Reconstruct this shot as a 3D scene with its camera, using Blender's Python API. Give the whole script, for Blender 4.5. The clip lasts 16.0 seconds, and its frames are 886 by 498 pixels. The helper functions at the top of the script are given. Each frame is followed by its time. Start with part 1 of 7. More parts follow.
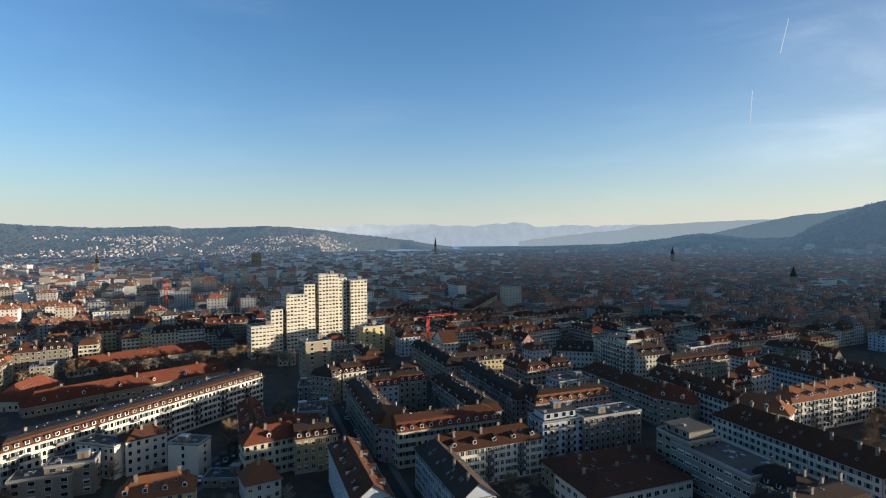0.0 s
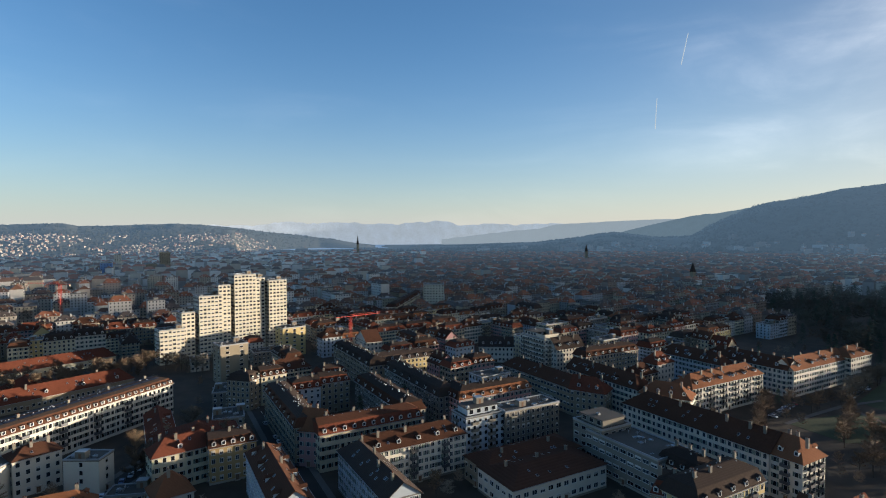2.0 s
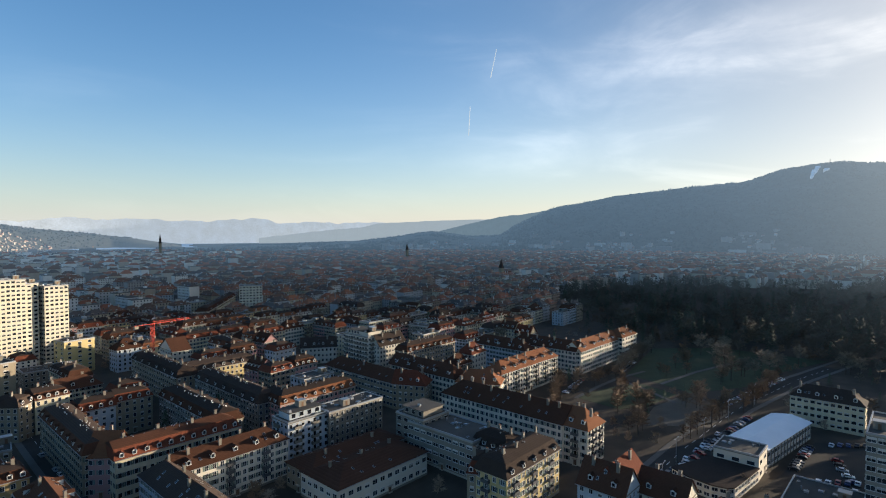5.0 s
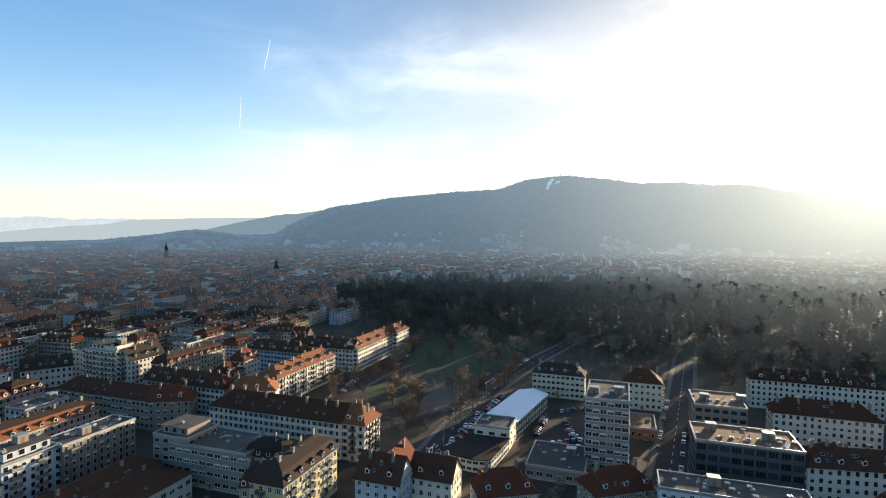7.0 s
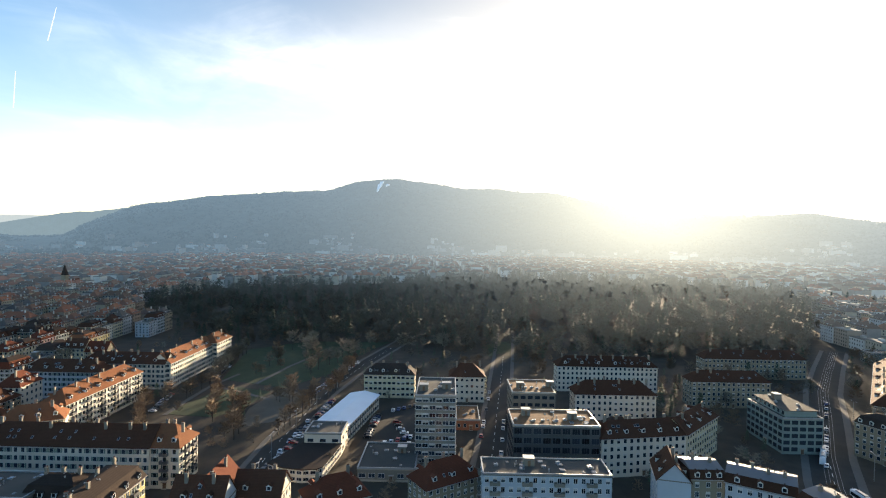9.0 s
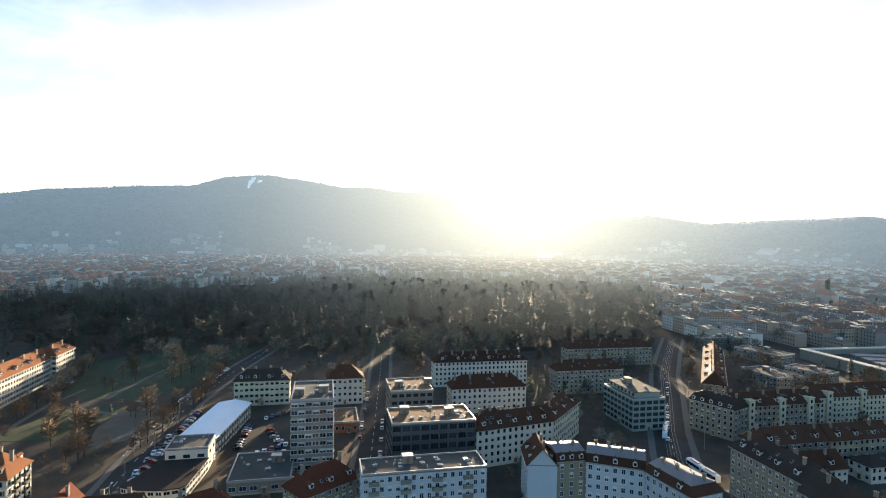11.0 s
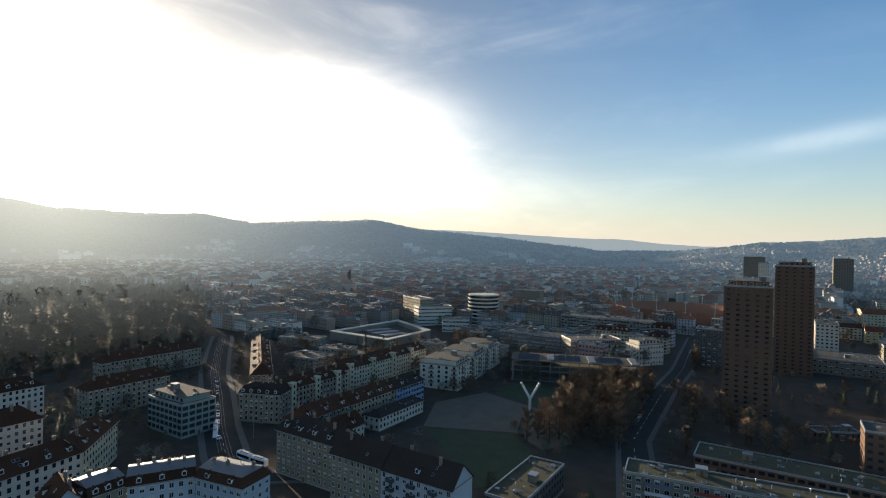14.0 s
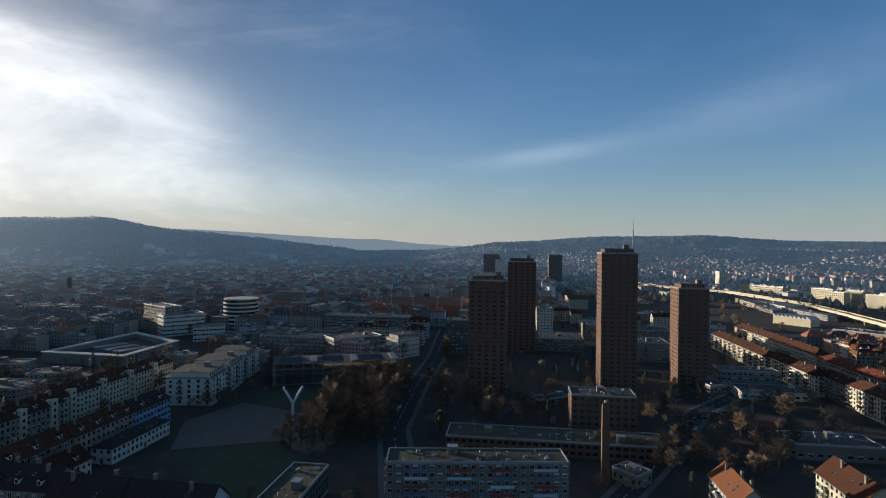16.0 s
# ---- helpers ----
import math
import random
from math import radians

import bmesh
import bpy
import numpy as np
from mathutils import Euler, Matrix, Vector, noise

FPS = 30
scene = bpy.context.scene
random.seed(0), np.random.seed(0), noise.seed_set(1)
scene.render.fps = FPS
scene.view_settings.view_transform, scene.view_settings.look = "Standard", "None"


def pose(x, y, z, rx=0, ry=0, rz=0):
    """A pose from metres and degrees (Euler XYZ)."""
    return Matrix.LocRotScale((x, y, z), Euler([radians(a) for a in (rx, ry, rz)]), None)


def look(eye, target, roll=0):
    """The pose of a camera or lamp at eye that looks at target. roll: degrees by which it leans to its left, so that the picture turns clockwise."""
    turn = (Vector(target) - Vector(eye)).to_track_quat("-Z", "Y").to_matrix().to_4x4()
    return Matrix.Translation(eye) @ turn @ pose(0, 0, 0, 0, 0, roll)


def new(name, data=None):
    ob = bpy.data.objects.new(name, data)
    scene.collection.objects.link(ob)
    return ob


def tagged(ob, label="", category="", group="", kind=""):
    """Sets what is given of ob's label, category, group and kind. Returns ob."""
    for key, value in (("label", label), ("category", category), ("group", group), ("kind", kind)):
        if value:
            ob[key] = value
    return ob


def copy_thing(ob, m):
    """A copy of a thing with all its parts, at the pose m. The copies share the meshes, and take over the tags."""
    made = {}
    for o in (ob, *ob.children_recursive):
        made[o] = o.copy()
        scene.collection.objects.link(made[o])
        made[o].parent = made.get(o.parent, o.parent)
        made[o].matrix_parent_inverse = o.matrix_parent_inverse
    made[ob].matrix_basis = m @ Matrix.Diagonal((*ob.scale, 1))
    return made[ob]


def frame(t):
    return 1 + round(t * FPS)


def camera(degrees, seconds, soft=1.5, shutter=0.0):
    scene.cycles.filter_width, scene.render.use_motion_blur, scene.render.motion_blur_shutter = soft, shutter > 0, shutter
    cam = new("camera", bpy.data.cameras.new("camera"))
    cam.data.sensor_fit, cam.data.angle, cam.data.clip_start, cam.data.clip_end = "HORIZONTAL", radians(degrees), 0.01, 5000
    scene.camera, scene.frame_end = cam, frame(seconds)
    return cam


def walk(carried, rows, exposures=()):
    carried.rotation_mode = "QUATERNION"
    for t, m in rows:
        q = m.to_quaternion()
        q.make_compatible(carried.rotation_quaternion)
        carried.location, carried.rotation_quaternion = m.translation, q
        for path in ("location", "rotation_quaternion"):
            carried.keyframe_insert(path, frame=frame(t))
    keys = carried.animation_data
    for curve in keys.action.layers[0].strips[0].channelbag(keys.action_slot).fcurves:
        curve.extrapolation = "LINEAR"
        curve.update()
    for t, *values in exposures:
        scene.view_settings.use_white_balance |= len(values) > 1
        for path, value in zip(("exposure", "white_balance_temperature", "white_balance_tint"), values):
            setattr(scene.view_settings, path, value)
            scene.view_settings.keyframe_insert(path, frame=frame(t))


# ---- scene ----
cam = camera(78.92, 16.0, soft=1.1)


def eye(x, y, z, yaw, pitch, roll):
    """A camera pose: yaw to the left from +y, pitch up, roll to the left, in degrees."""
    return pose(x, y, z, 90 + pitch, 0, yaw) @ pose(0, 0, 0, 0, 0, roll)


PATH = [
    (0.0, eye(-0.00, -0.00, 95.00, 0.04, -1.40, -0.28)),
    (0.5, eye(-0.09, 0.14, 94.96, -3.32, -1.44, -0.28)),
    (1.0, eye(-0.17, 0.33, 94.93, -5.50, -1.48, -0.29)),
    (1.5, eye(-0.23, 0.57, 94.93, -7.12, -1.55, -0.29)),
    (2.0, eye(-0.25, 0.73, 94.95, -8.16, -1.62, -0.25)),
    (2.5, eye(-0.28, 0.77, 94.95, -9.23, -1.69, -0.17)),
    (3.0, eye(-0.36, 0.69, 94.96, -10.82, -1.76, -0.12)),
    (5.5, eye(-1.03, -0.41, 95.02, -32.66, -1.77, 0.15)),
    (6.0, eye(-1.09, -0.45, 95.00, -38.66, -1.74, 0.33)),
    (6.5, eye(-1.09, -0.37, 94.98, -44.36, -1.71, 0.48)),
    (7.0, eye(-1.05, -0.27, 94.99, -50.32, -1.69, 0.59)),
    (7.5, eye(-1.00, -0.20, 95.01, -56.98, -1.51, 0.90)),
    (8.0, eye(-0.92, -0.08, 95.04, -61.96, -1.35, 0.95)),
    (10.5, eye(-0.21, 0.54, 95.17, -76.41, -1.23, 0.88)),
    (11.0, eye(-0.08, 0.51, 95.14, -81.12, -1.13, 0.98)),
    (11.5, eye(0.01, 0.44, 95.08, -88.44, -0.97, 1.09)),
    (12.0, eye(0.08, 0.36, 95.04, -96.96, -0.82, 1.04)),
    (12.5, eye(0.18, 0.25, 95.00, -105.39, -0.66, 0.90)),
    (13.0, eye(0.34, 0.20, 94.98, -112.96, -0.59, 1.03)),
    (13.5, eye(0.67, 0.16, 94.97, -119.85, -0.53, 1.01)),
    (14.0, eye(1.06, 0.04, 94.97, -126.59, -0.49, 1.02)),
    (14.5, eye(1.43, -0.13, 94.98, -132.74, -0.41, 0.97)),
    (15.0, eye(1.70, -0.39, 94.99, -138.89, -0.28, 0.92)),
    (15.5, eye(1.79, -0.66, 94.99, -145.10, -0.19, 0.76)),
    (16.0, eye(1.73, -0.88, 94.96, -151.47, -0.12, 0.63)),
]
EXPOSURE = [(0.0, 1.04, 6450, 10), (3.0, 0.95, 6480, 10), (5.5, 1.35, 6750, 10), (7.0, 1.75, 7200, 10), (8.0, 1.85, 7500, 10), (11.0, 2.15, 7700, 10), (12.5, 1.9, 7600, 10), (13.5, 1.45, 7400, 10), (14.5, 0.92, 6800, 10), (16.0, 0.4, 6100, 10)]
walk(cam, PATH, EXPOSURE)

# ---- daylight: a low winter sun over the ridge ----
SUN_AZ, SUN_EL = 89.6, 5.3          # degrees clockwise from +y, and up
sun_way = Vector((math.sin(radians(SUN_AZ)) * math.cos(radians(SUN_EL)),
                  math.cos(radians(SUN_AZ)) * math.cos(radians(SUN_EL)), math.sin(radians(SUN_EL))))
sun_data = bpy.data.lights.new("sun", "SUN")
sun_data.energy, sun_data.angle, sun_data.color = 5.0, radians(0.6), (1.0, 0.86, 0.68)
sun = new("sun", sun_data)
sun.matrix_world = look(sun_way * 3000, (0, 0, 0))

world = bpy.data.worlds.new("winter_sky")
world.use_nodes = True
scene.world = world
wn, wl = world.node_tree.nodes, world.node_tree.links
wn.clear()


def wmath(op, a, b=None, clamp=False):
    n = wn.new("ShaderNodeMath")
    n.operation, n.use_clamp = op, clamp
    for i, v in enumerate((a, b)):
        if v is None:
            continue
        if isinstance(v, (int, float)):
            n.inputs[i].default_value = v
        else:
            wl.new(v, n.inputs[i])
    return n.outputs[0]


sky = wn.new("ShaderNodeTexSky")
sky.sky_type, sky.sun_disc = "NISHITA", False
sky.sun_elevation, sky.sun_rotation = radians(SUN_EL), radians(SUN_AZ)
sky.altitude, sky.air_density, sky.dust_density, sky.ozone_density = 450, 1.0, 0.25, 3.6
coords = wn.new("ShaderNodeTexCoord")
# bright aureole of thin cloud and mist round the sun
dot = wn.new("ShaderNodeVectorMath")
dot.operation = "DOT_PRODUCT"
wl.new(coords.outputs["Generated"], dot.inputs[0])
dot.inputs[1].default_value = sun_way
facing = wmath("MAXIMUM", dot.outputs["Value"], 0.0)
wide = wmath("MULTIPLY", wmath("POWER", facing, 13.0), 2.1)
tight = wmath("ADD", wmath("MULTIPLY", wmath("POWER", facing, 55.0), 6.0), wmath("MULTIPLY", wmath("POWER", facing, 500.0), 14.0))
split = wn.new("ShaderNodeSeparateXYZ")
wl.new(coords.outputs["Generated"], split.inputs[0])
compass = wmath("FLOORED_MODULO", wmath("MULTIPLY", wmath("ARCTAN2", split.outputs["X"], split.outputs["Y"]), 180 / math.pi), 360.0)
height = wmath("MULTIPLY", wmath("ARCSINE", split.outputs["Z"]), 180 / math.pi)


def sky_noise(turn, scale, size, detail, rough, bend):
    m = wn.new("ShaderNodeMapping")
    m.inputs["Rotation"].default_value, m.inputs["Scale"].default_value = turn, scale
    wl.new(coords.outputs["Generated"], m.inputs["Vector"])
    n = wn.new("ShaderNodeTexNoise")
    n.inputs["Scale"].default_value, n.inputs["Detail"].default_value = size, detail
    n.inputs["Roughness"].default_value, n.inputs["Distortion"].default_value = rough, bend
    wl.new(m.outputs[0], n.inputs["Vector"])
    return n.outputs["Fac"]


def between(value, low, high):
    r = wn.new("ShaderNodeMapRange")
    r.interpolation_type = "SMOOTHSTEP"
    r.inputs["From Min"].default_value, r.inputs["From Max"].default_value = low, high
    wl.new(value, r.inputs["Value"])
    return r.outputs[0]


def cloud_bank(az, el, long, tall, lean):
    """A soft oval in the sky, one at its middle: its compass angle and height, half length and half height in degrees, and its lean."""
    a, e = wmath("SUBTRACT", compass, az), wmath("SUBTRACT", height, el)
    e = wmath("ADD", e, wmath("MULTIPLY", a, lean))
    q = wmath("ADD", wmath("POWER", wmath("ABSOLUTE", wmath("DIVIDE", a, long)), 2.0), wmath("POWER", wmath("ABSOLUTE", wmath("DIVIDE", e, tall)), 2.0))
    return wmath("POWER", 2.718, wmath("MULTIPLY", q, -1.0))


# streaky cirrus, thickest towards the sun, and a few soft banks
wisps = sky_noise((0.10, 0.22, 0.5), (1.2, 1.6, 6.5), 1.7, 7.0, 0.55, 0.6)
puffs = sky_noise((0.0, 0.1, 0.3), (1.0, 1.0, 2.2), 4.2, 8.0, 0.60, 0.5)
cover = wmath("MULTIPLY", between(wisps, 0.42, 0.80), between(puffs, 0.30, 0.70))
veil = wmath("MULTIPLY", cover, wmath("ADD", wmath("MULTIPLY", wmath("POWER", facing, 4.0), 2.8), 0.18))
ragged = wmath("ADD", wmath("ADD", wmath("MULTIPLY", between(puffs, 0.28, 0.66), 0.42), wmath("MULTIPLY", between(wisps, 0.35, 0.7), 0.22)), 0.45)
for az, el, long, tall, lean, much in ((119.5, 13.2, 9.5, 4.0, 0.20, 3.8), (119.0, 7.0, 15.0, 3.0, 0.08, 2.2), (107.0, 12.6, 10.0, 5.0, 0.1, 2.4),
                                       (163.0, 9.9, 7.0, 0.9, -0.12, 0.9), (183.0, 14.0, 12.0, 2.6, -0.25, 0.35), (56.0, 17.0, 16.0, 3.8, -0.10, 0.8), (41.0, 8.5, 14.0, 2.6, -0.1, 0.35)):
    veil = wmath("ADD", veil, wmath("MULTIPLY", wmath("MULTIPLY", cloud_bank(az, el, long, tall, lean), ragged), much))
white = wmath("ADD", wmath("ADD", wide, tight), veil)
tint = wn.new("ShaderNodeMix")
tint.data_type, tint.blend_type = "RGBA", "ADD"
tint.inputs[0].default_value = 1.0
glow = wn.new("ShaderNodeVectorMath")
glow.operation = "SCALE"
glow.inputs[0].default_value = (1.0, 0.92, 0.80)
wl.new(white, glow.inputs["Scale"])
wl.new(glow.outputs[0], tint.inputs[7])
# pale haze low over the horizon
low = wmath("MULTIPLY", wmath("POWER", wmath("SUBTRACT", 1.0, wmath("MAXIMUM", split.outputs["Z"], 0.0)), 9.5), 0.95)
haze = wn.new("ShaderNodeMix")
haze.data_type = "RGBA"
wl.new(low, haze.inputs[0])
# thin high veil: the sky pales towards the sun
grey = wn.new("ShaderNodeRGBToBW")
wl.new(sky.outputs[0], grey.inputs[0])
pale = wn.new("ShaderNodeMix")
pale.data_type = "RGBA"
wl.new(wmath("MULTIPLY", wmath("POWER", facing, 2.2), 0.85, True), pale.inputs[0])
wl.new(sky.outputs[0], pale.inputs[6])
wl.new(wmath("MULTIPLY", grey.outputs[0], 0.70), pale.inputs[7])
calm = wn.new("ShaderNodeVectorMath")
calm.operation = "SCALE"
wl.new(pale.outputs[2], calm.inputs[0])
wl.new(wmath("SUBTRACT", 1.0, wmath("MULTIPLY", wmath("POWER", facing, 3.0), 0.26)), calm.inputs["Scale"])
wl.new(calm.outputs[0], haze.inputs[6])
rim = wn.new("ShaderNodeMix")
rim.data_type = "RGBA"
wl.new(wmath("POWER", facing, 1.3), rim.inputs[0])
rim.inputs[6].default_value, rim.inputs[7].default_value = (2.12, 2.16, 2.16, 1), (2.95, 2.62, 2.20, 1)
wl.new(rim.outputs[2], haze.inputs[7])
wl.new(haze.outputs[2], tint.inputs[6])
back = wn.new("ShaderNodeBackground")
back.inputs["Strength"].default_value = 0.15
wl.new(tint.outputs[2], back.inputs["Color"])
wl.new(back.outputs[0], wn.new("ShaderNodeOutputWorld").inputs[0])

# ---- materials ----
def material(name, base, rough=0.8, vary=0.12, grain=1.5, stain=0.12, bump=0.0, metal=0.0, spread=0.0, course=0.0, spec=0.3, glow=None):
    """A surface with grain and stains at two scales; spread: how far single objects differ; course: height of rows of tiles or boards."""
    m = bpy.data.materials.new(name)
    m.use_nodes = True
    nt = m.node_tree
    bs = nt.nodes["Principled BSDF"]
    bs.inputs["Roughness"].default_value, bs.inputs["Metallic"].default_value = rough, metal
    bs.inputs["Specular IOR Level"].default_value = spec
    geo = nt.nodes.new("ShaderNodeNewGeometry")

    def noise_of(scale, detail):
        n = nt.nodes.new("ShaderNodeTexNoise")
        n.inputs["Scale"].default_value, n.inputs["Detail"].default_value = scale, detail
        nt.links.new(geo.outputs["Position"], n.inputs["Vector"])
        return n.outputs["Fac"]

    def calc(op, a, b):
        n = nt.nodes.new("ShaderNodeMath")
        n.operation = op
        for i, v in enumerate((a, b)):
            if isinstance(v, (int, float)):
                n.inputs[i].default_value = v
            else:
                nt.links.new(v, n.inputs[i])
        return n.outputs[0]

    fine, broad = noise_of(grain, 4), noise_of(0.13, 3)
    value = calc("ADD", calc("MULTIPLY", fine, 2 * vary), calc("MULTIPLY", broad, 2 * stain))
    value = calc("ADD", value, 1.0 - vary - stain)
    info = nt.nodes.new("ShaderNodeObjectInfo")
    if spread:
        value = calc("MULTIPLY", value, calc("ADD", calc("MULTIPLY", info.outputs["Random"], 2 * spread), 1 - spread))
    height = fine
    if course:
        sep = nt.nodes.new("ShaderNodeSeparateXYZ")
        nt.links.new(geo.outputs["Position"], sep.inputs[0])
        rows = calc("FRACT", calc("DIVIDE", sep.outputs["Z"], course), 0.0)
        value = calc("MULTIPLY", value, calc("ADD", calc("MULTIPLY", rows, 0.25), 0.86))
        height = calc("ADD", calc("MULTIPLY", fine, 0.4), rows)
    col = nt.nodes.new("ShaderNodeVectorMath")
    col.operation = "SCALE"
    col.inputs[0].default_value = base
    nt.links.new(value, col.inputs["Scale"])
    nt.links.new(col.outputs[0], bs.inputs["Base Color"])
    if bump:
        b = nt.nodes.new("ShaderNodeBump")
        b.inputs["Strength"].default_value, b.inputs["Distance"].default_value = bump, 0.1
        nt.links.new(height, b.inputs["Height"])
        nt.links.new(b.outputs[0], bs.inputs["Normal"])
    if glow:
        bs.inputs["Emission Color"].default_value = (*glow[:3], 1)
        bs.inputs["Emission Strength"].default_value = glow[3]
    return m


WALL = {
    "white": material("plaster_white", (0.536, 0.483, 0.389), 0.85, 0.05, 0.8, 0.10, 0.05, spread=0.06),
    "cream": material("plaster_cream", (0.491, 0.428, 0.29), 0.85, 0.05, 0.8, 0.12, 0.05, spread=0.08),
    "yellow": material("plaster_yellow", (0.462, 0.356, 0.163), 0.85, 0.06, 0.8, 0.12, 0.05, spread=0.06),
    "grey": material("plaster_grey", (0.183, 0.16, 0.126), 0.85, 0.07, 0.8, 0.14, 0.05, spread=0.12),
    "beige": material("plaster_beige", (0.247, 0.202, 0.138), 0.85, 0.07, 0.8, 0.14, 0.05, spread=0.10),
    "pink": material("plaster_pink", (0.382, 0.208, 0.193), 0.85, 0.05, 0.8, 0.10, 0.05),
    "blue": material("plaster_blue", (0.179, 0.269, 0.435), 0.85, 0.05, 0.8, 0.10, 0.05),
    "pale": material("plaster_pale_blue", (0.357, 0.393, 0.418), 0.85, 0.05, 0.8, 0.10, 0.05),
    "green": material("plaster_pale_green", (0.355, 0.407, 0.31), 0.85, 0.05, 0.8, 0.10, 0.05),
    "ochre": material("plaster_ochre", (0.342, 0.238, 0.11), 0.85, 0.07, 0.8, 0.14, 0.05),
    "concrete": material("concrete", (0.211, 0.187, 0.148), 0.8, 0.10, 0.6, 0.15, 0.08),
    "brown": material("red_brown_concrete", (0.140, 0.080, 0.052), 0.8, 0.14, 0.5, 0.18, 0.08),
    "dark": material("dark_cladding", (0.0772, 0.0788, 0.0731), 0.45, 0.12, 0.8, 0.12, 0.03),
    "teal": material("pale_teal_glass_front", (0.20, 0.26, 0.23), 0.35, 0.10, 0.8, 0.12, 0.03, spec=0.5),
    "ivory": material("ivory_concrete", (0.515, 0.461, 0.344), 0.8, 0.05, 0.8, 0.08, 0.04),
    "brick": material("red_brick", (0.309, 0.128, 0.0688), 0.85, 0.16, 2.5, 0.12, 0.08, course=0.3),
}
ROOF = {
    "brown": material("clay_tiles_brown", (0.074, 0.034, 0.021), 0.92, 0.20, 1.2, 0.20, 0.5, spread=0.20, course=0.34, spec=0.05),
    "red": material("clay_tiles_red", (0.125, 0.041, 0.024), 0.92, 0.20, 1.2, 0.20, 0.5, spread=0.18, course=0.34, spec=0.05),
    "orange": material("clay_tiles_orange", (0.18, 0.075, 0.038), 0.92, 0.16, 1.2, 0.16, 0.5, spread=0.12, course=0.34, spec=0.05),
    "slate": material("slate_tiles", (0.050, 0.036, 0.029), 0.92, 0.20, 1.4, 0.18, 0.4, spread=0.20, course=0.28, spec=0.05),
    "gravel": material("roof_gravel", (0.072, 0.064, 0.054), 0.95, 0.22, 3.0, 0.25, 0.3, spread=0.2),
    "rust": material("sedum_roof_rust", (0.20, 0.098, 0.045), 0.95, 0.30, 0.7, 0.30, 0.3),
    "moss": material("mossy_roof", (0.068, 0.064, 0.036), 0.95, 0.30, 0.6, 0.30, 0.3),
    "white": material("white_membrane", (0.74, 0.77, 0.80), 0.45, 0.04, 0.5, 0.08, 0.02),
    "metal": material("sheet_metal", (0.17, 0.172, 0.175), 0.6, 0.08, 0.8, 0.12, 0.05, metal=0.35),
    "glass": material("roof_glass", (0.10, 0.13, 0.16), 0.12, 0.1, 0.5, 0.1, 0.0, spec=0.6),
}
PANE = material("window_glass", (0.022, 0.026, 0.032), 0.09, 0.3, 0.15, 0.2, 0.0, spread=0.6, spec=0.6)
TRIM = material("white_window_frame", (0.56, 0.552, 0.528), 0.6, 0.04, 2.0, 0.05)
STONE = material("sandstone_trim", (0.336, 0.304, 0.248), 0.85, 0.08, 1.5, 0.12)
SHUTTER = material("painted_shutter", (0.10, 0.13, 0.11), 0.6, 0.10, 3.0, 0.06, spread=0.5)
SHADE = material("roller_blind", (0.42, 0.40, 0.36), 0.7, 0.08, 3.0, 0.08, spread=0.3)
RAIL = material("railing_steel", (0.10, 0.10, 0.105), 0.45, 0.1, 2.0, 0.1, metal=0.5)
PIPE = material("zinc", (0.34, 0.35, 0.36), 0.42, 0.1, 1.0, 0.12, metal=0.7)
SOLAR = material("solar_cells", (0.012, 0.014, 0.022), 0.35, 0.2, 0.5, 0.2, spec=0.35)
DOOR = material("oak_door", (0.14, 0.075, 0.04), 0.55, 0.15, 3.0, 0.1, spread=0.3)
BARK = material("bark", (0.085, 0.066, 0.050), 0.95, 0.25, 3.0, 0.2)
TWIG = material("winter_twigs", (0.18, 0.125, 0.080), 0.95, 0.25, 0.7, 0.30, spread=0.30)
TWIG_GREY = material("grey_winter_twigs", (0.19, 0.158, 0.115), 0.95, 0.25, 0.7, 0.30, spread=0.30)
RUSSET = material("russet_twigs", (0.165, 0.115, 0.074), 0.95, 0.25, 0.7, 0.25, spread=0.25)
NEEDLE = material("conifer_needles", (0.055, 0.075, 0.040), 0.9, 0.30, 0.7, 0.30, spread=0.35)
GRASS = material("winter_lawn", (0.050, 0.064, 0.030), 0.95, 0.25, 0.6, 0.35, 0.2)
ASPHALT = material("asphalt", (0.056, 0.050, 0.043), 0.95, 0.15, 1.5, 0.25, 0.1, spec=0.12)
PAVING = material("pavement_slabs", (0.125, 0.114, 0.098), 0.9, 0.12, 1.0, 0.18, 0.1)
GRIT = material("sandy_ground", (0.14, 0.115, 0.084), 0.95, 0.18, 0.7, 0.25, 0.1)
YARD = material("town_ground", (0.064, 0.048, 0.033), 0.95, 0.30, 0.09, 0.40, 0.1)
MARK = material("road_paint", (0.72, 0.72, 0.70), 0.7, 0.08, 2.0, 0.10)
STEEL = material("bright_rail", (0.30, 0.30, 0.31), 0.5, 0.05, 1.0, 0.05, metal=1.0)
RUBBER = material("tyre_rubber", (0.02, 0.02, 0.02), 0.9, 0.1, 3.0, 0.1)
RIM = material("alloy_rim", (0.5, 0.5, 0.52), 0.35, 0.05, 3.0, 0.05, metal=0.9)
CRANE = material("crane_red", (0.55, 0.06, 0.035), 0.5, 0.08, 1.0, 0.1)
PAINT = {c: material("car_paint_" + c, v, 0.28, 0.03, 2.0, 0.03, spec=0.6) for c, v in
         dict(white=(0.72, 0.72, 0.72), silver=(0.38, 0.39, 0.41), black=(0.018, 0.018, 0.02), blue=(0.03, 0.06, 0.16), red=(0.32, 0.025, 0.02)).items()}

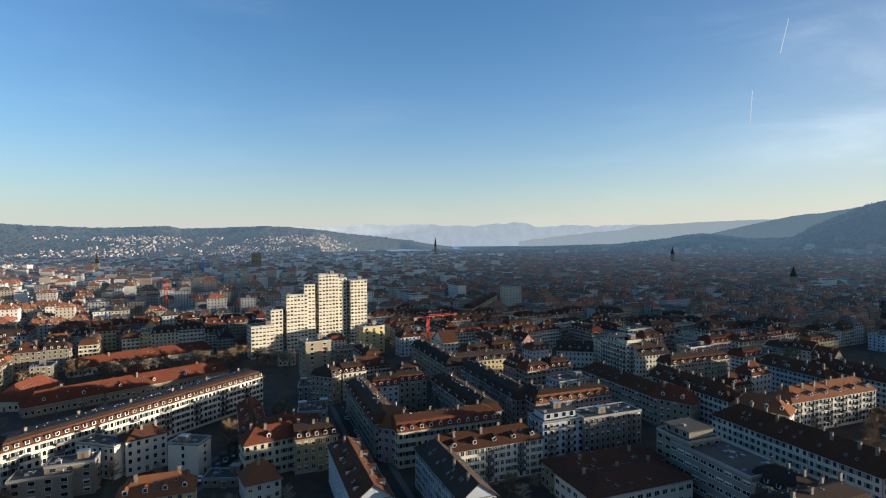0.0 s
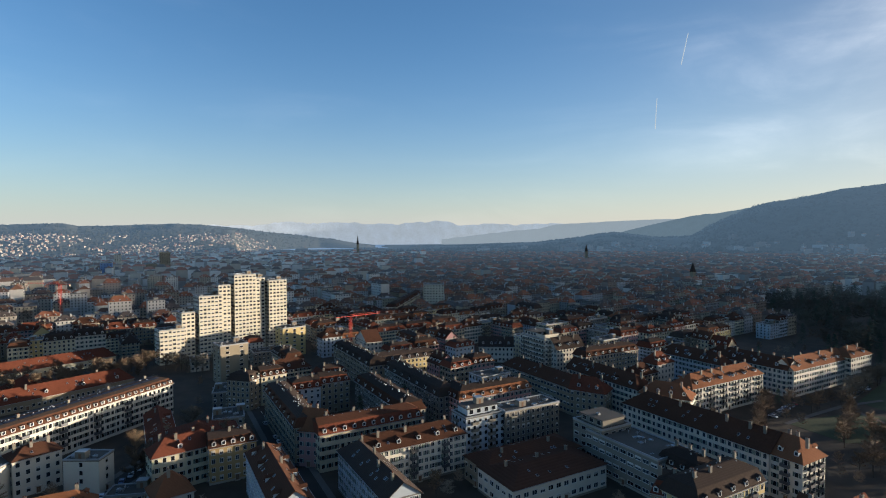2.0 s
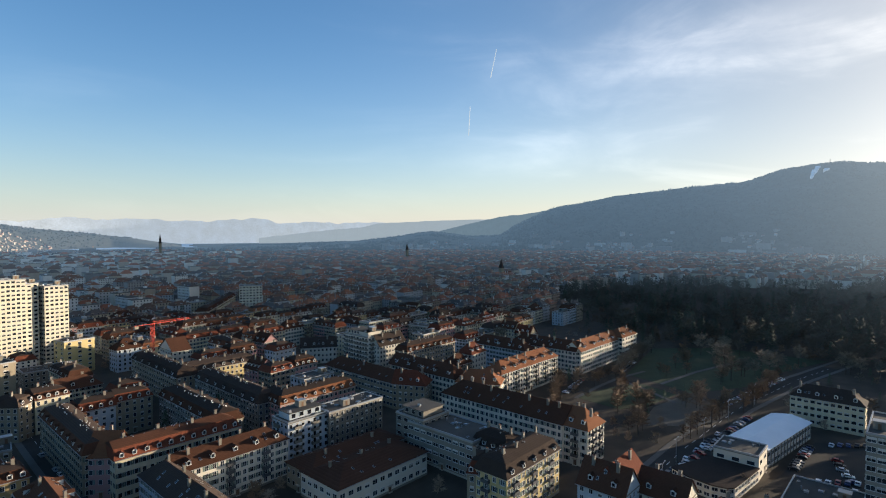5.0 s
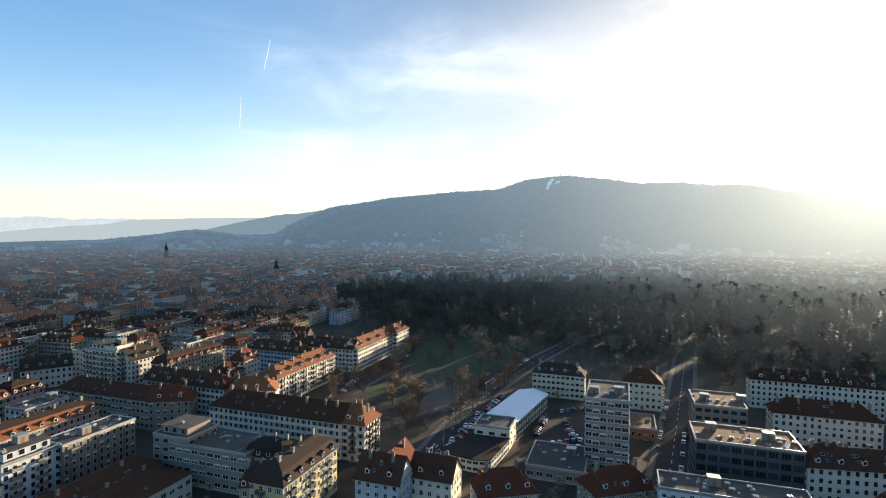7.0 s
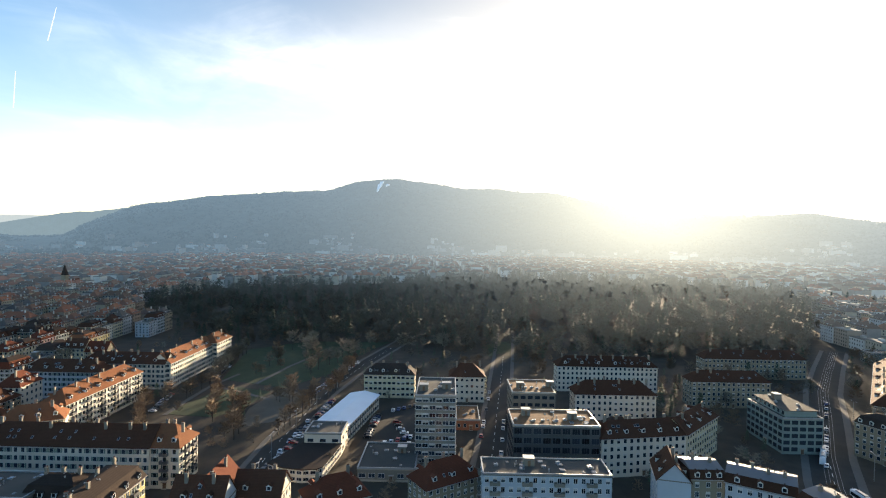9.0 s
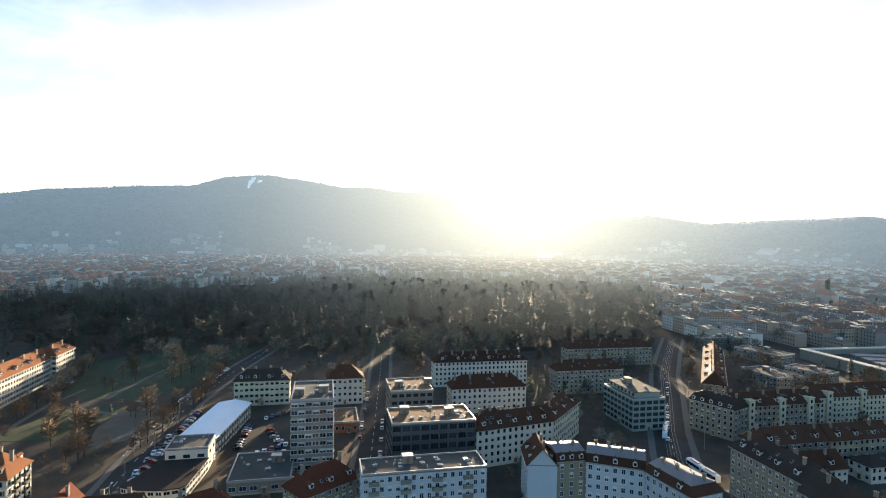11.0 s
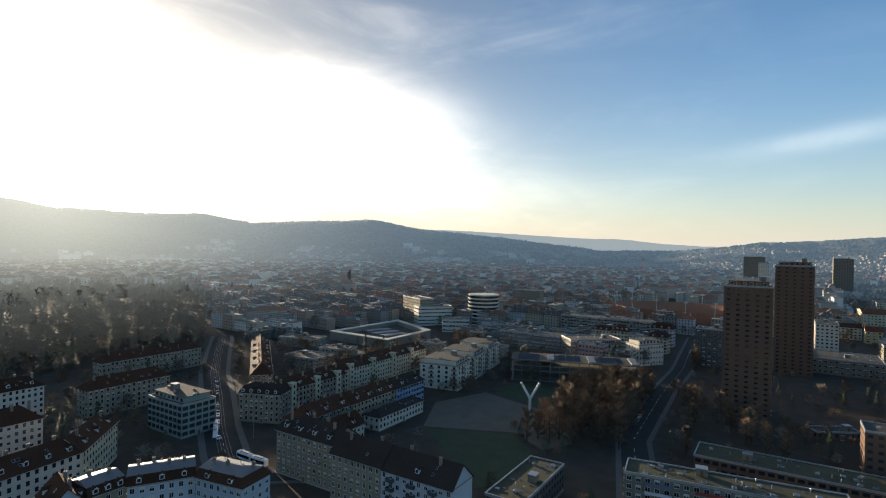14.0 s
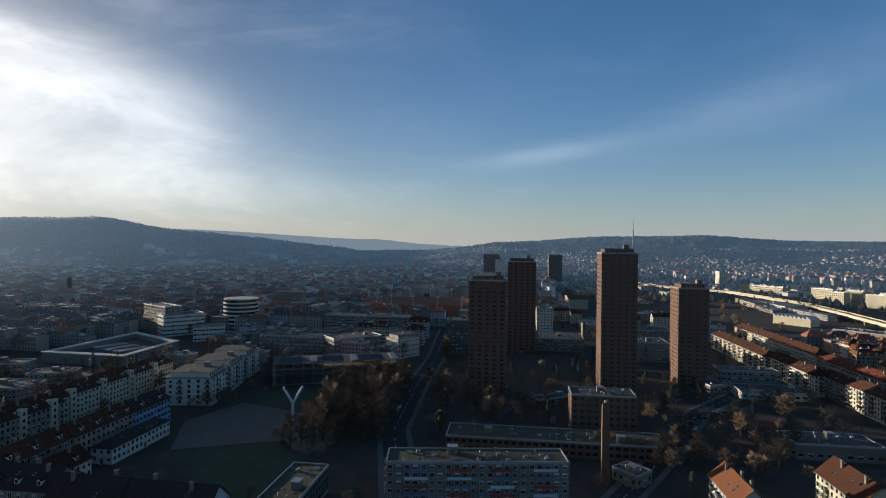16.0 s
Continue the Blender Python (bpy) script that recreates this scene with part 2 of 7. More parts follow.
# ---- builders ----
class Mesh:
    """Collects faces in several materials and links them as one mesh object."""

    def __init__(self):
        self.v, self.f, self.m = [], [], []

    def face(self, pts, mat=0):
        n = len(self.v)
        self.v.extend(tuple(p) for p in pts)
        self.f.append(tuple(range(n, n + len(pts))))
        self.m.append(mat)
        return self

    def box(self, x0, x1, y0, y1, z0, z1, mat=0, m=None):
        n = len(self.v)
        pts = [(x, y, z) for z in (z0, z1) for x, y in ((x0, y0), (x1, y0), (x1, y1), (x0, y1))]
        self.v.extend(tuple(m @ Vector(p)) for p in pts) if m else self.v.extend(pts)
        for q in ((3, 2, 1, 0), (4, 5, 6, 7), (0, 1, 5, 4), (1, 2, 6, 5), (2, 3, 7, 6), (3, 0, 4, 7)):
            self.f.append(tuple(n + i for i in q))
            self.m.append(mat)
        return self

    def solid(self, low, high, mat=0):
        """A closed body between two loops of the same length."""
        n, k = len(self.v), len(low)
        self.v.extend(tuple(p) for p in low)
        self.v.extend(tuple(p) for p in high)
        quads = [tuple(n + i for i in range(k - 1, -1, -1)), tuple(n + k + i for i in range(k))]
        quads += [(n + i, n + (i + 1) % k, n + k + (i + 1) % k, n + k + i) for i in range(k)]
        self.f.extend(quads)
        self.m.extend([mat] * len(quads))
        return self

    def tube(self, a, b, ra, rb, sides=6, mat=0):
        a, b = Vector(a), Vector(b)
        side = (b - a).orthogonal().normalized()
        up = (b - a).normalized().cross(side)
        ring = [side * math.cos(2 * math.pi * i / sides) + up * math.sin(2 * math.pi * i / sides) for i in range(sides)]
        return self.solid([a + r * ra for r in ring], [b + r * rb for r in ring], mat)

    def data(self, name, mats):
        me = bpy.data.meshes.new(name)
        me.from_pydata(self.v, [], self.f)
        for m in mats:
            me.materials.append(m)
        if any(self.m):
            me.polygons.foreach_set("material_index", self.m)
        return me


def part(name, mesh, mats, parent, label="", m=None):
    """Links a Mesh (or mesh data) as one object under a thing or a part."""
    me = mesh.data(name, mats) if isinstance(mesh, Mesh) else mesh
    ob = new(name, me)
    if parent is not None:
        ob.parent = parent
    if m is not None:
        ob.matrix_basis = m
    return tagged(ob, label)


def thing(name, label, category, m=None, group="", kind=""):
    ob = tagged(new(name), label, category, group, kind)
    ob.empty_display_size = 1.0
    if m is not None:
        ob.matrix_basis = m
    return ob


def whole(name, mesh, mats, label, category, group="", kind="", m=None):
    return tagged(part(name, mesh, mats, None, "", m), label, category, group, kind)


def window_mesh(w, h, kind, cheap=False):
    """A window seen from outside, in one piece: frame, set-back panes, sill, shutters; it lies on y = 0 and looks to -y."""
    b = Mesh()
    t, o = 0.10, 0.08
    dark = 2 if kind == "shutter" else 1
    side = w / 2 + t
    if cheap:
        wide = side + (w / 2 if kind == "shutter" else 0.0)
        if kind == "shutter":
            b.face([(-wide, -0.04, 0), (wide, -0.04, 0), (wide, -0.04, h), (-wide, -0.04, h)], 2)
        if kind != "dark":
            b.face([(-side, -0.06, -t), (side, -0.06, -t), (side, -0.06, h + t), (-side, -0.06, h + t)], 1)
        b.face([(-w / 2, -0.075, 0), (w / 2, -0.075, 0), (w / 2, -0.075, h * (0.6 if kind == "blind" else 1)), (-w / 2, -0.075, h * (0.6 if kind == "blind" else 1))], 0)
        if kind == "blind":
            b.face([(-w / 2, -0.075, h * 0.6), (w / 2, -0.075, h * 0.6), (w / 2, -0.075, h), (-w / 2, -0.075, h)], 2)
    else:
        n = 2 if w < 1.7 else max(2, int(w / 0.9))
        c, xs = 0.035, [-side]
        for i in range(n):
            xs += [-w / 2 + i * w / n + (c if i else 0), -w / 2 + (i + 1) * w / n - (c if i < n - 1 else 0)]
        xs.append(side)
        zs = [-t, 0, h * 0.55, h, h + t] if kind == "blind" else [-t, 0, h, h + t]
        if kind == "shutter":
            xs = [-side - w / 2] + xs + [side + w / 2]
        index = {}

        def q(pts, mat):
            ids = []
            for p in pts:
                k = tuple(round(v, 4) for v in p)
                if k not in index:
                    index[k] = len(b.v)
                    b.v.append(k)
                ids.append(index[k])
            b.f.append(tuple(ids))
            b.m.append(mat)

        lead = 1 if kind == "shutter" else 0
        for i in range(len(xs) - 1):
            for j in range(len(zs) - 1):
                x0, x1, z0, z1 = xs[i], xs[i + 1], zs[j], zs[j + 1]
                shut = kind == "shutter" and i in (0, len(xs) - 2)
                pane = not shut and (i - lead) % 2 == 1 and 0 < j < len(zs) - 2
                if pane and kind == "blind" and j == 2:
                    q([(x0, -o, z0), (x1, -o, z0), (x1, -o, z1), (x0, -o, z1)], 2)
                elif pane:
                    for (ax, az), (bx, bz) in (((x0, z0), (x1, z0)), ((x1, z0), (x1, z1)), ((x1, z1), (x0, z1)), ((x0, z1), (x0, z0))):
                        q([(ax, -o, az), (bx, -o, bz), (bx, 0.0, bz), (ax, 0.0, az)], 1)
                    q([(x0, -0.004, z0), (x1, -0.004, z0), (x1, -0.004, z1), (x0, -0.004, z1)], 0)
                elif not (shut and j in (0, len(zs) - 2)):
                    q([(x0, -o, z0), (x1, -o, z0), (x1, -o, z1), (x0, -o, z1)], 2 if shut else 1)
        for x in (xs[0], xs[-1]):
            q([(x, -o, 0), (x, 0, 0), (x, 0, h), (x, -o, h)], dark)
        q([(-side, -o, -t), (-side, -0.22, -t), (side, -0.22, -t), (side, -o, -t)], 1)
        q([(-side, -0.22, -t), (-side, 0.0, -t - 0.1), (side, 0.0, -t - 0.1), (side, -0.22, -t)], 1)
        q([(-side, -o, h + t), (side, -o, h + t), (side, 0, h + t), (-side, 0, h + t)], 1)
    return b.data("window", [PANE, RAIL if kind == "dark" else TRIM, SHUTTER if kind == "shutter" else SHADE])


WINDOWS, NEAR = {}, 222.0       # windows nearer than this are parts of their own


def window_of(w, h, kind, cheap=False):
    key = (round(w, 1), round(h, 1), kind, cheap)
    if key not in WINDOWS:
        WINDOWS[key] = window_mesh(w, h, kind, cheap)
    return WINDOWS[key]


def dormer_mesh(tile, flat):
    b = Mesh()
    b.box(-0.75, 0.75, 0.0, 2.6, 0.0, 1.45, 0)
    b.box(-0.5, 0.5, -0.05, 0.0, 0.2, 1.3, 1)
    if flat:
        b.box(-0.95, 0.95, -0.25, 2.7, 1.45, 1.6, 2)
    else:
        for s in (-1, 1):
            b.solid([(0, -0.25, 2.05), (s * 1.0, -0.25, 1.35), (s * 1.0, 2.8, 1.35), (0, 2.8, 2.05)],
                    [(0, -0.25, 2.2), (s * 1.0, -0.25, 1.5), (s * 1.0, 2.8, 1.5), (0, 2.8, 2.2)], 2)
        b.face([(-0.75, 0, 1.45), (0.75, 0, 1.45), (0, 0, 2.05)], 0)
    return b.data("dormer", [TRIM, PANE, ROOF[tile]])


DORMERS, SMALL = {}, {}


def dormer_of(tile, flat):
    if (tile, flat) not in DORMERS:
        DORMERS[tile, flat] = dormer_mesh(tile, flat)
    return DORMERS[tile, flat]


def small_of(name):
    """Chimneys, balconies, skylights and the like, each one mesh."""
    if name in SMALL:
        return SMALL[name]
    b = Mesh()
    if name == "chimney":
        b.box(-0.5, 0.5, -0.38, 0.38, -2.0, 1.5, 0).box(-0.58, 0.58, -0.46, 0.46, 1.5, 1.68, 1)
        for x in (-0.25, 0.25):
            b.tube((x, 0, 1.68), (x, 0, 2.1), 0.14, 0.12, 6, 2)
        me = b.data(name, [WALL["grey"], WALL["concrete"], ROOF["red"]])
    elif name in ("balcony", "loggia"):
        w, d, t = (1.5, 1.3, 0.06) if name == "balcony" else (1.7, 1.2, 0.1)
        outer, inner = [(-w, -d), (w, -d), (w, 0), (-w, 0)], [(-w + t, -d + t), (w - t, -d + t), (w - t, 0), (-w + t, 0)]
        b.v = [(x, y, z) for ring, z in ((outer, -0.18), (outer, 1.0), (inner, 1.0), (inner, 0.0)) for x, y in ring]
        b.f = [(3, 2, 1, 0), (12, 13, 14, 15)] + [(k * 4 + i, k * 4 + (i + 1) % 4, k * 4 + 4 + (i + 1) % 4, k * 4 + 4 + i) for k in range(3) for i in range(4)]
        b.m = [0, 0] + [1] * 12
        me = b.data(name, [WALL["concrete"], RAIL if name == "balcony" else WALL["grey"]])
    elif name == "skylight":
        b.box(-0.4, 0.4, -0.6, 0.6, -0.05, 0.08, 0).box(-0.32, 0.32, -0.5, 0.5, 0.08, 0.10, 1)
        me = b.data(name, [PIPE, PANE])
    elif name == "vent":
        b.box(-0.9, 0.9, -0.7, 0.7, 0, 0.9, 0).box(-1.0, 1.0, -0.8, 0.8, 0.9, 1.0, 0).tube((0.3, 0, 1.0), (0.3, 0, 1.6), 0.25, 0.2, 8, 0)
        me = b.data(name, [PIPE])
    elif name == "pipe":
        b.tube((0, 0, -0.4), (0, 0, 1.0), 0.16, 0.16, 6, 0).tube((0, 0, 1.0), (0, 0, 1.25), 0.26, 0.2, 6, 0)
        me = b.data(name, [PIPE])
    elif name == "hatch":
        b.box(-0.8, 0.8, -0.8, 0.8, -0.05, 0.35, 0).box(-0.7, 0.7, -0.7, 0.7, 0.35, 0.4, 1)
        me = b.data(name, [PIPE, ROOF["glass"]])
    elif name == "lift_house":
        b.box(-1.8, 1.8, -1.5, 1.5, 0, 2.6, 0).box(-1.95, 1.95, -1.65, 1.65, 2.6, 2.8, 1).box(-0.5, 0.5, -1.55, -1.5, 0.0, 2.0, 2)
        me = b.data(name, [WALL["grey"], PIPE, DOOR])
    elif name == "solar_panel":
        b.solid([(-2.4, -0.8, 0.1), (2.4, -0.8, 0.1), (2.4, 0.8, 0.55), (-2.4, 0.8, 0.55)],
                [(-2.4, -0.82, 0.16), (2.4, -0.82, 0.16), (2.4, 0.78, 0.61), (-2.4, 0.78, 0.61)], 0)
        for x in (-1.6, 0, 1.6):
            b.box(x - 0.03, x + 0.03, -0.8, 0.78, 0.0, 0.12, 1)
        me = b.data(name, [SOLAR, RAIL])
    elif name == "entrance":
        b.box(-0.75, 0.75, -0.06, 0.05, 0, 2.4, 1).box(-0.6, -0.03, -0.1, 0.0, 0.05, 2.2, 0).box(0.03, 0.6, -0.1, 0.0, 0.05, 2.2, 0)
        b.box(-1.1, 1.1, -0.9, 0.0, 2.55, 2.7, 1).box(-0.9, 0.9, -0.7, 0, 0, 0.15, 1)
        me = b.data(name, [DOOR, STONE])
    elif name == "shopfront":
        b.box(-1.6, 1.6, -0.06, 0.02, 0.35, 2.9, 1).box(-1.72, 1.72, -0.1, 0.02, 2.9, 3.15, 0)
        for x in (-1.72, -0.04, 1.6):
            b.box(x, x + 0.1, -0.1, 0.02, 0.0, 2.9, 0)
        me = b.data(name, [STONE, PANE])
    SMALL[name] = me
    return me


def roof_mesh(L, D, z, kind, rh, hips=(1, 1), over=0.55):
    """A roof over [0, L] x [0, D] at height z; its ridge runs along x. Slot 0 tiles, 1 eaves and gutters, 2 walls of gables, 3 the top of a mansard or flat roof."""
    b = Mesh()
    o, th = over, 0.28
    if kind == "flat":
        b.box(0.3, L - 0.3, 0.3, D - 0.3, z - 0.15, z + 0.12, 3)
        for x0, x1, y0, y1 in ((-0.12, L + 0.12, -0.12, 0.32), (-0.12, L + 0.12, D - 0.32, D + 0.12), (-0.12, 0.32, 0.32, D - 0.32), (L - 0.32, L + 0.12, 0.32, D - 0.32)):
            b.box(x0, x1, y0, y1, z, z + 0.55, 1)
        return b
    if kind == "mansard":
        i, zl = 1.5, z + rh * 0.68
        lo = [(-o, -o, z), (L + o, -o, z), (L + o, D + o, z), (-o, D + o, z)]
        a0, a1 = (i if hips[0] else -0.1), (i if hips[1] else -0.1)
        mid = [(a0, i, zl), (L - a1, i, zl), (L - a1, D - i, zl), (a0, D - i, zl)]
        b.solid(lo, mid, 0)
        r = D * 0.3
        top = [(a0 + (r if hips[0] else 0), D * 0.47, z + rh), (L - a1 - (r if hips[1] else 0), D * 0.47, z + rh),
               (L - a1 - (r if hips[1] else 0), D * 0.53, z + rh), (a0 + (r if hips[0] else 0), D * 0.53, z + rh)]
        b.solid([(x, y, zl + 0.01) for x, y, _ in [(a0 - 0.2, i - 0.2, 0), (L - a1 + 0.2, i - 0.2, 0), (L - a1 + 0.2, D - i + 0.2, 0), (a0 - 0.2, D - i + 0.2, 0)]], top, 3)
    else:
        r = min(D * 0.5, L * 0.45)
        e0, e1 = (r if hips[0] else -o), (r if hips[1] else -o)
        drop = rh / (D / 2) * o
        ridge = [(e0, D / 2, z + rh), (L - e1, D / 2, z + rh)]
        c = [(-o, -o, z - drop), (L + o, -o, z - drop), (L + o, D + o, z - drop), (-o, D + o, z - drop)]
        up = lambda p: (p[0], p[1], p[2] + th)
        for loop in ([c[0], c[1], ridge[1], ridge[0]], [c[2], c[3], ridge[0], ridge[1]]):
            b.solid(loop, [up(p) for p in loop], 0)
        for h, loop in ((hips[0], [c[3], c[0], ridge[0]]), (hips[1], [c[1], c[2], ridge[1]])):
            if h:
                b.solid(loop, [up(p) for p in loop], 0)
        for h, x in ((hips[0], 0.0), (hips[1], L)):
            if not h:
                b.face([(x, 0, z), (x, D, z), (x, D / 2, z + rh)] if x else [(x, D, z), (x, 0, z), (x, D / 2, z + rh)], 2)
        z -= drop
    for y0, y1 in ((-o - 0.16, -o + 0.02), (D + o - 0.02, D + o + 0.16)):
        b.box(-o, L + o, y0, y1, z - 0.02, z + 0.16, 1)
    return b


def ring_mesh(L, D, g, z0, z1):
    """A band g proud round a body of L by D, in one piece."""
    b = Mesh()
    outer = [(-g, -g), (L + g, -g), (L + g, D + g), (-g, D + g)]
    inner = [(0, 0), (L, 0), (L, D), (0, D)]
    b.v = [(x, y, z) for z in (z0, z1) for ring in (outer, inner) for x, y in ring]
    for i in range(4):
        j = (i + 1) % 4
        b.f += [(i, j, 8 + j, 8 + i), (8 + i, 8 + j, 12 + j, 12 + i), (4 + i, 4 + j, j, i)]
    b.m = [0] * len(b.f)
    return b


def house(name, label, x0, y0, x1, y1, depth, eave, floors, roof="gable", rh=5.0, wall="white", tile="brown", win="plain",
          hips=(1, 1), dormers=0, chimneys=2, balcony=0, ends=(1, 1), single=True, bay=2.6, size=(1.2, 1.65), ground="plain",
          group="town houses", category="apartment house", extras=(), top=None, flat_dormer=False, backs=True, attic=False):
    """One building: its front runs from (x0, y0) to (x1, y1), its body lies to the left of that way, depth metres deep."""
    rng = random.Random(int(abs(x0) * 31 + abs(y0) * 17))
    L = math.hypot(x1 - x0, y1 - y0)
    base = thing(name, label, category, pose(x0, y0, 0, 0, 0, math.degrees(math.atan2(y1 - y0, x1 - x0))), group)
    D = depth
    single = single and math.hypot((x0 + x1) / 2, (y0 + y1) / 2) < NEAR
    w = Mesh().box(0, L, 0, D, -0.5, eave, 0)
    part("wall", w, [WALL[wall]], base)
    for word, z0, z1, g in (("plinth", 0, 0.8, 0.06), ("cornice", eave - 0.35, eave - 0.02, 0.16)):
        if word == "cornice" or single:
            part(word, ring_mesh(L, D, g, z0, z1), [STONE if wall not in ("white", "pale") else WALL["grey"]], base)
    part("roof", roof_mesh(L, D, eave, roof, rh, hips), [ROOF[tile], PIPE, WALL[wall], ROOF[top or ("slate" if roof == "mansard" else "gravel")]], base)
    fh = (eave - 0.9) / floors
    hgt = min(size[1], fh - 1.0)
    kinds = {"plain": ["plain", "plain", "blind"], "shutter": ["shutter", "shutter", "plain"], "strip": ["plain", "blind"], "dark": ["dark"]}[win]

    def front_windows(length, m, joined, cheap):
        n = max(1, int((length - 0.8) / bay))
        for f in range(floors):
            z = 0.9 + f * fh + (0.65 if hgt < fh - 1.3 else 0.45)
            for i in range(n):
                x = (i + 0.5) * length / n
                k = rng.choice(kinds)
                if f == 0 and ground == "shops":
                    if i % 2 == 0 and length > 8:
                        joined.append((small_of("shopfront"), m @ Matrix.Translation((x, 0, 0.1))))
                    continue
                if f == 0 and i == n // 2:
                    joined.append((small_of("entrance"), m @ Matrix.Translation((x, 0, 0))))
                    continue
                joined.append((window_of(size[0], hgt, k, cheap), m @ Matrix.Translation((x, 0, z))))
                if balcony and f > 0 and i % balcony == 1:
                    joined.append((small_of("loggia" if roof == "flat" else "balcony"), m @ Matrix.Translation((x, 0, 0.9 + f * fh))))

    seen, unseen = [], []
    front_windows(L, Matrix(), seen, not single)
    if ends[0]:
        front_windows(D, pose(0, D, 0, 0, 0, -90), seen, not single)
    if ends[1]:
        front_windows(D, pose(L, 0, 0, 0, 0, 90), seen, not single)
    if backs:
        front_windows(L, pose(L, D, 0, 0, 0, 180), unseen, True)
    if single:
        for me, m in seen:
            part(me.name.split(".")[0], me, [], base, "", m)
    else:
        unseen = seen + unseen
    if attic:
        part("attic", Mesh().box(2.2, L - 2.2, 2.4, D - 1.5, eave - 0.1, eave + 2.9), [WALL[wall]], base)
        part("attic_roof", Mesh().box(1.6, L - 1.6, 1.7, D - 1.0, eave + 2.9, eave + 3.15), [ROOF["gravel"]], base)
        for i in range(max(1, int((L - 5) / 3))):
            unseen.append((window_of(1.8, 1.7, "plain", True), Matrix.Translation((2.2 + (i + 0.5) * (L - 4.4) / max(1, int((L - 5) / 3)), 2.4, eave + 0.7))))
    details = []
    if dormers:
        slope = 0.5 if roof == "mansard" else D / 2 / rh
        for i in range(dormers):
            x = (i + 0.5) * L / dormers
            dz = 0.75 if roof == "mansard" else rh * 0.24
            y = -0.18 if roof == "mansard" else dz * slope - 0.5
            details.append(("dormer", dormer_of(tile, flat_dormer), pose(x, y, eave + dz)))
            if backs:
                details.append(("dormer", dormer_of(tile, flat_dormer), pose(x, D - y, eave + dz, 0, 0, 180)))
    for i in range(chimneys):
        x = (i + 0.5) * L / chimneys + rng.uniform(-1, 1)
        if roof == "flat":
            kind = "lift_house" if i % 5 == 1 else "vent"
            details.append((kind, small_of(kind), pose(x, D * rng.uniform(0.25, 0.75), eave + (3.15 if attic else 0.1)) @ Matrix.Diagonal((*([0.75 if kind == "vent" else 1.0] * 3), 1))))
        else:
            details.append(("chimney", small_of("chimney"), pose(x, D * rng.choice((0.38, 0.62)), eave + rh - 0.3)))
    # skylights, vents and pipes scattered on the roof
    for i in range(int(L / 2.2)):
        x, s = rng.uniform(0.08, 0.92) * L, rng.choice((0.16, 0.3, 0.7, 0.84))
        if roof == "gable" and min(x, L - x) > D / 2:
            tilt = math.degrees(math.atan2(rh, D / 2)) * (1 if s < 0.5 else -1)
            unseen.append((small_of("skylight"), pose(x, D * s, eave + rh * (1 - abs(2 * s - 1)) + 0.28, tilt, 0, 0)))
        elif roof == "flat":
            unseen.append((small_of(rng.choice(("pipe", "skylight", "hatch"))), pose(x, D * rng.uniform(0.12, 0.88), eave + 0.13)))
        elif roof == "mansard" and min(x, L - x) > 4:
            unseen.append((small_of("pipe"), pose(x, D * rng.uniform(0.35, 0.65), eave + rh * 0.78)))
    for kind, me, m in details:
        if single or backs:
            part(kind, me, [], base, "", m)
        else:
            unseen.append((me, m))
    if unseen:
        tagged(join("facade_detail", unseen, base), kind="stuff")
    return base


def join(name, items, parent):
    """Copies of meshes at their poses, joined into one object."""
    b, mats, slot = Mesh(), [], {}
    for me, m in items:
        n = len(b.v)
        b.v.extend(tuple(m @ v.co) for v in me.vertices)
        for p in me.polygons:
            mat = me.materials[p.material_index]
            if mat.name not in slot:
                slot[mat.name] = len(mats)
                mats.append(mat)
            b.f.append(tuple(n + i for i in p.vertices))
            b.m.append(slot[mat.name])
    return part(name, b, mats, parent)


def arrays(name, verts, faces, mats, index=None):
    """A mesh from numpy arrays of vertices and of triangles or quads."""
    me = bpy.data.meshes.new(name)
    k = faces.shape[1]
    me.vertices.add(len(verts))
    me.vertices.foreach_set("co", np.asarray(verts, np.float32).ravel())
    me.loops.add(len(faces) * k)
    me.loops.foreach_set("vertex_index", faces.astype(np.int32).ravel())
    me.polygons.add(len(faces))
    me.polygons.foreach_set("loop_start", np.arange(0, len(faces) * k, k, dtype=np.int32))
    for m in mats:
        me.materials.append(m)
    if index is not None:
        me.polygons.foreach_set("material_index", np.asarray(index, np.int32))
    me.update(calc_edges=True)
    return me

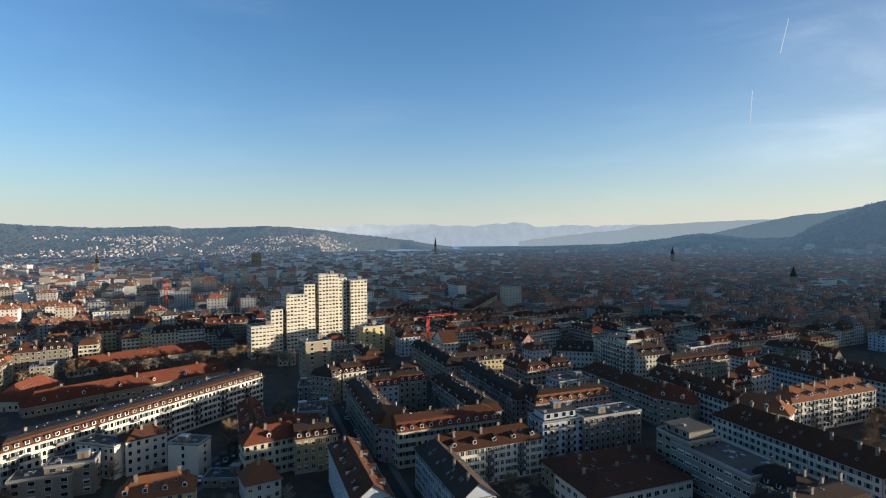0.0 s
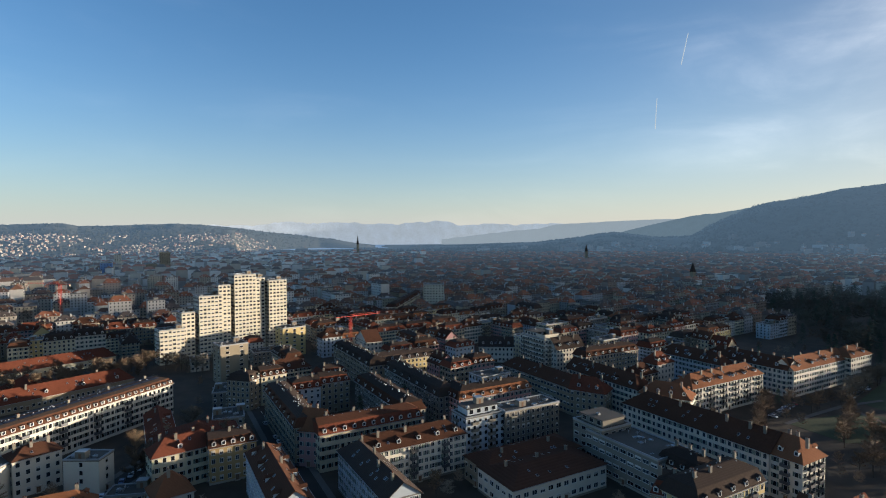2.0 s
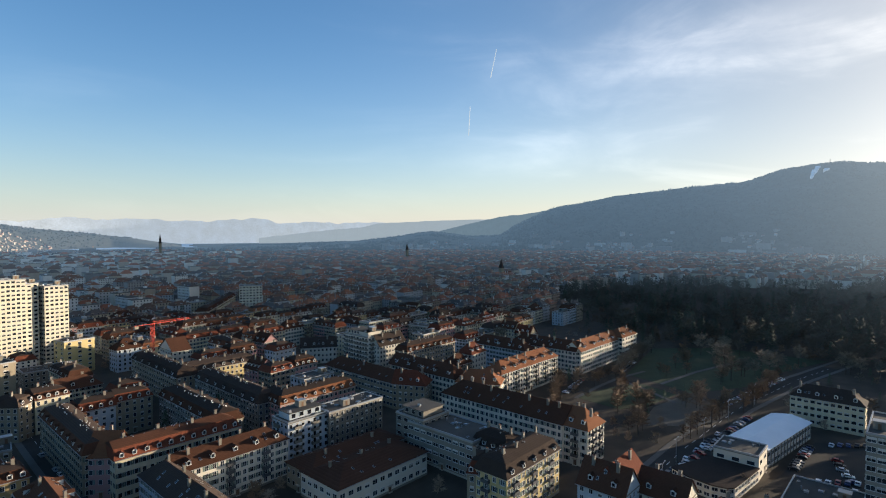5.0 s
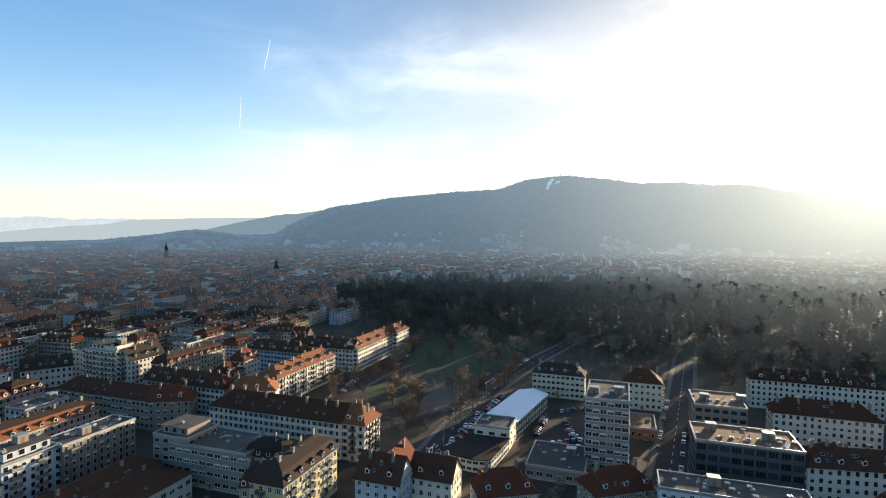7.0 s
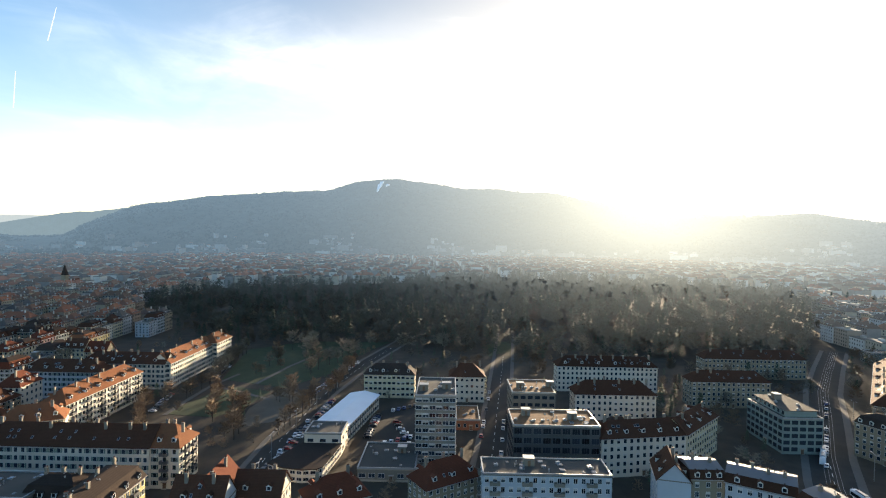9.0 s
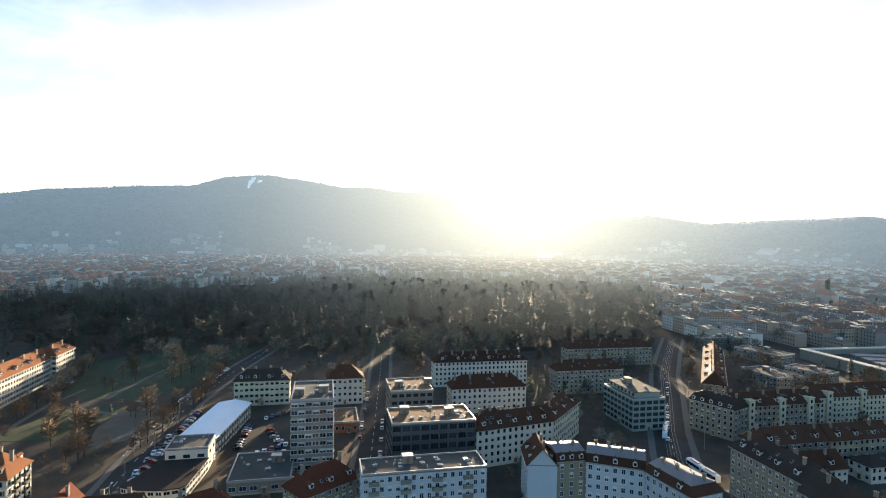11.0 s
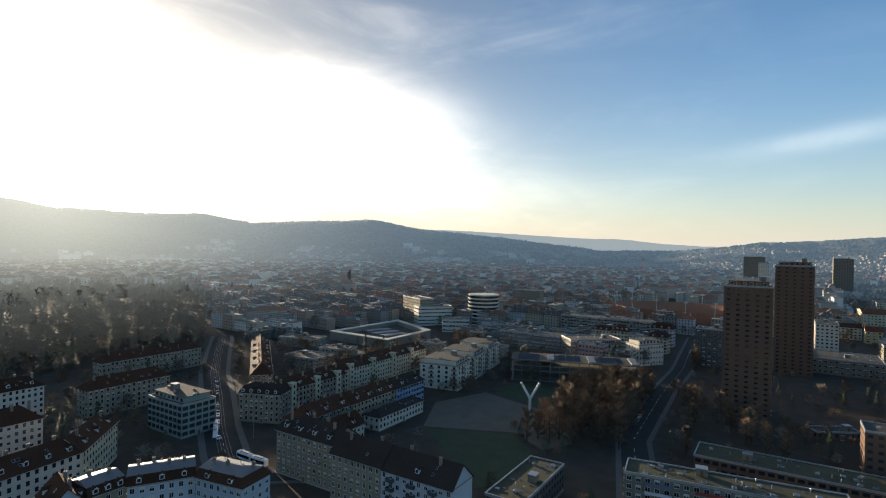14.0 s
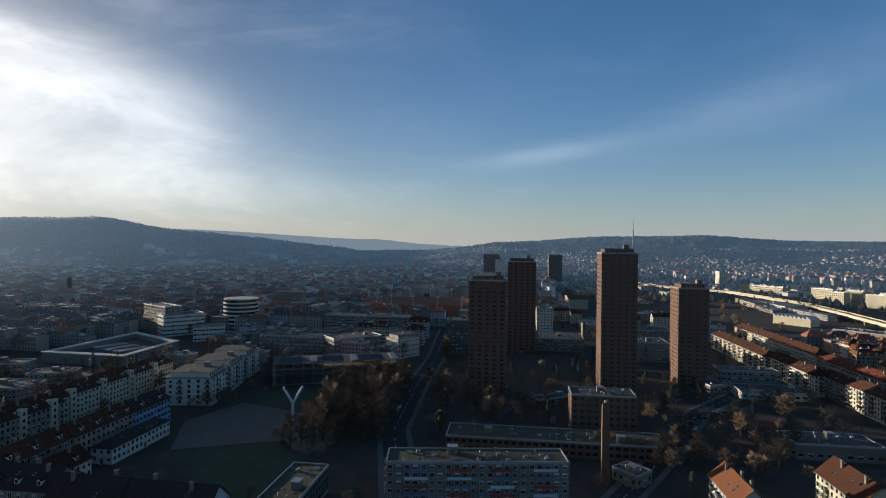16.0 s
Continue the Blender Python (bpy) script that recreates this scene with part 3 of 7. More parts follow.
# ---- ground, roads, lawns, water, hills ----
CREST = [(-180, 1.2), (-175.5, 0.9), (-169, 0.82), (-120, 0.6), (-70, 0.9), (-45, 1.1), (-39.5, 1.12), (-37, 0.97), (-33, 0.79), (-30, 0.8), (-27.2, 0.97),
         (-26, 0.73), (-22, 0.81), (-18, 0.99), (-16, 0.9), (-12.4, 0.51), (-8, 0.05), (-3.6, -0.48), (-1.2, -0.88), (1, -1.3), (10, -1.2), (18, -0.9), (22.5, -0.4),
         (24.3, -0.07), (26, 0.08), (27.8, -0.2), (30, -0.45), (33, -0.3), (34.3, 0.55), (36.1, 1.4), (38.1, 2.3), (39.3, 2.62), (41.7, 2.9), (44, 3.32), (47.2, 3.78),
         (50.5, 4.12), (53.2, 4.34), (56, 4.57), (58.9, 5.43), (61.2, 5.65), (63.4, 5.86), (65.1, 5.6), (66.9, 5.45), (70.5, 5.0), (74.2, 5.0), (76.5, 4.7), (80, 4.55),
         (82.5, 4.05), (86, 3.48), (90.7, 2.42), (95.5, 2.34), (102.6, 2.42), (106.8, 1.68), (113, 2.04), (119, 2.34), (124.2, 1.5), (132.3, 0.73), (139, 0.04),
         (142.9, -0.34), (150, -0.3), (153.6, 0.1), (157.2, 0.6), (161.3, 0.76), (167, 1.15), (177, 1.41), (180, 1.2)]
EYE = 95.0


def crest(az):
    """The ridge's height above eye level, in degrees, by compass angle."""
    az = (az + 180) % 360 - 180
    for (a, e), (b, f) in zip(CREST, CREST[1:]):
        if a <= az <= b:
            s = (az - a) / (b - a)
            return e + (f - e) * s
    return 1.0


def shore(az):
    """Where the slopes begin: far back behind the lake, else 2.3 km out."""
    return 2300 + 1500 * max(0.0, 1 - abs(az + 4.5) / 8.5) ** 0.35 if abs(az + 4.5) < 8.5 else 2300


def hill(x, y):
    """The ground's height: flat town, hills all round from 2.3 km on."""
    r = math.hypot(x, y)
    az = math.degrees(math.atan2(x, y))
    start = shore(az)
    if r < start:
        return 0.0
    top = max(0.0, EYE + 4150 * math.tan(radians(crest(az))))
    s = min(1.0, (r - start) / (4150 - start))
    s = s * s * (3 - 2 * s)
    if r > 4150:
        s = 1 - (r - 4150) / 900 * 0.5
    wave = noise.noise(Vector((x / 420, y / 420, 0))) * 0.16 + noise.noise(Vector((x / 130, y / 130, 3))) * 0.05
    return top * s * (1 + wave * (1 - abs(2 * min(1, (r - start) / (4150 - start)) - 1) * 0.8))


b = Mesh()
ring = [(4880 * math.cos(2 * math.pi * i / 96), 4880 * math.sin(2 * math.pi * i / 96), 0) for i in range(96)]
b.face(ring)
whole("ground", b, [YARD], "flat town ground of yards, gravel and asphalt", "ground", kind="structure")

def haze_glow(m, thick=1.0):
    """Far surfaces: winter haze painted as emission, stronger with distance and towards the sun."""
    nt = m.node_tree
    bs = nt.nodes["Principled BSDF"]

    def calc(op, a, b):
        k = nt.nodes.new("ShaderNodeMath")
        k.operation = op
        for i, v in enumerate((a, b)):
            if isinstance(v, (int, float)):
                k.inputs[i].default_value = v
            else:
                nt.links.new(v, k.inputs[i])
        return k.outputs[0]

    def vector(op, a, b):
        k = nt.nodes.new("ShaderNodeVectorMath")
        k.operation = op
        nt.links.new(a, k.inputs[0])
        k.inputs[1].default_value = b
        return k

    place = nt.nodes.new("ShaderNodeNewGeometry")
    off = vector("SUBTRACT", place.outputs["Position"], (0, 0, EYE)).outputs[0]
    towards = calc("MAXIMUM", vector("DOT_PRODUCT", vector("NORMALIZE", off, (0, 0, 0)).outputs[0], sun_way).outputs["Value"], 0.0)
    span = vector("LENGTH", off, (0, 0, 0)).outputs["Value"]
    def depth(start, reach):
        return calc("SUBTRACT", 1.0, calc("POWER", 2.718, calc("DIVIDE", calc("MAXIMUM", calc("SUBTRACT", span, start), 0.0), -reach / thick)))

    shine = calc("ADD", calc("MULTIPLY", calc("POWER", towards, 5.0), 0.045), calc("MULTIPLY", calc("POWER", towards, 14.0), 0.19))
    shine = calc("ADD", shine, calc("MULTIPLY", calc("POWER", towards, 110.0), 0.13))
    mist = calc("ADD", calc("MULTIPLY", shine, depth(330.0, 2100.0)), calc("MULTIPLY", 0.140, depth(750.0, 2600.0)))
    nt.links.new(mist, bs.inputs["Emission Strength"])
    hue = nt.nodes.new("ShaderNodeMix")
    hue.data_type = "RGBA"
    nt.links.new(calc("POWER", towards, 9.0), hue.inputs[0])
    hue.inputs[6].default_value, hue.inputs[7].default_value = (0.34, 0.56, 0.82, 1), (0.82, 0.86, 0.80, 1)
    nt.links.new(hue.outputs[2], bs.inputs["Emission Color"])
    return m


# haze over the wooded hills is emission in their material
HILL = haze_glow(material("wooded_hillside", (0.055, 0.056, 0.042), 0.95, 0.5, 0.02, 0.5, 0.0))
na, radii = 1100, [2300 + 72 * i for i in range(25)] + [4080, 4110, 4150, 4200, 4400, 4700]
pts = [(r * math.sin(2 * math.pi * i / na), r * math.cos(2 * math.pi * i / na)) for r in radii for i in range(na)]
verts = np.array([(x, y, hill(x, y) - (2.0 if math.hypot(x, y) < 2301 else 0.0)
                   + (random.uniform(-5, 9) if hill(x, y) > 130 or (hill(x, y) > 40 and crest(math.degrees(math.atan2(x, y))) > 2) else 0)) for x, y in pts])
quads = np.array([(j * na + i, j * na + (i + 1) % na, (j + 1) * na + (i + 1) % na, (j + 1) * na + i) for j in range(len(radii) - 1) for i in range(na)])
keep = np.array([verts[q][:, 2].max() > 1.5 for q in quads])
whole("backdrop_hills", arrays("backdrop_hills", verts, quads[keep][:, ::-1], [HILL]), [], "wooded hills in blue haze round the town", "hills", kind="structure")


# the valley floor carries the same painted haze emission
PLAIN = haze_glow(material("valley_floor", (0.10, 0.10, 0.085), 0.95, 0.5, 0.01, 0.5, 0.0))
b = Mesh()
for r0, r1 in ((1400, 1800), (1800, 2350), (2350, 3000), (3000, 4840)):
    for i in range(-48, 200, 4):
        q = [(r * math.sin(radians(a)), r * math.cos(radians(a)), 0.3) for r, a in ((r0, i), (r0, i + 4), (r1, i + 4), (r1, i))]
        b.face(q[::-1])
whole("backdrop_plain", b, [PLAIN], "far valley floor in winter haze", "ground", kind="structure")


def far_ridge(name, label, az0, az1, r, low, high, seed, mat, rough):
    """A distant range as a solid strip behind the hills."""
    b, n = Mesh(), 160
    for i in range(n):
        p = []
        for k in (i, i + 1):
            az = az0 + (az1 - az0) * k / n
            fade = math.sin(math.pi * k / n) ** 0.5
            e = low + (high - low) * fade * (0.62 + 0.38 * noise.fractal(Vector((az * 0.22, seed, 0)), 0.9, 2.1, 6) * rough)
            p.append((r * math.sin(radians(az)), r * math.cos(radians(az)), max(0.5, EYE + r * math.tan(radians(e)))))
        (x0, y0, z0), (x1, y1, z1) = p
        k = 1.012
        b.solid([(x0, y0, 0), (x1, y1, 0), (x1 * k, y1 * k, 0), (x0 * k, y0 * k, 0)], [(x0, y0, z0), (x1, y1, z1), (x1 * k, y1 * k, z1), (x0 * k, y0 * k, z0)])
    whole(name, b, [mat], label, "mountains", kind="structure")


# alps and far ridges: haze painted as an even emission
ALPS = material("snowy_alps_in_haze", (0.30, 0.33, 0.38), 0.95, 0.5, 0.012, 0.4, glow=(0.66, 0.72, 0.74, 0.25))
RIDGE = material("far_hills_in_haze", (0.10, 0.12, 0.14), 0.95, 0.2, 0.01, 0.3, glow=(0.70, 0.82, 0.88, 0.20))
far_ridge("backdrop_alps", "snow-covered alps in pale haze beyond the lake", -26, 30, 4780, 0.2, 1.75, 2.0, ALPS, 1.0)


def ridge_line(name, label, profile, r, mat, seed):
    """A hazy range with a given skyline: compass angle and height in degrees, at r metres."""
    b, step = Mesh(), 0.12
    n = int((profile[-1][0] - profile[0][0]) / step)

    def point(k):
        az = profile[0][0] + k * step
        (a, e), (c, f) = next((p, q) for p, q in zip(profile, profile[1:]) if p[0] <= az <= q[0] + 1e-6)
        el = e + (f - e) * (az - a) / (c - a) + 0.05 * noise.noise(Vector((az * 1.1, seed, 0))) + 0.025 * noise.noise(Vector((az * 5, seed, 4)))
        return r * math.sin(radians(az)), r * math.cos(radians(az)), max(0.5, EYE + r * math.tan(radians(el)))

    for i in range(n):
        (x0, y0, z0), (x1, y1, z1) = point(i), point(i + 1)
        k, f = 1.03, 0.965          # the slope leans back from its foot to its crest
        b.solid([(x0 * f, y0 * f, 0), (x1 * f, y1 * f, 0), (x1 * k, y1 * k, 0), (x0 * k, y0 * k, 0)], [(x0, y0, z0), (x1, y1, z1), (x1 * k, y1 * k, z1), (x0 * k, y0 * k, z0)])
    whole(name, b, [mat], label, "hills", kind="structure")


# the spur's blue sunlit mist is emission in its colour
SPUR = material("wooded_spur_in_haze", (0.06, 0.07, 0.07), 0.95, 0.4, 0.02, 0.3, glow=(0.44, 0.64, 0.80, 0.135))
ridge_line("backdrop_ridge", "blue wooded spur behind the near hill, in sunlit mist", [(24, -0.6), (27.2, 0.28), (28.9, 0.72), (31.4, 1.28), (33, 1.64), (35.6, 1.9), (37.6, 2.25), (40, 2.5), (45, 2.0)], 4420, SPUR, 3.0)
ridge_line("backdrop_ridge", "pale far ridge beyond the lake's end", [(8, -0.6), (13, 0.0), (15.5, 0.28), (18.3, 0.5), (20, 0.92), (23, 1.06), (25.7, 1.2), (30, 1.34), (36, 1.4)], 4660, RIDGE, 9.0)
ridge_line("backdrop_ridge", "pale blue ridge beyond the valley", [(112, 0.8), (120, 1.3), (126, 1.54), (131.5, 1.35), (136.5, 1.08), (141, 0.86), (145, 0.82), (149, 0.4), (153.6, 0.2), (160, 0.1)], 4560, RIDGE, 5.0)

# part of the lake's paleness is painted haze emission
WATER = haze_glow(material("lake_water", (0.30, 0.38, 0.46), 0.6, 0.05, 0.01, 0.08, 0.0), 1.5)
lake = [(3350, -11), (3450, -6), (3500, -1.5), (3900, 4), (4300, 9), (4860, 10), (4860, 0), (4860, -6), (4300, -10), (3700, -11.8)]
b = Mesh().face([(r * math.sin(radians(a)), r * math.cos(radians(a)), 0.9) for r, a in reversed(lake)])
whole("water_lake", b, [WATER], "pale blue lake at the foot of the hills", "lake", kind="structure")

ROADS = []


def strip(b, path, half, z0, z1, shift=0.0, mat=0):
    """A flat band of a given half width along a path of points."""
    left, right = [], []
    for i, (x, y) in enumerate(path):
        ax, ay = path[max(0, i - 1)]
        bx, by = path[min(len(path) - 1, i + 1)]
        d = math.hypot(bx - ax, by - ay)
        nx, ny = -(by - ay) / d, (bx - ax) / d
        left.append((x + nx * (shift + half), y + ny * (shift + half)))
        right.append((x + nx * (shift - half), y + ny * (shift - half)))
    for i in range(len(path) - 1):
        q = [right[i], right[i + 1], left[i + 1], left[i]]
        b.solid([(*p, z0) for p in q], [(*p, z1) for p in q], mat)


def road(label, path, width, walk_width=2.5, dashes=True):
    ROADS.append((path, width / 2 + walk_width + 1.5))
    b = Mesh()
    strip(b, path, width / 2, -0.3, 0.03)
    ob = whole("road", b, [ASPHALT], label, "road", kind="structure")
    if walk_width:
        b = Mesh()
        for s in (-1, 1):
            strip(b, path, walk_width / 2, -0.3, 0.15, s * (width / 2 + walk_width / 2))
        whole("pavement", b, [PAVING], "raised grey pavement along the street", "pavement", kind="structure")
    if dashes:
        b = Mesh()
        for (ax, ay), (bx, by) in zip(path, path[1:]):
            d = math.hypot(bx - ax, by - ay)
            for i in range(int(d / 9)):
                s, e = (i * 9 + 1) / d, (i * 9 + 5) / d
                strip(b, [(ax + (bx - ax) * s, ay + (by - ay) * s), (ax + (bx - ax) * e, ay + (by - ay) * e)], 0.1, 0.02, 0.036)
        if b.v:
            whole("road_marking", b, [MARK], "white dashed line on the asphalt", "marking", kind="structure")
    return ob


AVENUE = [(150, -48), (217, -62), (250, -66), (284, -72), (345, -86), (406, -99), (480, -120), (560, -144)]
road("broad avenue with tram tracks", AVENUE, 15, 3)
b = Mesh()
for s in (-2.6, -1.2, 1.2, 2.6):
    strip(b, AVENUE, 0.06, 0.02, 0.05, s)
whole("tram_rails", b, [STEEL], "polished tram rails in the avenue", "rails", kind="structure")
road("street between shaded houses", [(-8, 165), (-32, 231), (-46, 269), (-62, 313), (-82, 365), (-110, 450), (-150, 570), (-230, 800)], 9)
road("street beside the office tower", [(150, 45), (203, 61), (230, 67), (286, 81), (386, 106), (520, 140)], 12)
road("street along the park", [(120, 128), (161, 145), (199, 160), (271, 184), (358, 203), (440, 214)], 10)
road("street beside the tree rows", [(110, -170), (157, -235), (199, -331), (225, -400), (300, -560)], 12)
road("street behind the square", [(217, -70), (195, -110), (190, -128)], 8, dashes=False)
road("street past the brown towers", [(40, -205), (26, -290), (20, -350), (-5, -420), (-60, -560)], 9)
road("street in front of the terrace", [(-100, 190), (-92, 232), (-75, 275)], 8, dashes=False)


def patch(name, label, pts, mat, z, category="lawn"):
    OPEN.append(pts)
    PATCHES.append((name, pts))
    b = Mesh().solid([(x, y, -0.3) for x, y in pts], [(x, y, z) for x, y in pts])
    return whole(name, b, [mat], label, category, kind="structure")


OPEN, PATCHES = [], []
patch("lawn", "winter-green park lawn with bare patches", [(213, 212), (231, 209), (262, 216), (262, 240), (252, 247), (206, 240)], GRASS, 0.06)
patch("lawn", "broad dull green lawn before the wood", [(272, 214), (314, 208), (362, 219), (430, 222), (400, 290), (350, 312), (271, 263)], GRASS, 0.06)
patch("lawn", "dark green grass square in the park", [(227, -159), (197, -190), (175, -183), (156, -148), (163, -128), (192, -148)], GRASS, 0.06)
patch("lawn", "dull green grass behind the white sculpture", [(258, -234), (268, -262), (222, -300), (198, -238)], GRASS, 0.06)
patch("pavement", "sandy park square with paths", [(231, -160), (262, -190), (262, -230), (202, -233), (170, -205), (173, -187), (197, -193)], GRIT, 0.05, "square")
patch("pavement", "sandy path and play area beside the lawn", [(232, 172), (262, 182), (270, 210), (262, 213), (232, 206), (205, 190)], GRIT, 0.05, "square")
patch("parking", "asphalt car park between hall and tower", [(258, 138), (282, 124), (226, 98), (196, 122), (214, 126)], ASPHALT, 0.04, "car park")
patch("parking", "asphalt car park along the park street", [(150, 128), (196, 150), (262, 174), (256, 158), (205, 150), (165, 128)], ASPHALT, 0.04, "car park")
patch("lawn", "small bright lawn at the edge of the wood", [(452, 143), (484, 126), (446, 112), (412, 124)], GRASS, 0.09)
b = Mesh()
for path in ([(257, 258), (254, 232), (249, 206)], [(205, 238), (232, 249), (257, 258), (287, 263)], [(272, 236), (318, 246), (372, 252)]):
    strip(b, path, 1.3, -0.2, 0.09)
whole("path", b, [PAVING], "pale gravel paths across the park lawn", "path", kind="structure")
FOREST = [(430, 520), (520, 640), (730, 715), (1230, 300), (1290, 20), (1180, -240), (760, -185), (520, -112), (470, -20), (455, 60), (415, 120), (425, 165), (400, 240), (352, 318), (360, 400)]
patch("forest_floor", "leaf-strewn ground under the wood", FOREST, YARD, 0.05, "ground")
OPEN.append([(-240, 300), (-130, 250), (-95, 330), (-160, 430), (-270, 420)])        # school garden
OPEN.append([(-210, 185), (-70, 185), (-62, 285), (-110, 345), (-270, 290)])        # gardens before the terrace
OPEN.append([(160, -190), (215, -240), (240, -330), (150, -330), (100, -290), (40, -230), (90, -210)])  # tree rows and towers
OPEN.append([(195, -150), (270, -130), (330, -340), (180, -360)])
OPEN.append([(150, -110), (235, -90), (235, 40), (150, 40)])
OPEN.append([(400, -230), (500, -210), (540, -330), (430, -330)])
OPEN.append([(320, -600), (500, -640), (500, -860), (300, -760)])
OPEN.append([(-20, -330), (60, -280), (110, -420), (-40, -470)])

# ---- houses that stand nearest, street by street ----
house("terrace_row", "long white terrace with brown mansard roof and solar panels", -162.4, 194.8, -102.4, 302.5, 13, 16, 5, roof='mansard', rh=4.5, wall='white', tile='brown', win='shutter', dormers=36, chimneys=6, top='slate', ends=(0, 1), flat_dormer=True, balcony=6, bay=2.5, size=(1.25, 1.75), category='terrace')
house("school_wing", "low brick-red tiled school wing in a garden", -220.9, 279.9, -144.5, 358.9, 12, 6, 1, rh=6, wall='beige', tile='red', chimneys=3, dormers=6, single=False, category='school')
house("school_wing", "brick-red tiled school wing among bare trees", -253.3, 361.0, -184.4, 428.4, 12, 6, 1, rh=6, wall='cream', tile='red', chimneys=2, single=False, category='school')
house("school_wing", "short cross wing with brick-red tiles", -191.6, 340.3, -188.6, 357.7, 22, 6, 1, rh=6, wall='cream', tile='red', chimneys=1, single=False, category='school')
house("school_wing", "low end wing with brick-red hipped roof", -232.3, 291.9, -234.3, 328.6, 16, 6, 1, rh=7, wall='cream', tile='red', chimneys=1, single=False, category='school')
house("white_house", "white house with a blank party wall", -126.2, 211.1, -115.3, 221.8, 10, 14, 4, rh=3, wall='white', tile='brown', chimneys=3)
house("white_house", "white house wing with blank gable wall", -147.5, 213.2, -129.0, 208.3, 9, 13, 4, roof='flat', wall='white', chimneys=1, win='plain', ends=(0, 0))
house("white_house", "white house with large bare fire wall", -110.0, 212.0, -97.1, 210.2, 9, 13, 4, roof='flat', wall='white', chimneys=3, bay=9.0, ends=(0, 1))
house("flat_house", "grey stepped house with flat roof", -154.0, 186.7, -135.5, 193.7, 10, 9, 3, roof='flat', wall='grey', chimneys=2, size=(2.0, 1.4), bay=4.2)
house("flat_house", "grey stepped house with roof terrace", -144.6, 192.2, -129.9, 197.8, 9, 12, 4, roof='flat', wall='grey', chimneys=2, size=(2.0, 1.4), bay=4.2)
house("orange_house", "house with bright orange tiled hipped roof", -106.1, 170.5, -84.2, 178.9, 11, 10, 3, rh=5, wall='yellow', tile='orange', dormers=4, chimneys=2)
house("yellow_house", "pale yellow house with red tiled roof", -77.7, 206.7, -61.0, 216.8, 11, 14, 4, rh=4.5, wall='cream', tile='red', win='shutter', chimneys=3, dormers=1, hips=(1, 0))
house("ochre_house", "weathered ochre house with grey-brown mansard", -59.5, 212.4, -43.5, 218.6, 12, 14, 4, roof='mansard', rh=4.5, wall='ochre', tile='brown', dormers=5, chimneys=3, hips=(0, 1))
house("red_barn_house", "narrow house with steep red gable roof", -89.4, 240.6, -80.9, 218.4, 32, 11, 3, rh=6, wall='cream', tile='red', chimneys=1, single=False)
house("villa", "small villa with tan pyramid roof", -69.6, 186.3, -59.1, 192.7, 12, 8, 2, rh=6, wall='white', tile='orange', chimneys=1)
house("apartment_row", "pale blue apartment row with brown gable roof", -44.5, 204.7, -27.2, 159.6, 12, 15, 5, rh=4.5, wall='pale', tile='brown', dormers=4, chimneys=3, hips=(1, 0))
house("courtyard_row", "white apartment row with long slate roof", -11.1, 201.6, 4.8, 160.3, 12, 15, 5, rh=4.5, wall='pale', tile='slate', win='shutter', chimneys=4, hips=(1, 0))
house("courtyard_row", "white apartment row with brown tiles and balconies", 0.3, 196.6, 39.0, 211.4, 12, 15, 5, rh=4.5, wall='white', tile='brown', win='shutter', chimneys=4, balcony=5, dormers=5, hips=(0, 1))
house("pink_house", "pink corner house with a stepped gable", -28.6, 225.3, -19.7, 221.9, 13, 15, 4, rh=7, wall='pink', tile='orange', win='shutter', chimneys=1, hips=(0, 0), bay=2.7)
house("dormer_row", "cream row with red mansard and white dormers", -19.0, 216.9, 23.6, 233.3, 12, 15, 4, roof='mansard', rh=5.5, wall='cream', tile='red', top='brown', win='shutter', dormers=11, chimneys=4, hips=(0, 1))
house("street_row", "shaded street row with brown mansard roof", -52.0, 282.9, -29.6, 224.5, 12, 16, 5, roof='mansard', rh=5, wall='beige', tile='brown', win='shutter', dormers=8, chimneys=4)
house("block_row", "pale blue row with reddish mansard roof", -38.6, 278.7, -24.0, 284.3, 12, 16, 5, roof='mansard', rh=5, wall='pale', tile='red', win='plain', dormers=4, chimneys=2, hips=(1, 0))
house("block_row", "beige row with red mansard roof", -24.4, 288.5, -9.4, 294.2, 12, 16, 5, roof='mansard', rh=5, wall='beige', tile='red', dormers=4, chimneys=2, hips=(0, 1))
house("block_row", "shaded courtyard row with dark roof", -6.6, 292.4, 14.8, 236.9, 12, 16, 5, roof='mansard', rh=5, wall='grey', tile='brown', dormers=6, chimneys=3)
house("corner_house", "beige corner house with slate mansard", -62.7, 299.5, -58.4, 309.3, 14, 16, 5, roof='mansard', rh=5, wall='beige', tile='slate', dormers=2, chimneys=2)
house("corner_house", "beige house row with dormered mansard", -58.1, 307.7, -45.6, 314.9, 12, 16, 5, roof='mansard', rh=5, wall='cream', tile='brown', dormers=4, chimneys=2, hips=(0, 1))
house("street_row", "yellowish row with slate mansard", -23.3, 386.6, 1.2, 322.8, 12, 16, 5, roof='mansard', rh=5, wall='beige', tile='slate', dormers=6, chimneys=3)
house("street_row", "beige facade row with dormers", 2.3, 330.3, 45.2, 346.7, 12, 16, 5, roof='mansard', rh=5, wall='yellow', tile='slate', dormers=8, chimneys=4)
house("gable_house", "white house with steep gable", -0.4, 390.3, 10.7, 394.5, 22, 17, 5, rh=7, wall='white', tile='brown', chimneys=1, hips=(0, 0), single=False)
house("flat_hall", "low flat-roofed commercial building", -80.5, 399.3, -53.6, 409.7, 16, 10, 3, roof='flat', wall='grey', chimneys=3, single=False)
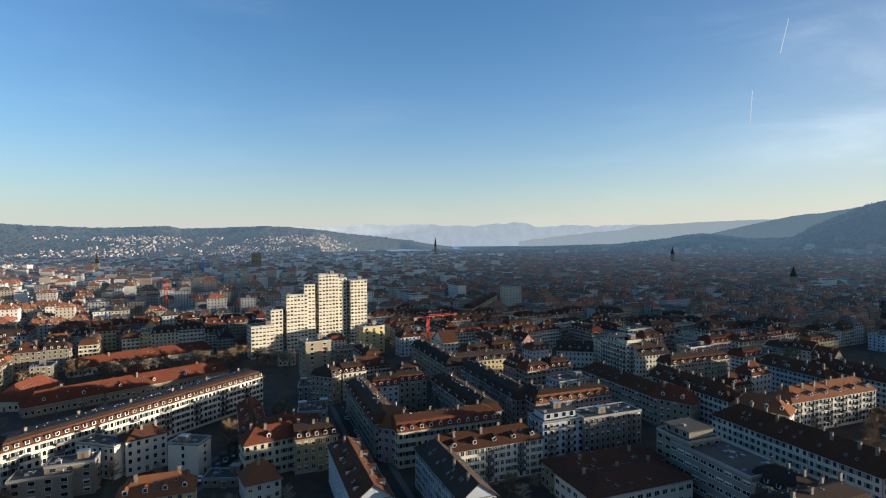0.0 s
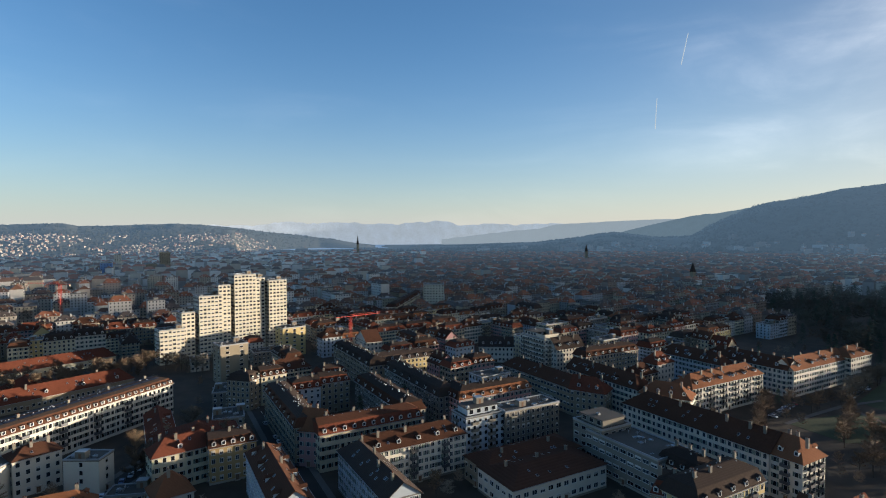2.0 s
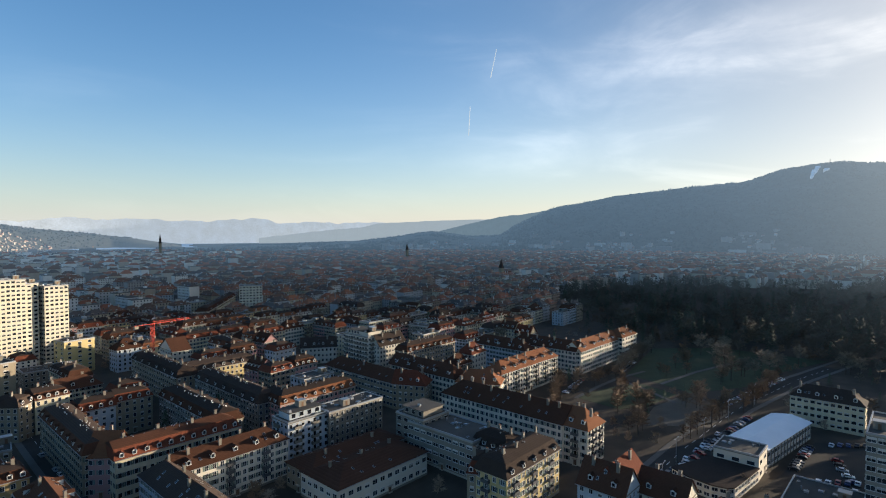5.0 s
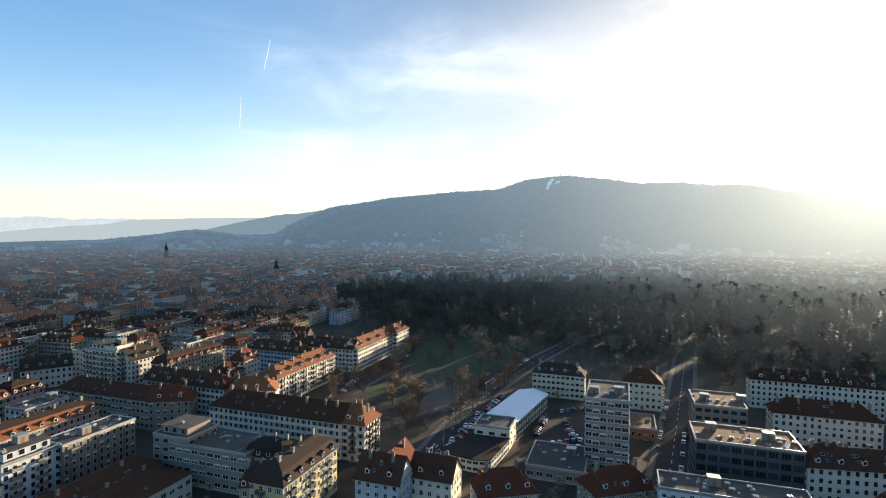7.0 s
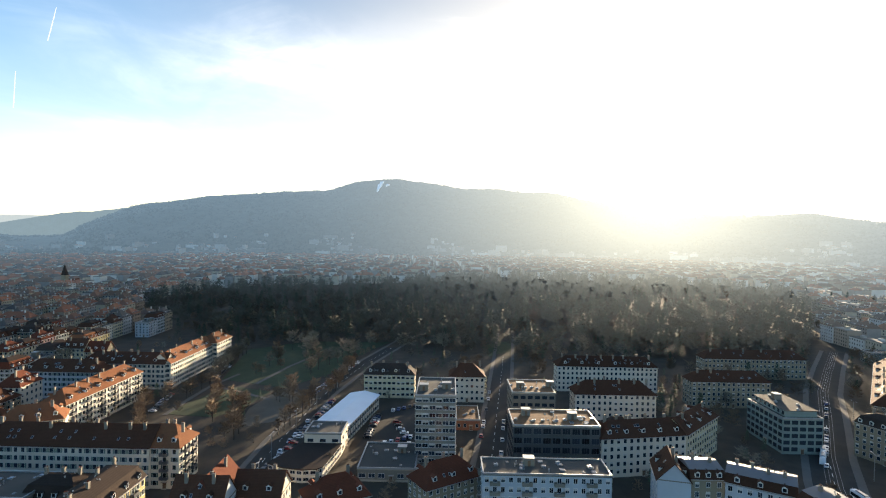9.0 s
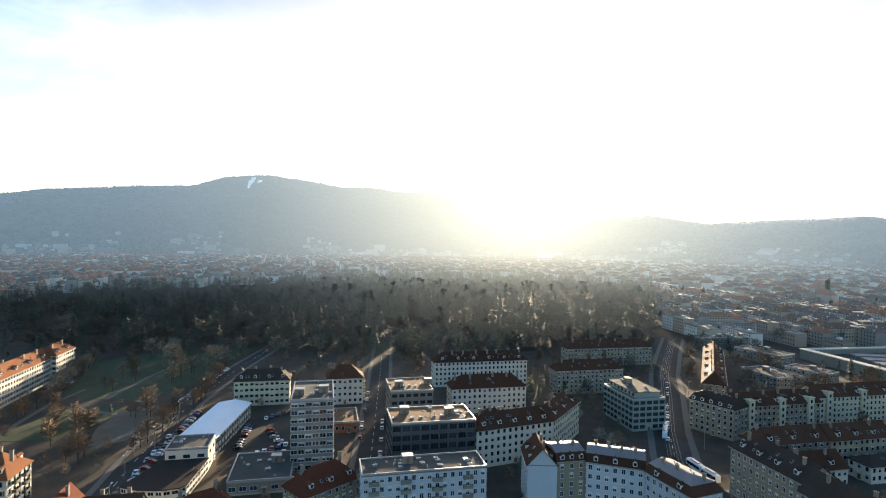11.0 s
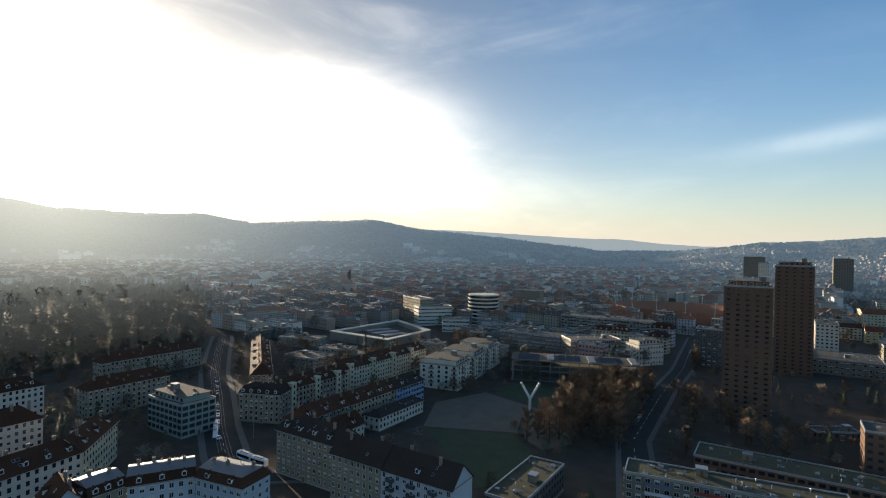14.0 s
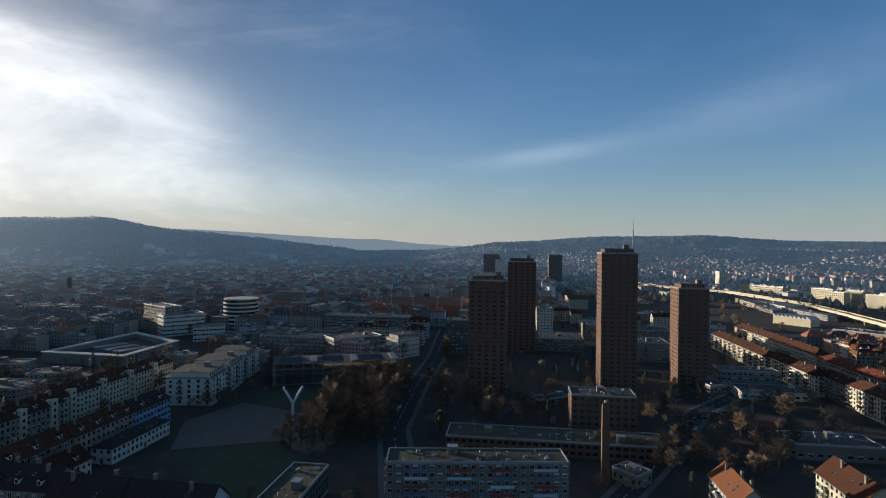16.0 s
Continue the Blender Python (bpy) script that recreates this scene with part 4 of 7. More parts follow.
house("flat_hall", "low white flat-roofed shop building", -120.8, 390.9, -109.5, 395.2, 14, 8, 2, roof='flat', wall='white', chimneys=2, single=False)
house("balcony_block", "white and blue modern block with flat roof", 40.4, 218.8, 58.7, 225.8, 12, 18, 6, roof='flat', wall='pale', chimneys=3, balcony=3, attic=True)
house("shaded_block", "dark shaded block with flat roofs", 58.5, 223.6, 86.5, 234.4, 12, 18, 6, roof='flat', wall='grey', chimneys=4, balcony=4)
house("orange_row", "house row with orange tiled mansard", 43.5, 253.0, 84.1, 268.6, 12, 15, 5, roof='mansard', rh=5.5, wall='pink', tile='orange', dormers=8, chimneys=4, win='shutter')
house("orange_row", "reddish street front with brown roof", 36.0, 271.5, 42.5, 254.7, 12, 15, 5, roof='mansard', rh=5.5, wall='pink', tile='brown', dormers=4, chimneys=2, win='shutter')
house("street_row", "dark row with gables and slate roof", 10.3, 322.3, 34.4, 259.6, 12, 15, 5, roof='mansard', rh=5.5, wall='grey', tile='slate', dormers=7, chimneys=4)
house("flat_building", "broad flat-roofed workshop with tiled rim", 47.9, 173.0, 87.8, 188.3, 22, 9, 2, rh=2.5, wall='white', tile='brown', chimneys=3, size=(2.0, 1.6), bay=3.4)
house("flat_building", "long workshop with brown tiled roof", 42.7, 189.1, 85.0, 205.4, 16, 9, 2, rh=3, wall='beige', tile='brown', chimneys=2, single=False)
house("modern_block", "grey stepped modern block with chimney gable", 85.5, 215.0, 91.4, 199.6, 16, 17, 5, roof='flat', wall='grey', chimneys=1, size=(2.2, 1.4), bay=3.6, attic=True)
house("modern_block", "grey modern block with strip windows", 88.0, 207.5, 100.6, 174.6, 18, 15, 4, roof='flat', wall='grey', chimneys=1, size=(2.6, 1.3), bay=3.4)
house("slate_house", "white corner house with steep slate roof", 102.9, 180.2, 109.1, 164.1, 12, 13, 4, roof='mansard', rh=5.5, wall='white', tile='slate', dormers=4, chimneys=3, flat_dormer=True)
house("yellow_mansard", "ornate yellow house with slate mansard and gables", 93.9, 141.6, 124.6, 153.4, 13, 16, 5, roof='mansard', rh=6, wall='yellow', tile='slate', dormers=5, chimneys=4, win='shutter', balcony=4, bay=2.6)
house("red_house", "old house with red dormered roof", 87.1, 155.2, 97.2, 146.7, 12, 14, 4, roof='mansard', rh=6, wall='beige', tile='red', dormers=5, chimneys=3)
house("blue_house", "pale blue house with steep gable roof", 117.4, 135.2, 123.1, 120.4, 12, 13, 4, rh=7, wall='pale', tile='brown', dormers=2, chimneys=2, hips=(0, 0))
house("blue_house", "pale blue gabled house with red roof", 126.1, 123.4, 144.6, 130.6, 12, 12, 4, rh=7, wall='pale', tile='red', dormers=1, chimneys=2, hips=(0, 0))
house("gabled_house", "white house with paired gables", 133.5, 125.7, 139.0, 111.3, 12, 11, 3, rh=6, wall='white', tile='brown', dormers=2, chimneys=2, hips=(0, 0))
house("long_row", "long white apartment row with hipped red-brown roof", 118.5, 236.4, 142.6, 173.6, 15, 15.6, 5, rh=6, wall='white', tile='brown', win='shutter', chimneys=9, ends=(0, 0), hips=(1, 0), category='apartment row')
house("long_row", "white head of a row with orange hipped roof", 143.3, 173.9, 147.3, 163.7, 15, 15.6, 5, rh=6, wall='white', tile='orange', win='shutter', chimneys=3, ends=(0, 1), hips=(0, 1), balcony=2, dormers=2, category='apartment row')
house("long_row", "white row with orange hipped roof and shutters", 163.6, 251.5, 220.9, 273.5, 13, 15.6, 5, rh=5.5, wall='white', tile='orange', win='shutter', dormers=6, chimneys=7, balcony=4, category='apartment row')
house("long_row", "white end wing with orange hipped roof", 133.7, 250.1, 151.3, 234.3, 13, 15.6, 5, rh=5.5, wall='white', tile='orange', win='shutter', dormers=4, chimneys=3, category='apartment row')
house("long_row", "shaded row with red-brown roof and chimneys", 220.1, 325.9, 238.9, 277.0, 13, 15.6, 5, rh=5.5, wall='white', tile='brown', win='shutter', dormers=4, chimneys=7, category='apartment row', hips=(1, 0))
house("long_row", "sunlit row facing the park with orange roof", 242.0, 275.5, 297.8, 296.9, 13, 15.6, 5, rh=5.5, wall='white', tile='orange', win='shutter', dormers=4, chimneys=4, category='apartment row', hips=(0, 0))
house("long_row", "corner house at the park with hipped roof", 296.7, 292.7, 320.7, 301.9, 14, 17, 5, rh=5, wall='white', tile='orange', win='shutter', dormers=2, chimneys=2, category='apartment row')
house("long_row", "shaded row with dark roof and many chimneys", 116.5, 303.7, 135.2, 254.8, 13, 15.6, 5, rh=5.5, wall='white', tile='brown', win='shutter', dormers=5, chimneys=8, category='apartment row', hips=(0, 1))
house("long_row", "shaded white row in the block", 193.3, 335.9, 209.5, 293.9, 13, 15.6, 5, rh=5.5, wall='pale', tile='brown', win='shutter', dormers=5, chimneys=5, category='apartment row')
house("balcony_tower", "white modern block with stacked balconies", 110.8, 379.2, 120.5, 353.9, 16, 22, 7, roof='flat', wall='white', chimneys=2, balcony=2, size=(1.8, 1.4), attic=True)
house("balcony_tower", "white modern wing with balconies", 120.1, 353.9, 130.7, 357.9, 12, 22, 7, roof='flat', wall='white', chimneys=2, balcony=2, size=(1.8, 1.4), attic=True)
house("gable_house", "white house with steep gables", 127.5, 349.8, 150.6, 358.6, 12, 16, 5, rh=7, wall='white', tile='slate', chimneys=2, hips=(0, 0), dormers=3)
house("long_row", "long shaded brick row with slate roof", 82.9, 324.6, 104.8, 267.6, 13, 14, 4, rh=5, wall='beige', tile='brown', chimneys=3, dormers=0, size=(1.8, 1.4), hips=(1, 0), category='apartment row')
house("long_row", "row end with copper-red corner roof", 104.3, 267.4, 118.2, 255.2, 13, 14, 4, rh=6, wall='beige', tile='red', chimneys=2, dormers=2, hips=(0, 1), category='apartment row')
house("white_gabled_row", "low row with white gable wall and dark roof", 81.7, 388.1, 106.3, 382.5, 12, 12, 3, rh=6, wall='white', tile='slate', chimneys=2, dormers=4, hips=(0, 0))
house("street_row", "shaded row with dormers", 137.4, 324.0, 181.9, 341.0, 12, 16, 5, roof='mansard', rh=5.5, wall='beige', tile='brown', chimneys=4, dormers=8)
house("office_row", "white and yellow row with dark roof", 275.1, 159.4, 285.7, 131.6, 12, 14, 4, rh=5, wall='cream', tile='slate', chimneys=4, size=(1.8, 1.4), dormers=4)
tower_row = house("office_row", "white row behind the office tower", 288.2, 110.5, 295.5, 91.6, 13, 15, 4, rh=6, wall='white', tile='brown', chimneys=3, size=(1.4, 1.5))
house("dark_office", "dark glass office with rusty sedum roof", 209.1, 52.6, 221.6, 20.1, 20, 20, 5, roof='flat', wall='dark', chimneys=9, top='rust', size=(3.0, 2.2), bay=3.6, win='dark')
house("dark_office", "office with rusty planted roof and terraces", 257.1, 65.4, 264.7, 45.6, 24, 19, 5, roof='flat', wall='grey', chimneys=7, top='rust', size=(2.4, 1.6), bay=3.4, win='dark')
house("pale_row", "long pale row with dark roof and skylights", 279.4, 38.0, 294.2, -0.5, 13, 16, 5, rh=5.5, wall='white', tile='brown', chimneys=6, size=(1.2, 1.6), dormers=0)
house("pale_row", "pale row with bright chimneys", 336.9, 57.1, 359.2, -1.0, 12, 16, 5, rh=5, wall='white', tile='brown', chimneys=8, dormers=6, single=False)
house("pale_row", "white row at the street bend", 226.2, 19.9, 232.0, 5.0, 12, 16, 5, rh=5, wall='white', tile='slate', chimneys=3, dormers=0)
house("low_annex", "low annex with rust-red flat roof", 247.1, 91.0, 251.3, 80.1, 22, 5, 1, roof='flat', wall='brick', chimneys=1, top='rust')
house("podium", "low podium with grey flat roof", 179.4, 106.7, 187.4, 85.7, 26, 5, 1, roof='flat', wall='grey', chimneys=2, size=(2.4, 1.6), bay=3.5)
house("blue_white_block", "pale blue apartment block with flat gravel roof", 168.3, 52.4, 183.6, 12.7, 13, 17, 5, roof='flat', wall='pale', chimneys=4, balcony=4, win='plain')
house("bend_row", "white row with dark roof at the bend", 220.5, 19.3, 239.4, -12.1, 12, 16, 5, rh=5, wall='white', tile='brown', chimneys=4, dormers=5, hips=(1, 0))
house("bend_row", "grey end of the row at the bend", 239.5, -12.4, 272.0, -26.5, 12, 16, 5, rh=5, wall='cream', tile='brown', chimneys=3, dormers=3, hips=(0, 1))
house("corner_row", "house with bare grey fire wall", 206.4, 1.0, 190.5, -1.2, 10.4, 16, 5, rh=5.5, wall='pale', tile='brown', chimneys=2, hips=(0, 0), ends=(0, 0), dormers=2)
house("corner_row", "curved street block with tiled roof", 192.3, -11.6, 196.2, -21.7, 13, 17, 5, roof='mansard', rh=4, top='metal', wall='beige', tile='brown', chimneys=2, dormers=3, hips=(0, 0))
house("corner_row", "white street block with dark roof", 194.6, -21.7, 191.3, -40.9, 13, 17, 5, roof='mansard', rh=4, top='metal', wall='pale', tile='brown', chimneys=4, dormers=3, hips=(0, 0))
house("corner_row", "white street block curving to the square", 190.1, -40.8, 173.2, -50.7, 13, 17, 5, roof='mansard', rh=4, top='metal', wall='pale', tile='brown', chimneys=3, dormers=2, hips=(0, 1))
house("square_house", "beige corner house at the square", 218.0, -77.6, 188.3, -89.0, 14, 18, 5, rh=5, wall='beige', tile='slate', chimneys=4, dormers=4, hips=(1, 0))
house("square_house", "beige apartment house with regular windows", 185.0, -86.4, 163.0, -94.8, 13, 17, 5, rh=6, wall='beige', tile='slate', chimneys=2, dormers=0, hips=(0, 0), ends=(1, 0), win='plain')
house("square_house", "pale apartment house with balconies and a blank gable end", 162.9, -94.9, 135.7, -105.3, 13, 16.6, 5, rh=6, wall='pale', tile='slate', chimneys=2, dormers=1, hips=(0, 0), ends=(0, 0), balcony=3, win='plain')
house("tram_corner", "pinkish corner house with dark mansard", 291.2, -83.3, 274.8, -99.1, 13, 15, 5, roof='mansard', rh=5, wall='beige', tile='slate', chimneys=3, dormers=5)
row_a = house("street_row", "cream row along the avenue", 281.7, -101.9, 299.7, -148.9, 12, 15, 5, rh=5, wall='beige', tile='brown', chimneys=6, dormers=5, hips=(0, 0))
row_b = house("street_row", "cream row with tower-like bays", 307.7, -150.8, 341.1, -237.8, 12, 15, 5, rh=5, wall='cream', tile='brown', chimneys=6, dormers=5, hips=(0, 1), single=False)
house("glass_corner", "modern glass corner block", 306.0, -43.0, 279.0, -53.4, 18, 16, 5, roof='flat', wall='teal', chimneys=5, size=(2.8, 1.8), bay=3.2, attic=True, win='dark')
house("street_row", "shaded row with dark roof", 336.4, -19.3, 352.4, -61.0, 12, 15, 5, rh=5, wall='beige', tile='brown', chimneys=5, dormers=0)
house("street_row", "pale row behind with dark roof", 411.7, -31.1, 436.8, -96.6, 12, 14, 4, rh=5, wall='beige', tile='brown', chimneys=6, dormers=0, single=False)
house("park_row", "row of dark-roofed town houses", 235.4, -95.2, 247.7, -127.2, 11, 13, 4, rh=5, wall='grey', tile='brown', chimneys=4, dormers=3, hips=(1, 0))
house("park_row", "dark-roofed houses with dormers", 247.1, -127.5, 260.3, -161.9, 11, 13, 4, rh=5, wall='beige', tile='brown', chimneys=4, dormers=4, hips=(0, 0))
house("blue_terrace", "bright blue town house in a row", 259.3, -160.9, 269.0, -186.2, 11, 13, 4, rh=5, wall='blue', tile='slate', chimneys=3, dormers=2, hips=(0, 1), win='shutter')
house("white_pavilion", "white low house by the park", 236.5, -136.7, 250.5, -173.1, 10, 7, 2, rh=2.5, wall='white', tile='slate', chimneys=1)
house("gable_pair", "dark gabled houses with white fronts", 222.7, -102.5, 231.5, -125.5, 12, 8, 2, rh=5, wall='white', tile='brown', chimneys=2, hips=(0, 0), dormers=2)
for k, words in enumerate(("white stepped apartment block at the sandy square", "white stepped apartment block with roof terrace", "white stepped apartment block with stacked balconies")):
    px, py = 273.5 + 0.51 * 34 * k, -216.1 - 0.861 * 34 * k
    house("terrace_block", words, px, py, px + 0.51 * 26, py - 0.861 * 26, 27, 16, 5, roof='flat', wall='white', chimneys=2, balcony=3, size=(1.7, 1.9), bay=4.6, attic=True)
    if k < 2:
        px, py = px + 0.51 * 26.1 + 0.861 * 7, py - 0.861 * 26.1 + 0.51 * 7
        house("terrace_link", "lower white link with terrace between stepped blocks", px, py, px + 0.51 * 7.8, py - 0.861 * 7.8, 18, 13, 4, roof='flat', wall='white', chimneys=0, size=(2.5, 1.9), bay=4.0, ends=(0, 0))
house("white_office", "white office block with strip windows", 517.0, -349.4, 504.2, -388.4, 20, 22, 5, roof='flat', wall='white', chimneys=2, size=(3.0, 1.4), bay=3.3, single=False)
house("white_office", "low white office wing with strip windows", 468.7, -348.3, 451.9, -371.7, 16, 14, 3, roof='flat', wall='white', chimneys=1, size=(3.0, 1.4), bay=3.3, single=False)
house("far_block", "white apartment tower behind trees", 571.3, -362.9, 522.0, -354.8, 18, 30, 9, roof='flat', wall='beige', chimneys=1, single=False)
house("far_block", "beige apartment tower behind trees", 581.9, -561.2, 541.7, -576.7, 16, 30, 9, roof='flat', wall='beige', chimneys=1, single=False)
house("glass_block", "long glazed block with grey roof", 396.3, -457.0, 310.2, -490.1, 20, 20, 6, roof='flat', wall='grey', chimneys=3, size=(2.6, 1.5), bay=3.2, single=False)
house("glass_block", "grey office block with vertical fins", 300.6, -358.8, 278.7, -397.4, 24, 16, 4, roof='flat', wall='grey', chimneys=2, size=(1.0, 2.4), bay=1.8, single=False)
house("white_cube", "white cubic building with recessed roof", 251.9, -383.4, 245.1, -407.2, 16, 17, 4, roof='flat', wall='white', chimneys=1, single=False, attic=True)
house("glass_block", "low glazed office block with fins", 380.3, -350.8, 324.4, -372.3, 18, 14, 4, roof='flat', wall='grey', chimneys=3, size=(1.0, 2.2), bay=1.9, single=False)
house("plinth_block", "brown concrete block at the tower foot", 75.2, -276.5, 44.9, -288.2, 16, 20, 6, roof='flat', wall='brown', chimneys=3, size=(1.8, 1.4), bay=3.2, win='dark')
house("low_school", "long low brown school with flat roof", 120.1, -223.5, 26.9, -259.3, 18, 7, 2, roof='flat', wall='brown', top='moss', chimneys=8, size=(2.2, 1.4), bay=3.2, win='dark')
house("slab_block", "apartment slab with grey-white facade and red balconies", 110.7, -160.5, 53.5, -192.8, 13, 18, 6, roof='flat', wall='grey', top='moss', chimneys=4, balcony=3, size=(1.5, 1.4), bay=2.9)
house("dark_wedge", "low dark building with glazed side", 125.6, -126.8, 139.7, -163.5, 14, 10, 3, roof='flat', wall='dark', chimneys=3, top='moss', ends=(1, 1), win='dark')
house("orange_house", "house with bright orange saddle roof", 9.4, -226.6, 0.8, -204.2, 11, 11, 3, rh=5, wall='white', tile='orange', chimneys=3, hips=(0, 0), balcony=2)
house("tan_house", "house with tan saddle roof and shutters", -25.9, -247.6, -35.5, -222.8, 13, 12, 4, rh=6, wall='cream', tile='brown', chimneys=2, hips=(0, 0), win='shutter')
house("railway_row", "sunlit cream housing row with brown roof", 21.7, -590.0, -18.9, -484.3, 12, 14, 5, rh=4, wall='cream', tile='brown', chimneys=5, dormers=0, balcony=4, single=True)
house("railway_row", "sunlit cream housing row with brown roof", -20.5, -489.1, -44.3, -427.0, 12, 14, 5, rh=4, wall='cream', tile='brown', chimneys=5, dormers=0, balcony=4, single=True)
house("railway_row", "sunlit cream housing row with brown roof", -58.5, -411.2, -72.0, -376.0, 12, 14, 5, rh=4, wall='cream', tile='brown', chimneys=5, dormers=0, balcony=4, single=True)
house("railway_row", "sunlit cream housing row with brown roof", 1.8, -661.5, -54.6, -514.7, 12, 14, 5, rh=4, wall='cream', tile='brown', chimneys=5, dormers=0, balcony=0, single=False)
house("railway_row", "shaded gable row joining the cream rows", -46.0, -443.8, -58.7, -410.7, 12, 13, 5, rh=4, wall='grey', tile='brown', chimneys=3, single=False)
house("red_roof_row", "long row with red tiled roof", -53.3, -499.8, -80.3, -429.3, 14, 14, 4, rh=4, wall='beige', tile='red', chimneys=5, single=False)
house("white_shed", "low white flat building", -2.6, -396.2, -44.2, -412.2, 20, 5, 1, roof='flat', wall='white', chimneys=2, size=(2.4, 1.4), bay=4.0)
house("grey_school", "grey flat-roofed school block", 9.7, -426.0, -26.8, -440.0, 16, 11, 3, roof='flat', wall='grey', chimneys=2, size=(2.4, 1.4), bay=3.2)
house("depot", "long low depot with flat roof", -23.6, -294.6, -58.6, -308.0, 18, 7, 1, roof='flat', wall='grey', chimneys=3, size=(2.4, 1.4), bay=4.0)
house("high_rise_slab", "cream concrete high-rise slab with rows of windows", -148.8, 414.1, -134.5, 423.4, 14, 25.2, 8, roof='flat', wall='ivory', tile='brown', single=False, win='strip', size=(2.0, 1.5), bay=2.6, chimneys=2, group='stepped high-rise slabs', category='high-rise')
house("high_rise_slab", "cream concrete high-rise slab with rows of windows", -137.0, 425.5, -129.2, 430.6, 14, 36.4, 12, roof='flat', wall='ivory', tile='brown', single=False, win='strip', size=(2.0, 1.5), bay=2.6, chimneys=2, group='stepped high-rise slabs', category='high-rise')
house("high_rise_slab", "cream concrete high-rise slab with rows of windows", -126.4, 431.9, -112.0, 441.2, 14, 47.7, 16, roof='flat', wall='ivory', tile='brown', single=False, win='strip', size=(2.0, 1.5), bay=2.6, chimneys=2, group='stepped high-rise slabs', category='high-rise')
house("high_rise_slab", "cream concrete high-rise slab with rows of windows", -115.1, 443.3, -107.3, 448.4, 14, 55.0, 18, roof='flat', wall='ivory', tile='brown', single=False, win='strip', size=(2.0, 1.5), bay=2.6, chimneys=2, group='stepped high-rise slabs', category='high-rise')
house("high_rise_slab", "cream concrete high-rise slab with rows of windows", -104.6, 450.0, -90.0, 459.5, 14, 62.5, 21, roof='flat', wall='ivory', tile='brown', single=False, win='strip', size=(2.0, 1.5), bay=2.6, chimneys=2, group='stepped high-rise slabs', category='high-rise')
house("high_rise_slab", "cream concrete high-rise slab with rows of windows", -90.3, 461.2, -83.9, 465.4, 14, 58.9, 20, roof='flat', wall='ivory', tile='brown', single=False, win='strip', size=(2.0, 1.5), bay=2.6, chimneys=2, group='stepped high-rise slabs', category='high-rise')
house("high_rise_slab", "cream concrete high-rise slab with rows of windows", -80.2, 463.1, -67.3, 471.5, 14, 56.5, 19, roof='flat', wall='ivory', tile='brown', single=False, win='strip', size=(2.0, 1.5), bay=2.6, chimneys=2, group='stepped high-rise slabs', category='high-rise')
house("beige_slab", "beige apartment slab with blank sunlit end", -91.5, 354.4, -76.7, 364.0, 14, 24.5, 8, roof='flat', wall='beige', tile='brown', single=True, win='strip', size=(2.0, 1.5), bay=6.0, chimneys=2, group='stepped high-rise slabs', category='high-rise')
house("beige_slab", "small yellow slab behind the shops", -64.0, 427.2, -48.2, 437.4, 14, 22.2, 7, roof='flat', wall='yellow', tile='brown', single=False, win='strip', size=(2.0, 1.5), bay=6.0, chimneys=2, group='stepped high-rise slabs', category='high-rise')
house("brown_tower", "tallest red-brown concrete tower with a mast", 80.0, -366.6, 58.2, -375.0, 20, 92.6, 31, roof='flat', wall='brown', win='dark', attic=True, single=False, size=(1.9, 1.0), bay=4.2, chimneys=2, group='brown high-rise towers', category='high-rise')
house("brown_tower", "red-brown concrete tower beside a lower one", 182.0, -455.0, 158.3, -464.0, 24, 83.2, 28, roof='flat', wall='brown', win='dark', attic=True, single=False, size=(1.9, 1.0), bay=4.2, chimneys=2, group='brown high-rise towers', category='high-rise')
house("brown_tower", "red-brown concrete tower in shade", 154.6, -318.0, 131.9, -326.7, 22, 73.9, 25, roof='flat', wall='brown', win='dark', attic=True, single=False, size=(1.9, 1.0), bay=4.2, chimneys=2, group='brown high-rise towers', category='high-rise')
house("brown_tower", "lower red-brown concrete tower", 36.1, -407.4, 17.1, -414.7, 20, 68.6, 23, roof='flat', wall='brown', win='dark', attic=True, single=False, size=(1.9, 1.0), bay=4.2, chimneys=2, group='brown high-rise towers', category='high-rise')
house("office_tower", "grey concrete office tower with window bands", 201.0, 92.1, 207.0, 76.5, 28, 29.4, 9, roof='flat', wall='concrete', size=(2.3, 1.6), bay=2.6, chimneys=8, category='office tower', group='offices')
house("far_tower", "dark office tower in the haze", 449.9, -1430.1, 415.4, -1443.3, 30, 78.9, 24, roof='flat', wall='grey', win='dark', single=False, size=(1.9, 1.0), bay=4.2, chimneys=2, group='far towers', category='high-rise')
house("far_tower", "pale slim tower in the haze", 587.6, -1381.2, 566.3, -1389.4, 24, 64.4, 20, roof='flat', wall='white', win='dark', single=False, size=(1.9, 1.0), bay=4.2, chimneys=2, group='far towers', category='high-rise')
house("far_tower", "brown tower pair in the city centre", -470.4, 1318.2, -449.7, 1326.2, 24, 55.1, 17, roof='flat', wall='beige', win='dark', single=False, size=(1.9, 1.0), bay=4.2, chimneys=2, group='far towers', category='high-rise')
house("far_tower", "lower brown tower of a pair", -489.9, 1290.0, -467.4, 1298.6, 20, 29.4, 9, roof='flat', wall='beige', win='dark', single=False, size=(1.9, 1.0), bay=4.2, chimneys=2, group='far towers', category='high-rise')
house("far_tower", "bright apartment tower in the centre", -632.9, 1469.8, -618.5, 1475.3, 18, 44.8, 14, roof='flat', wall='white', win='dark', single=False, size=(1.9, 1.0), bay=4.2, chimneys=2, group='far towers', category='high-rise')
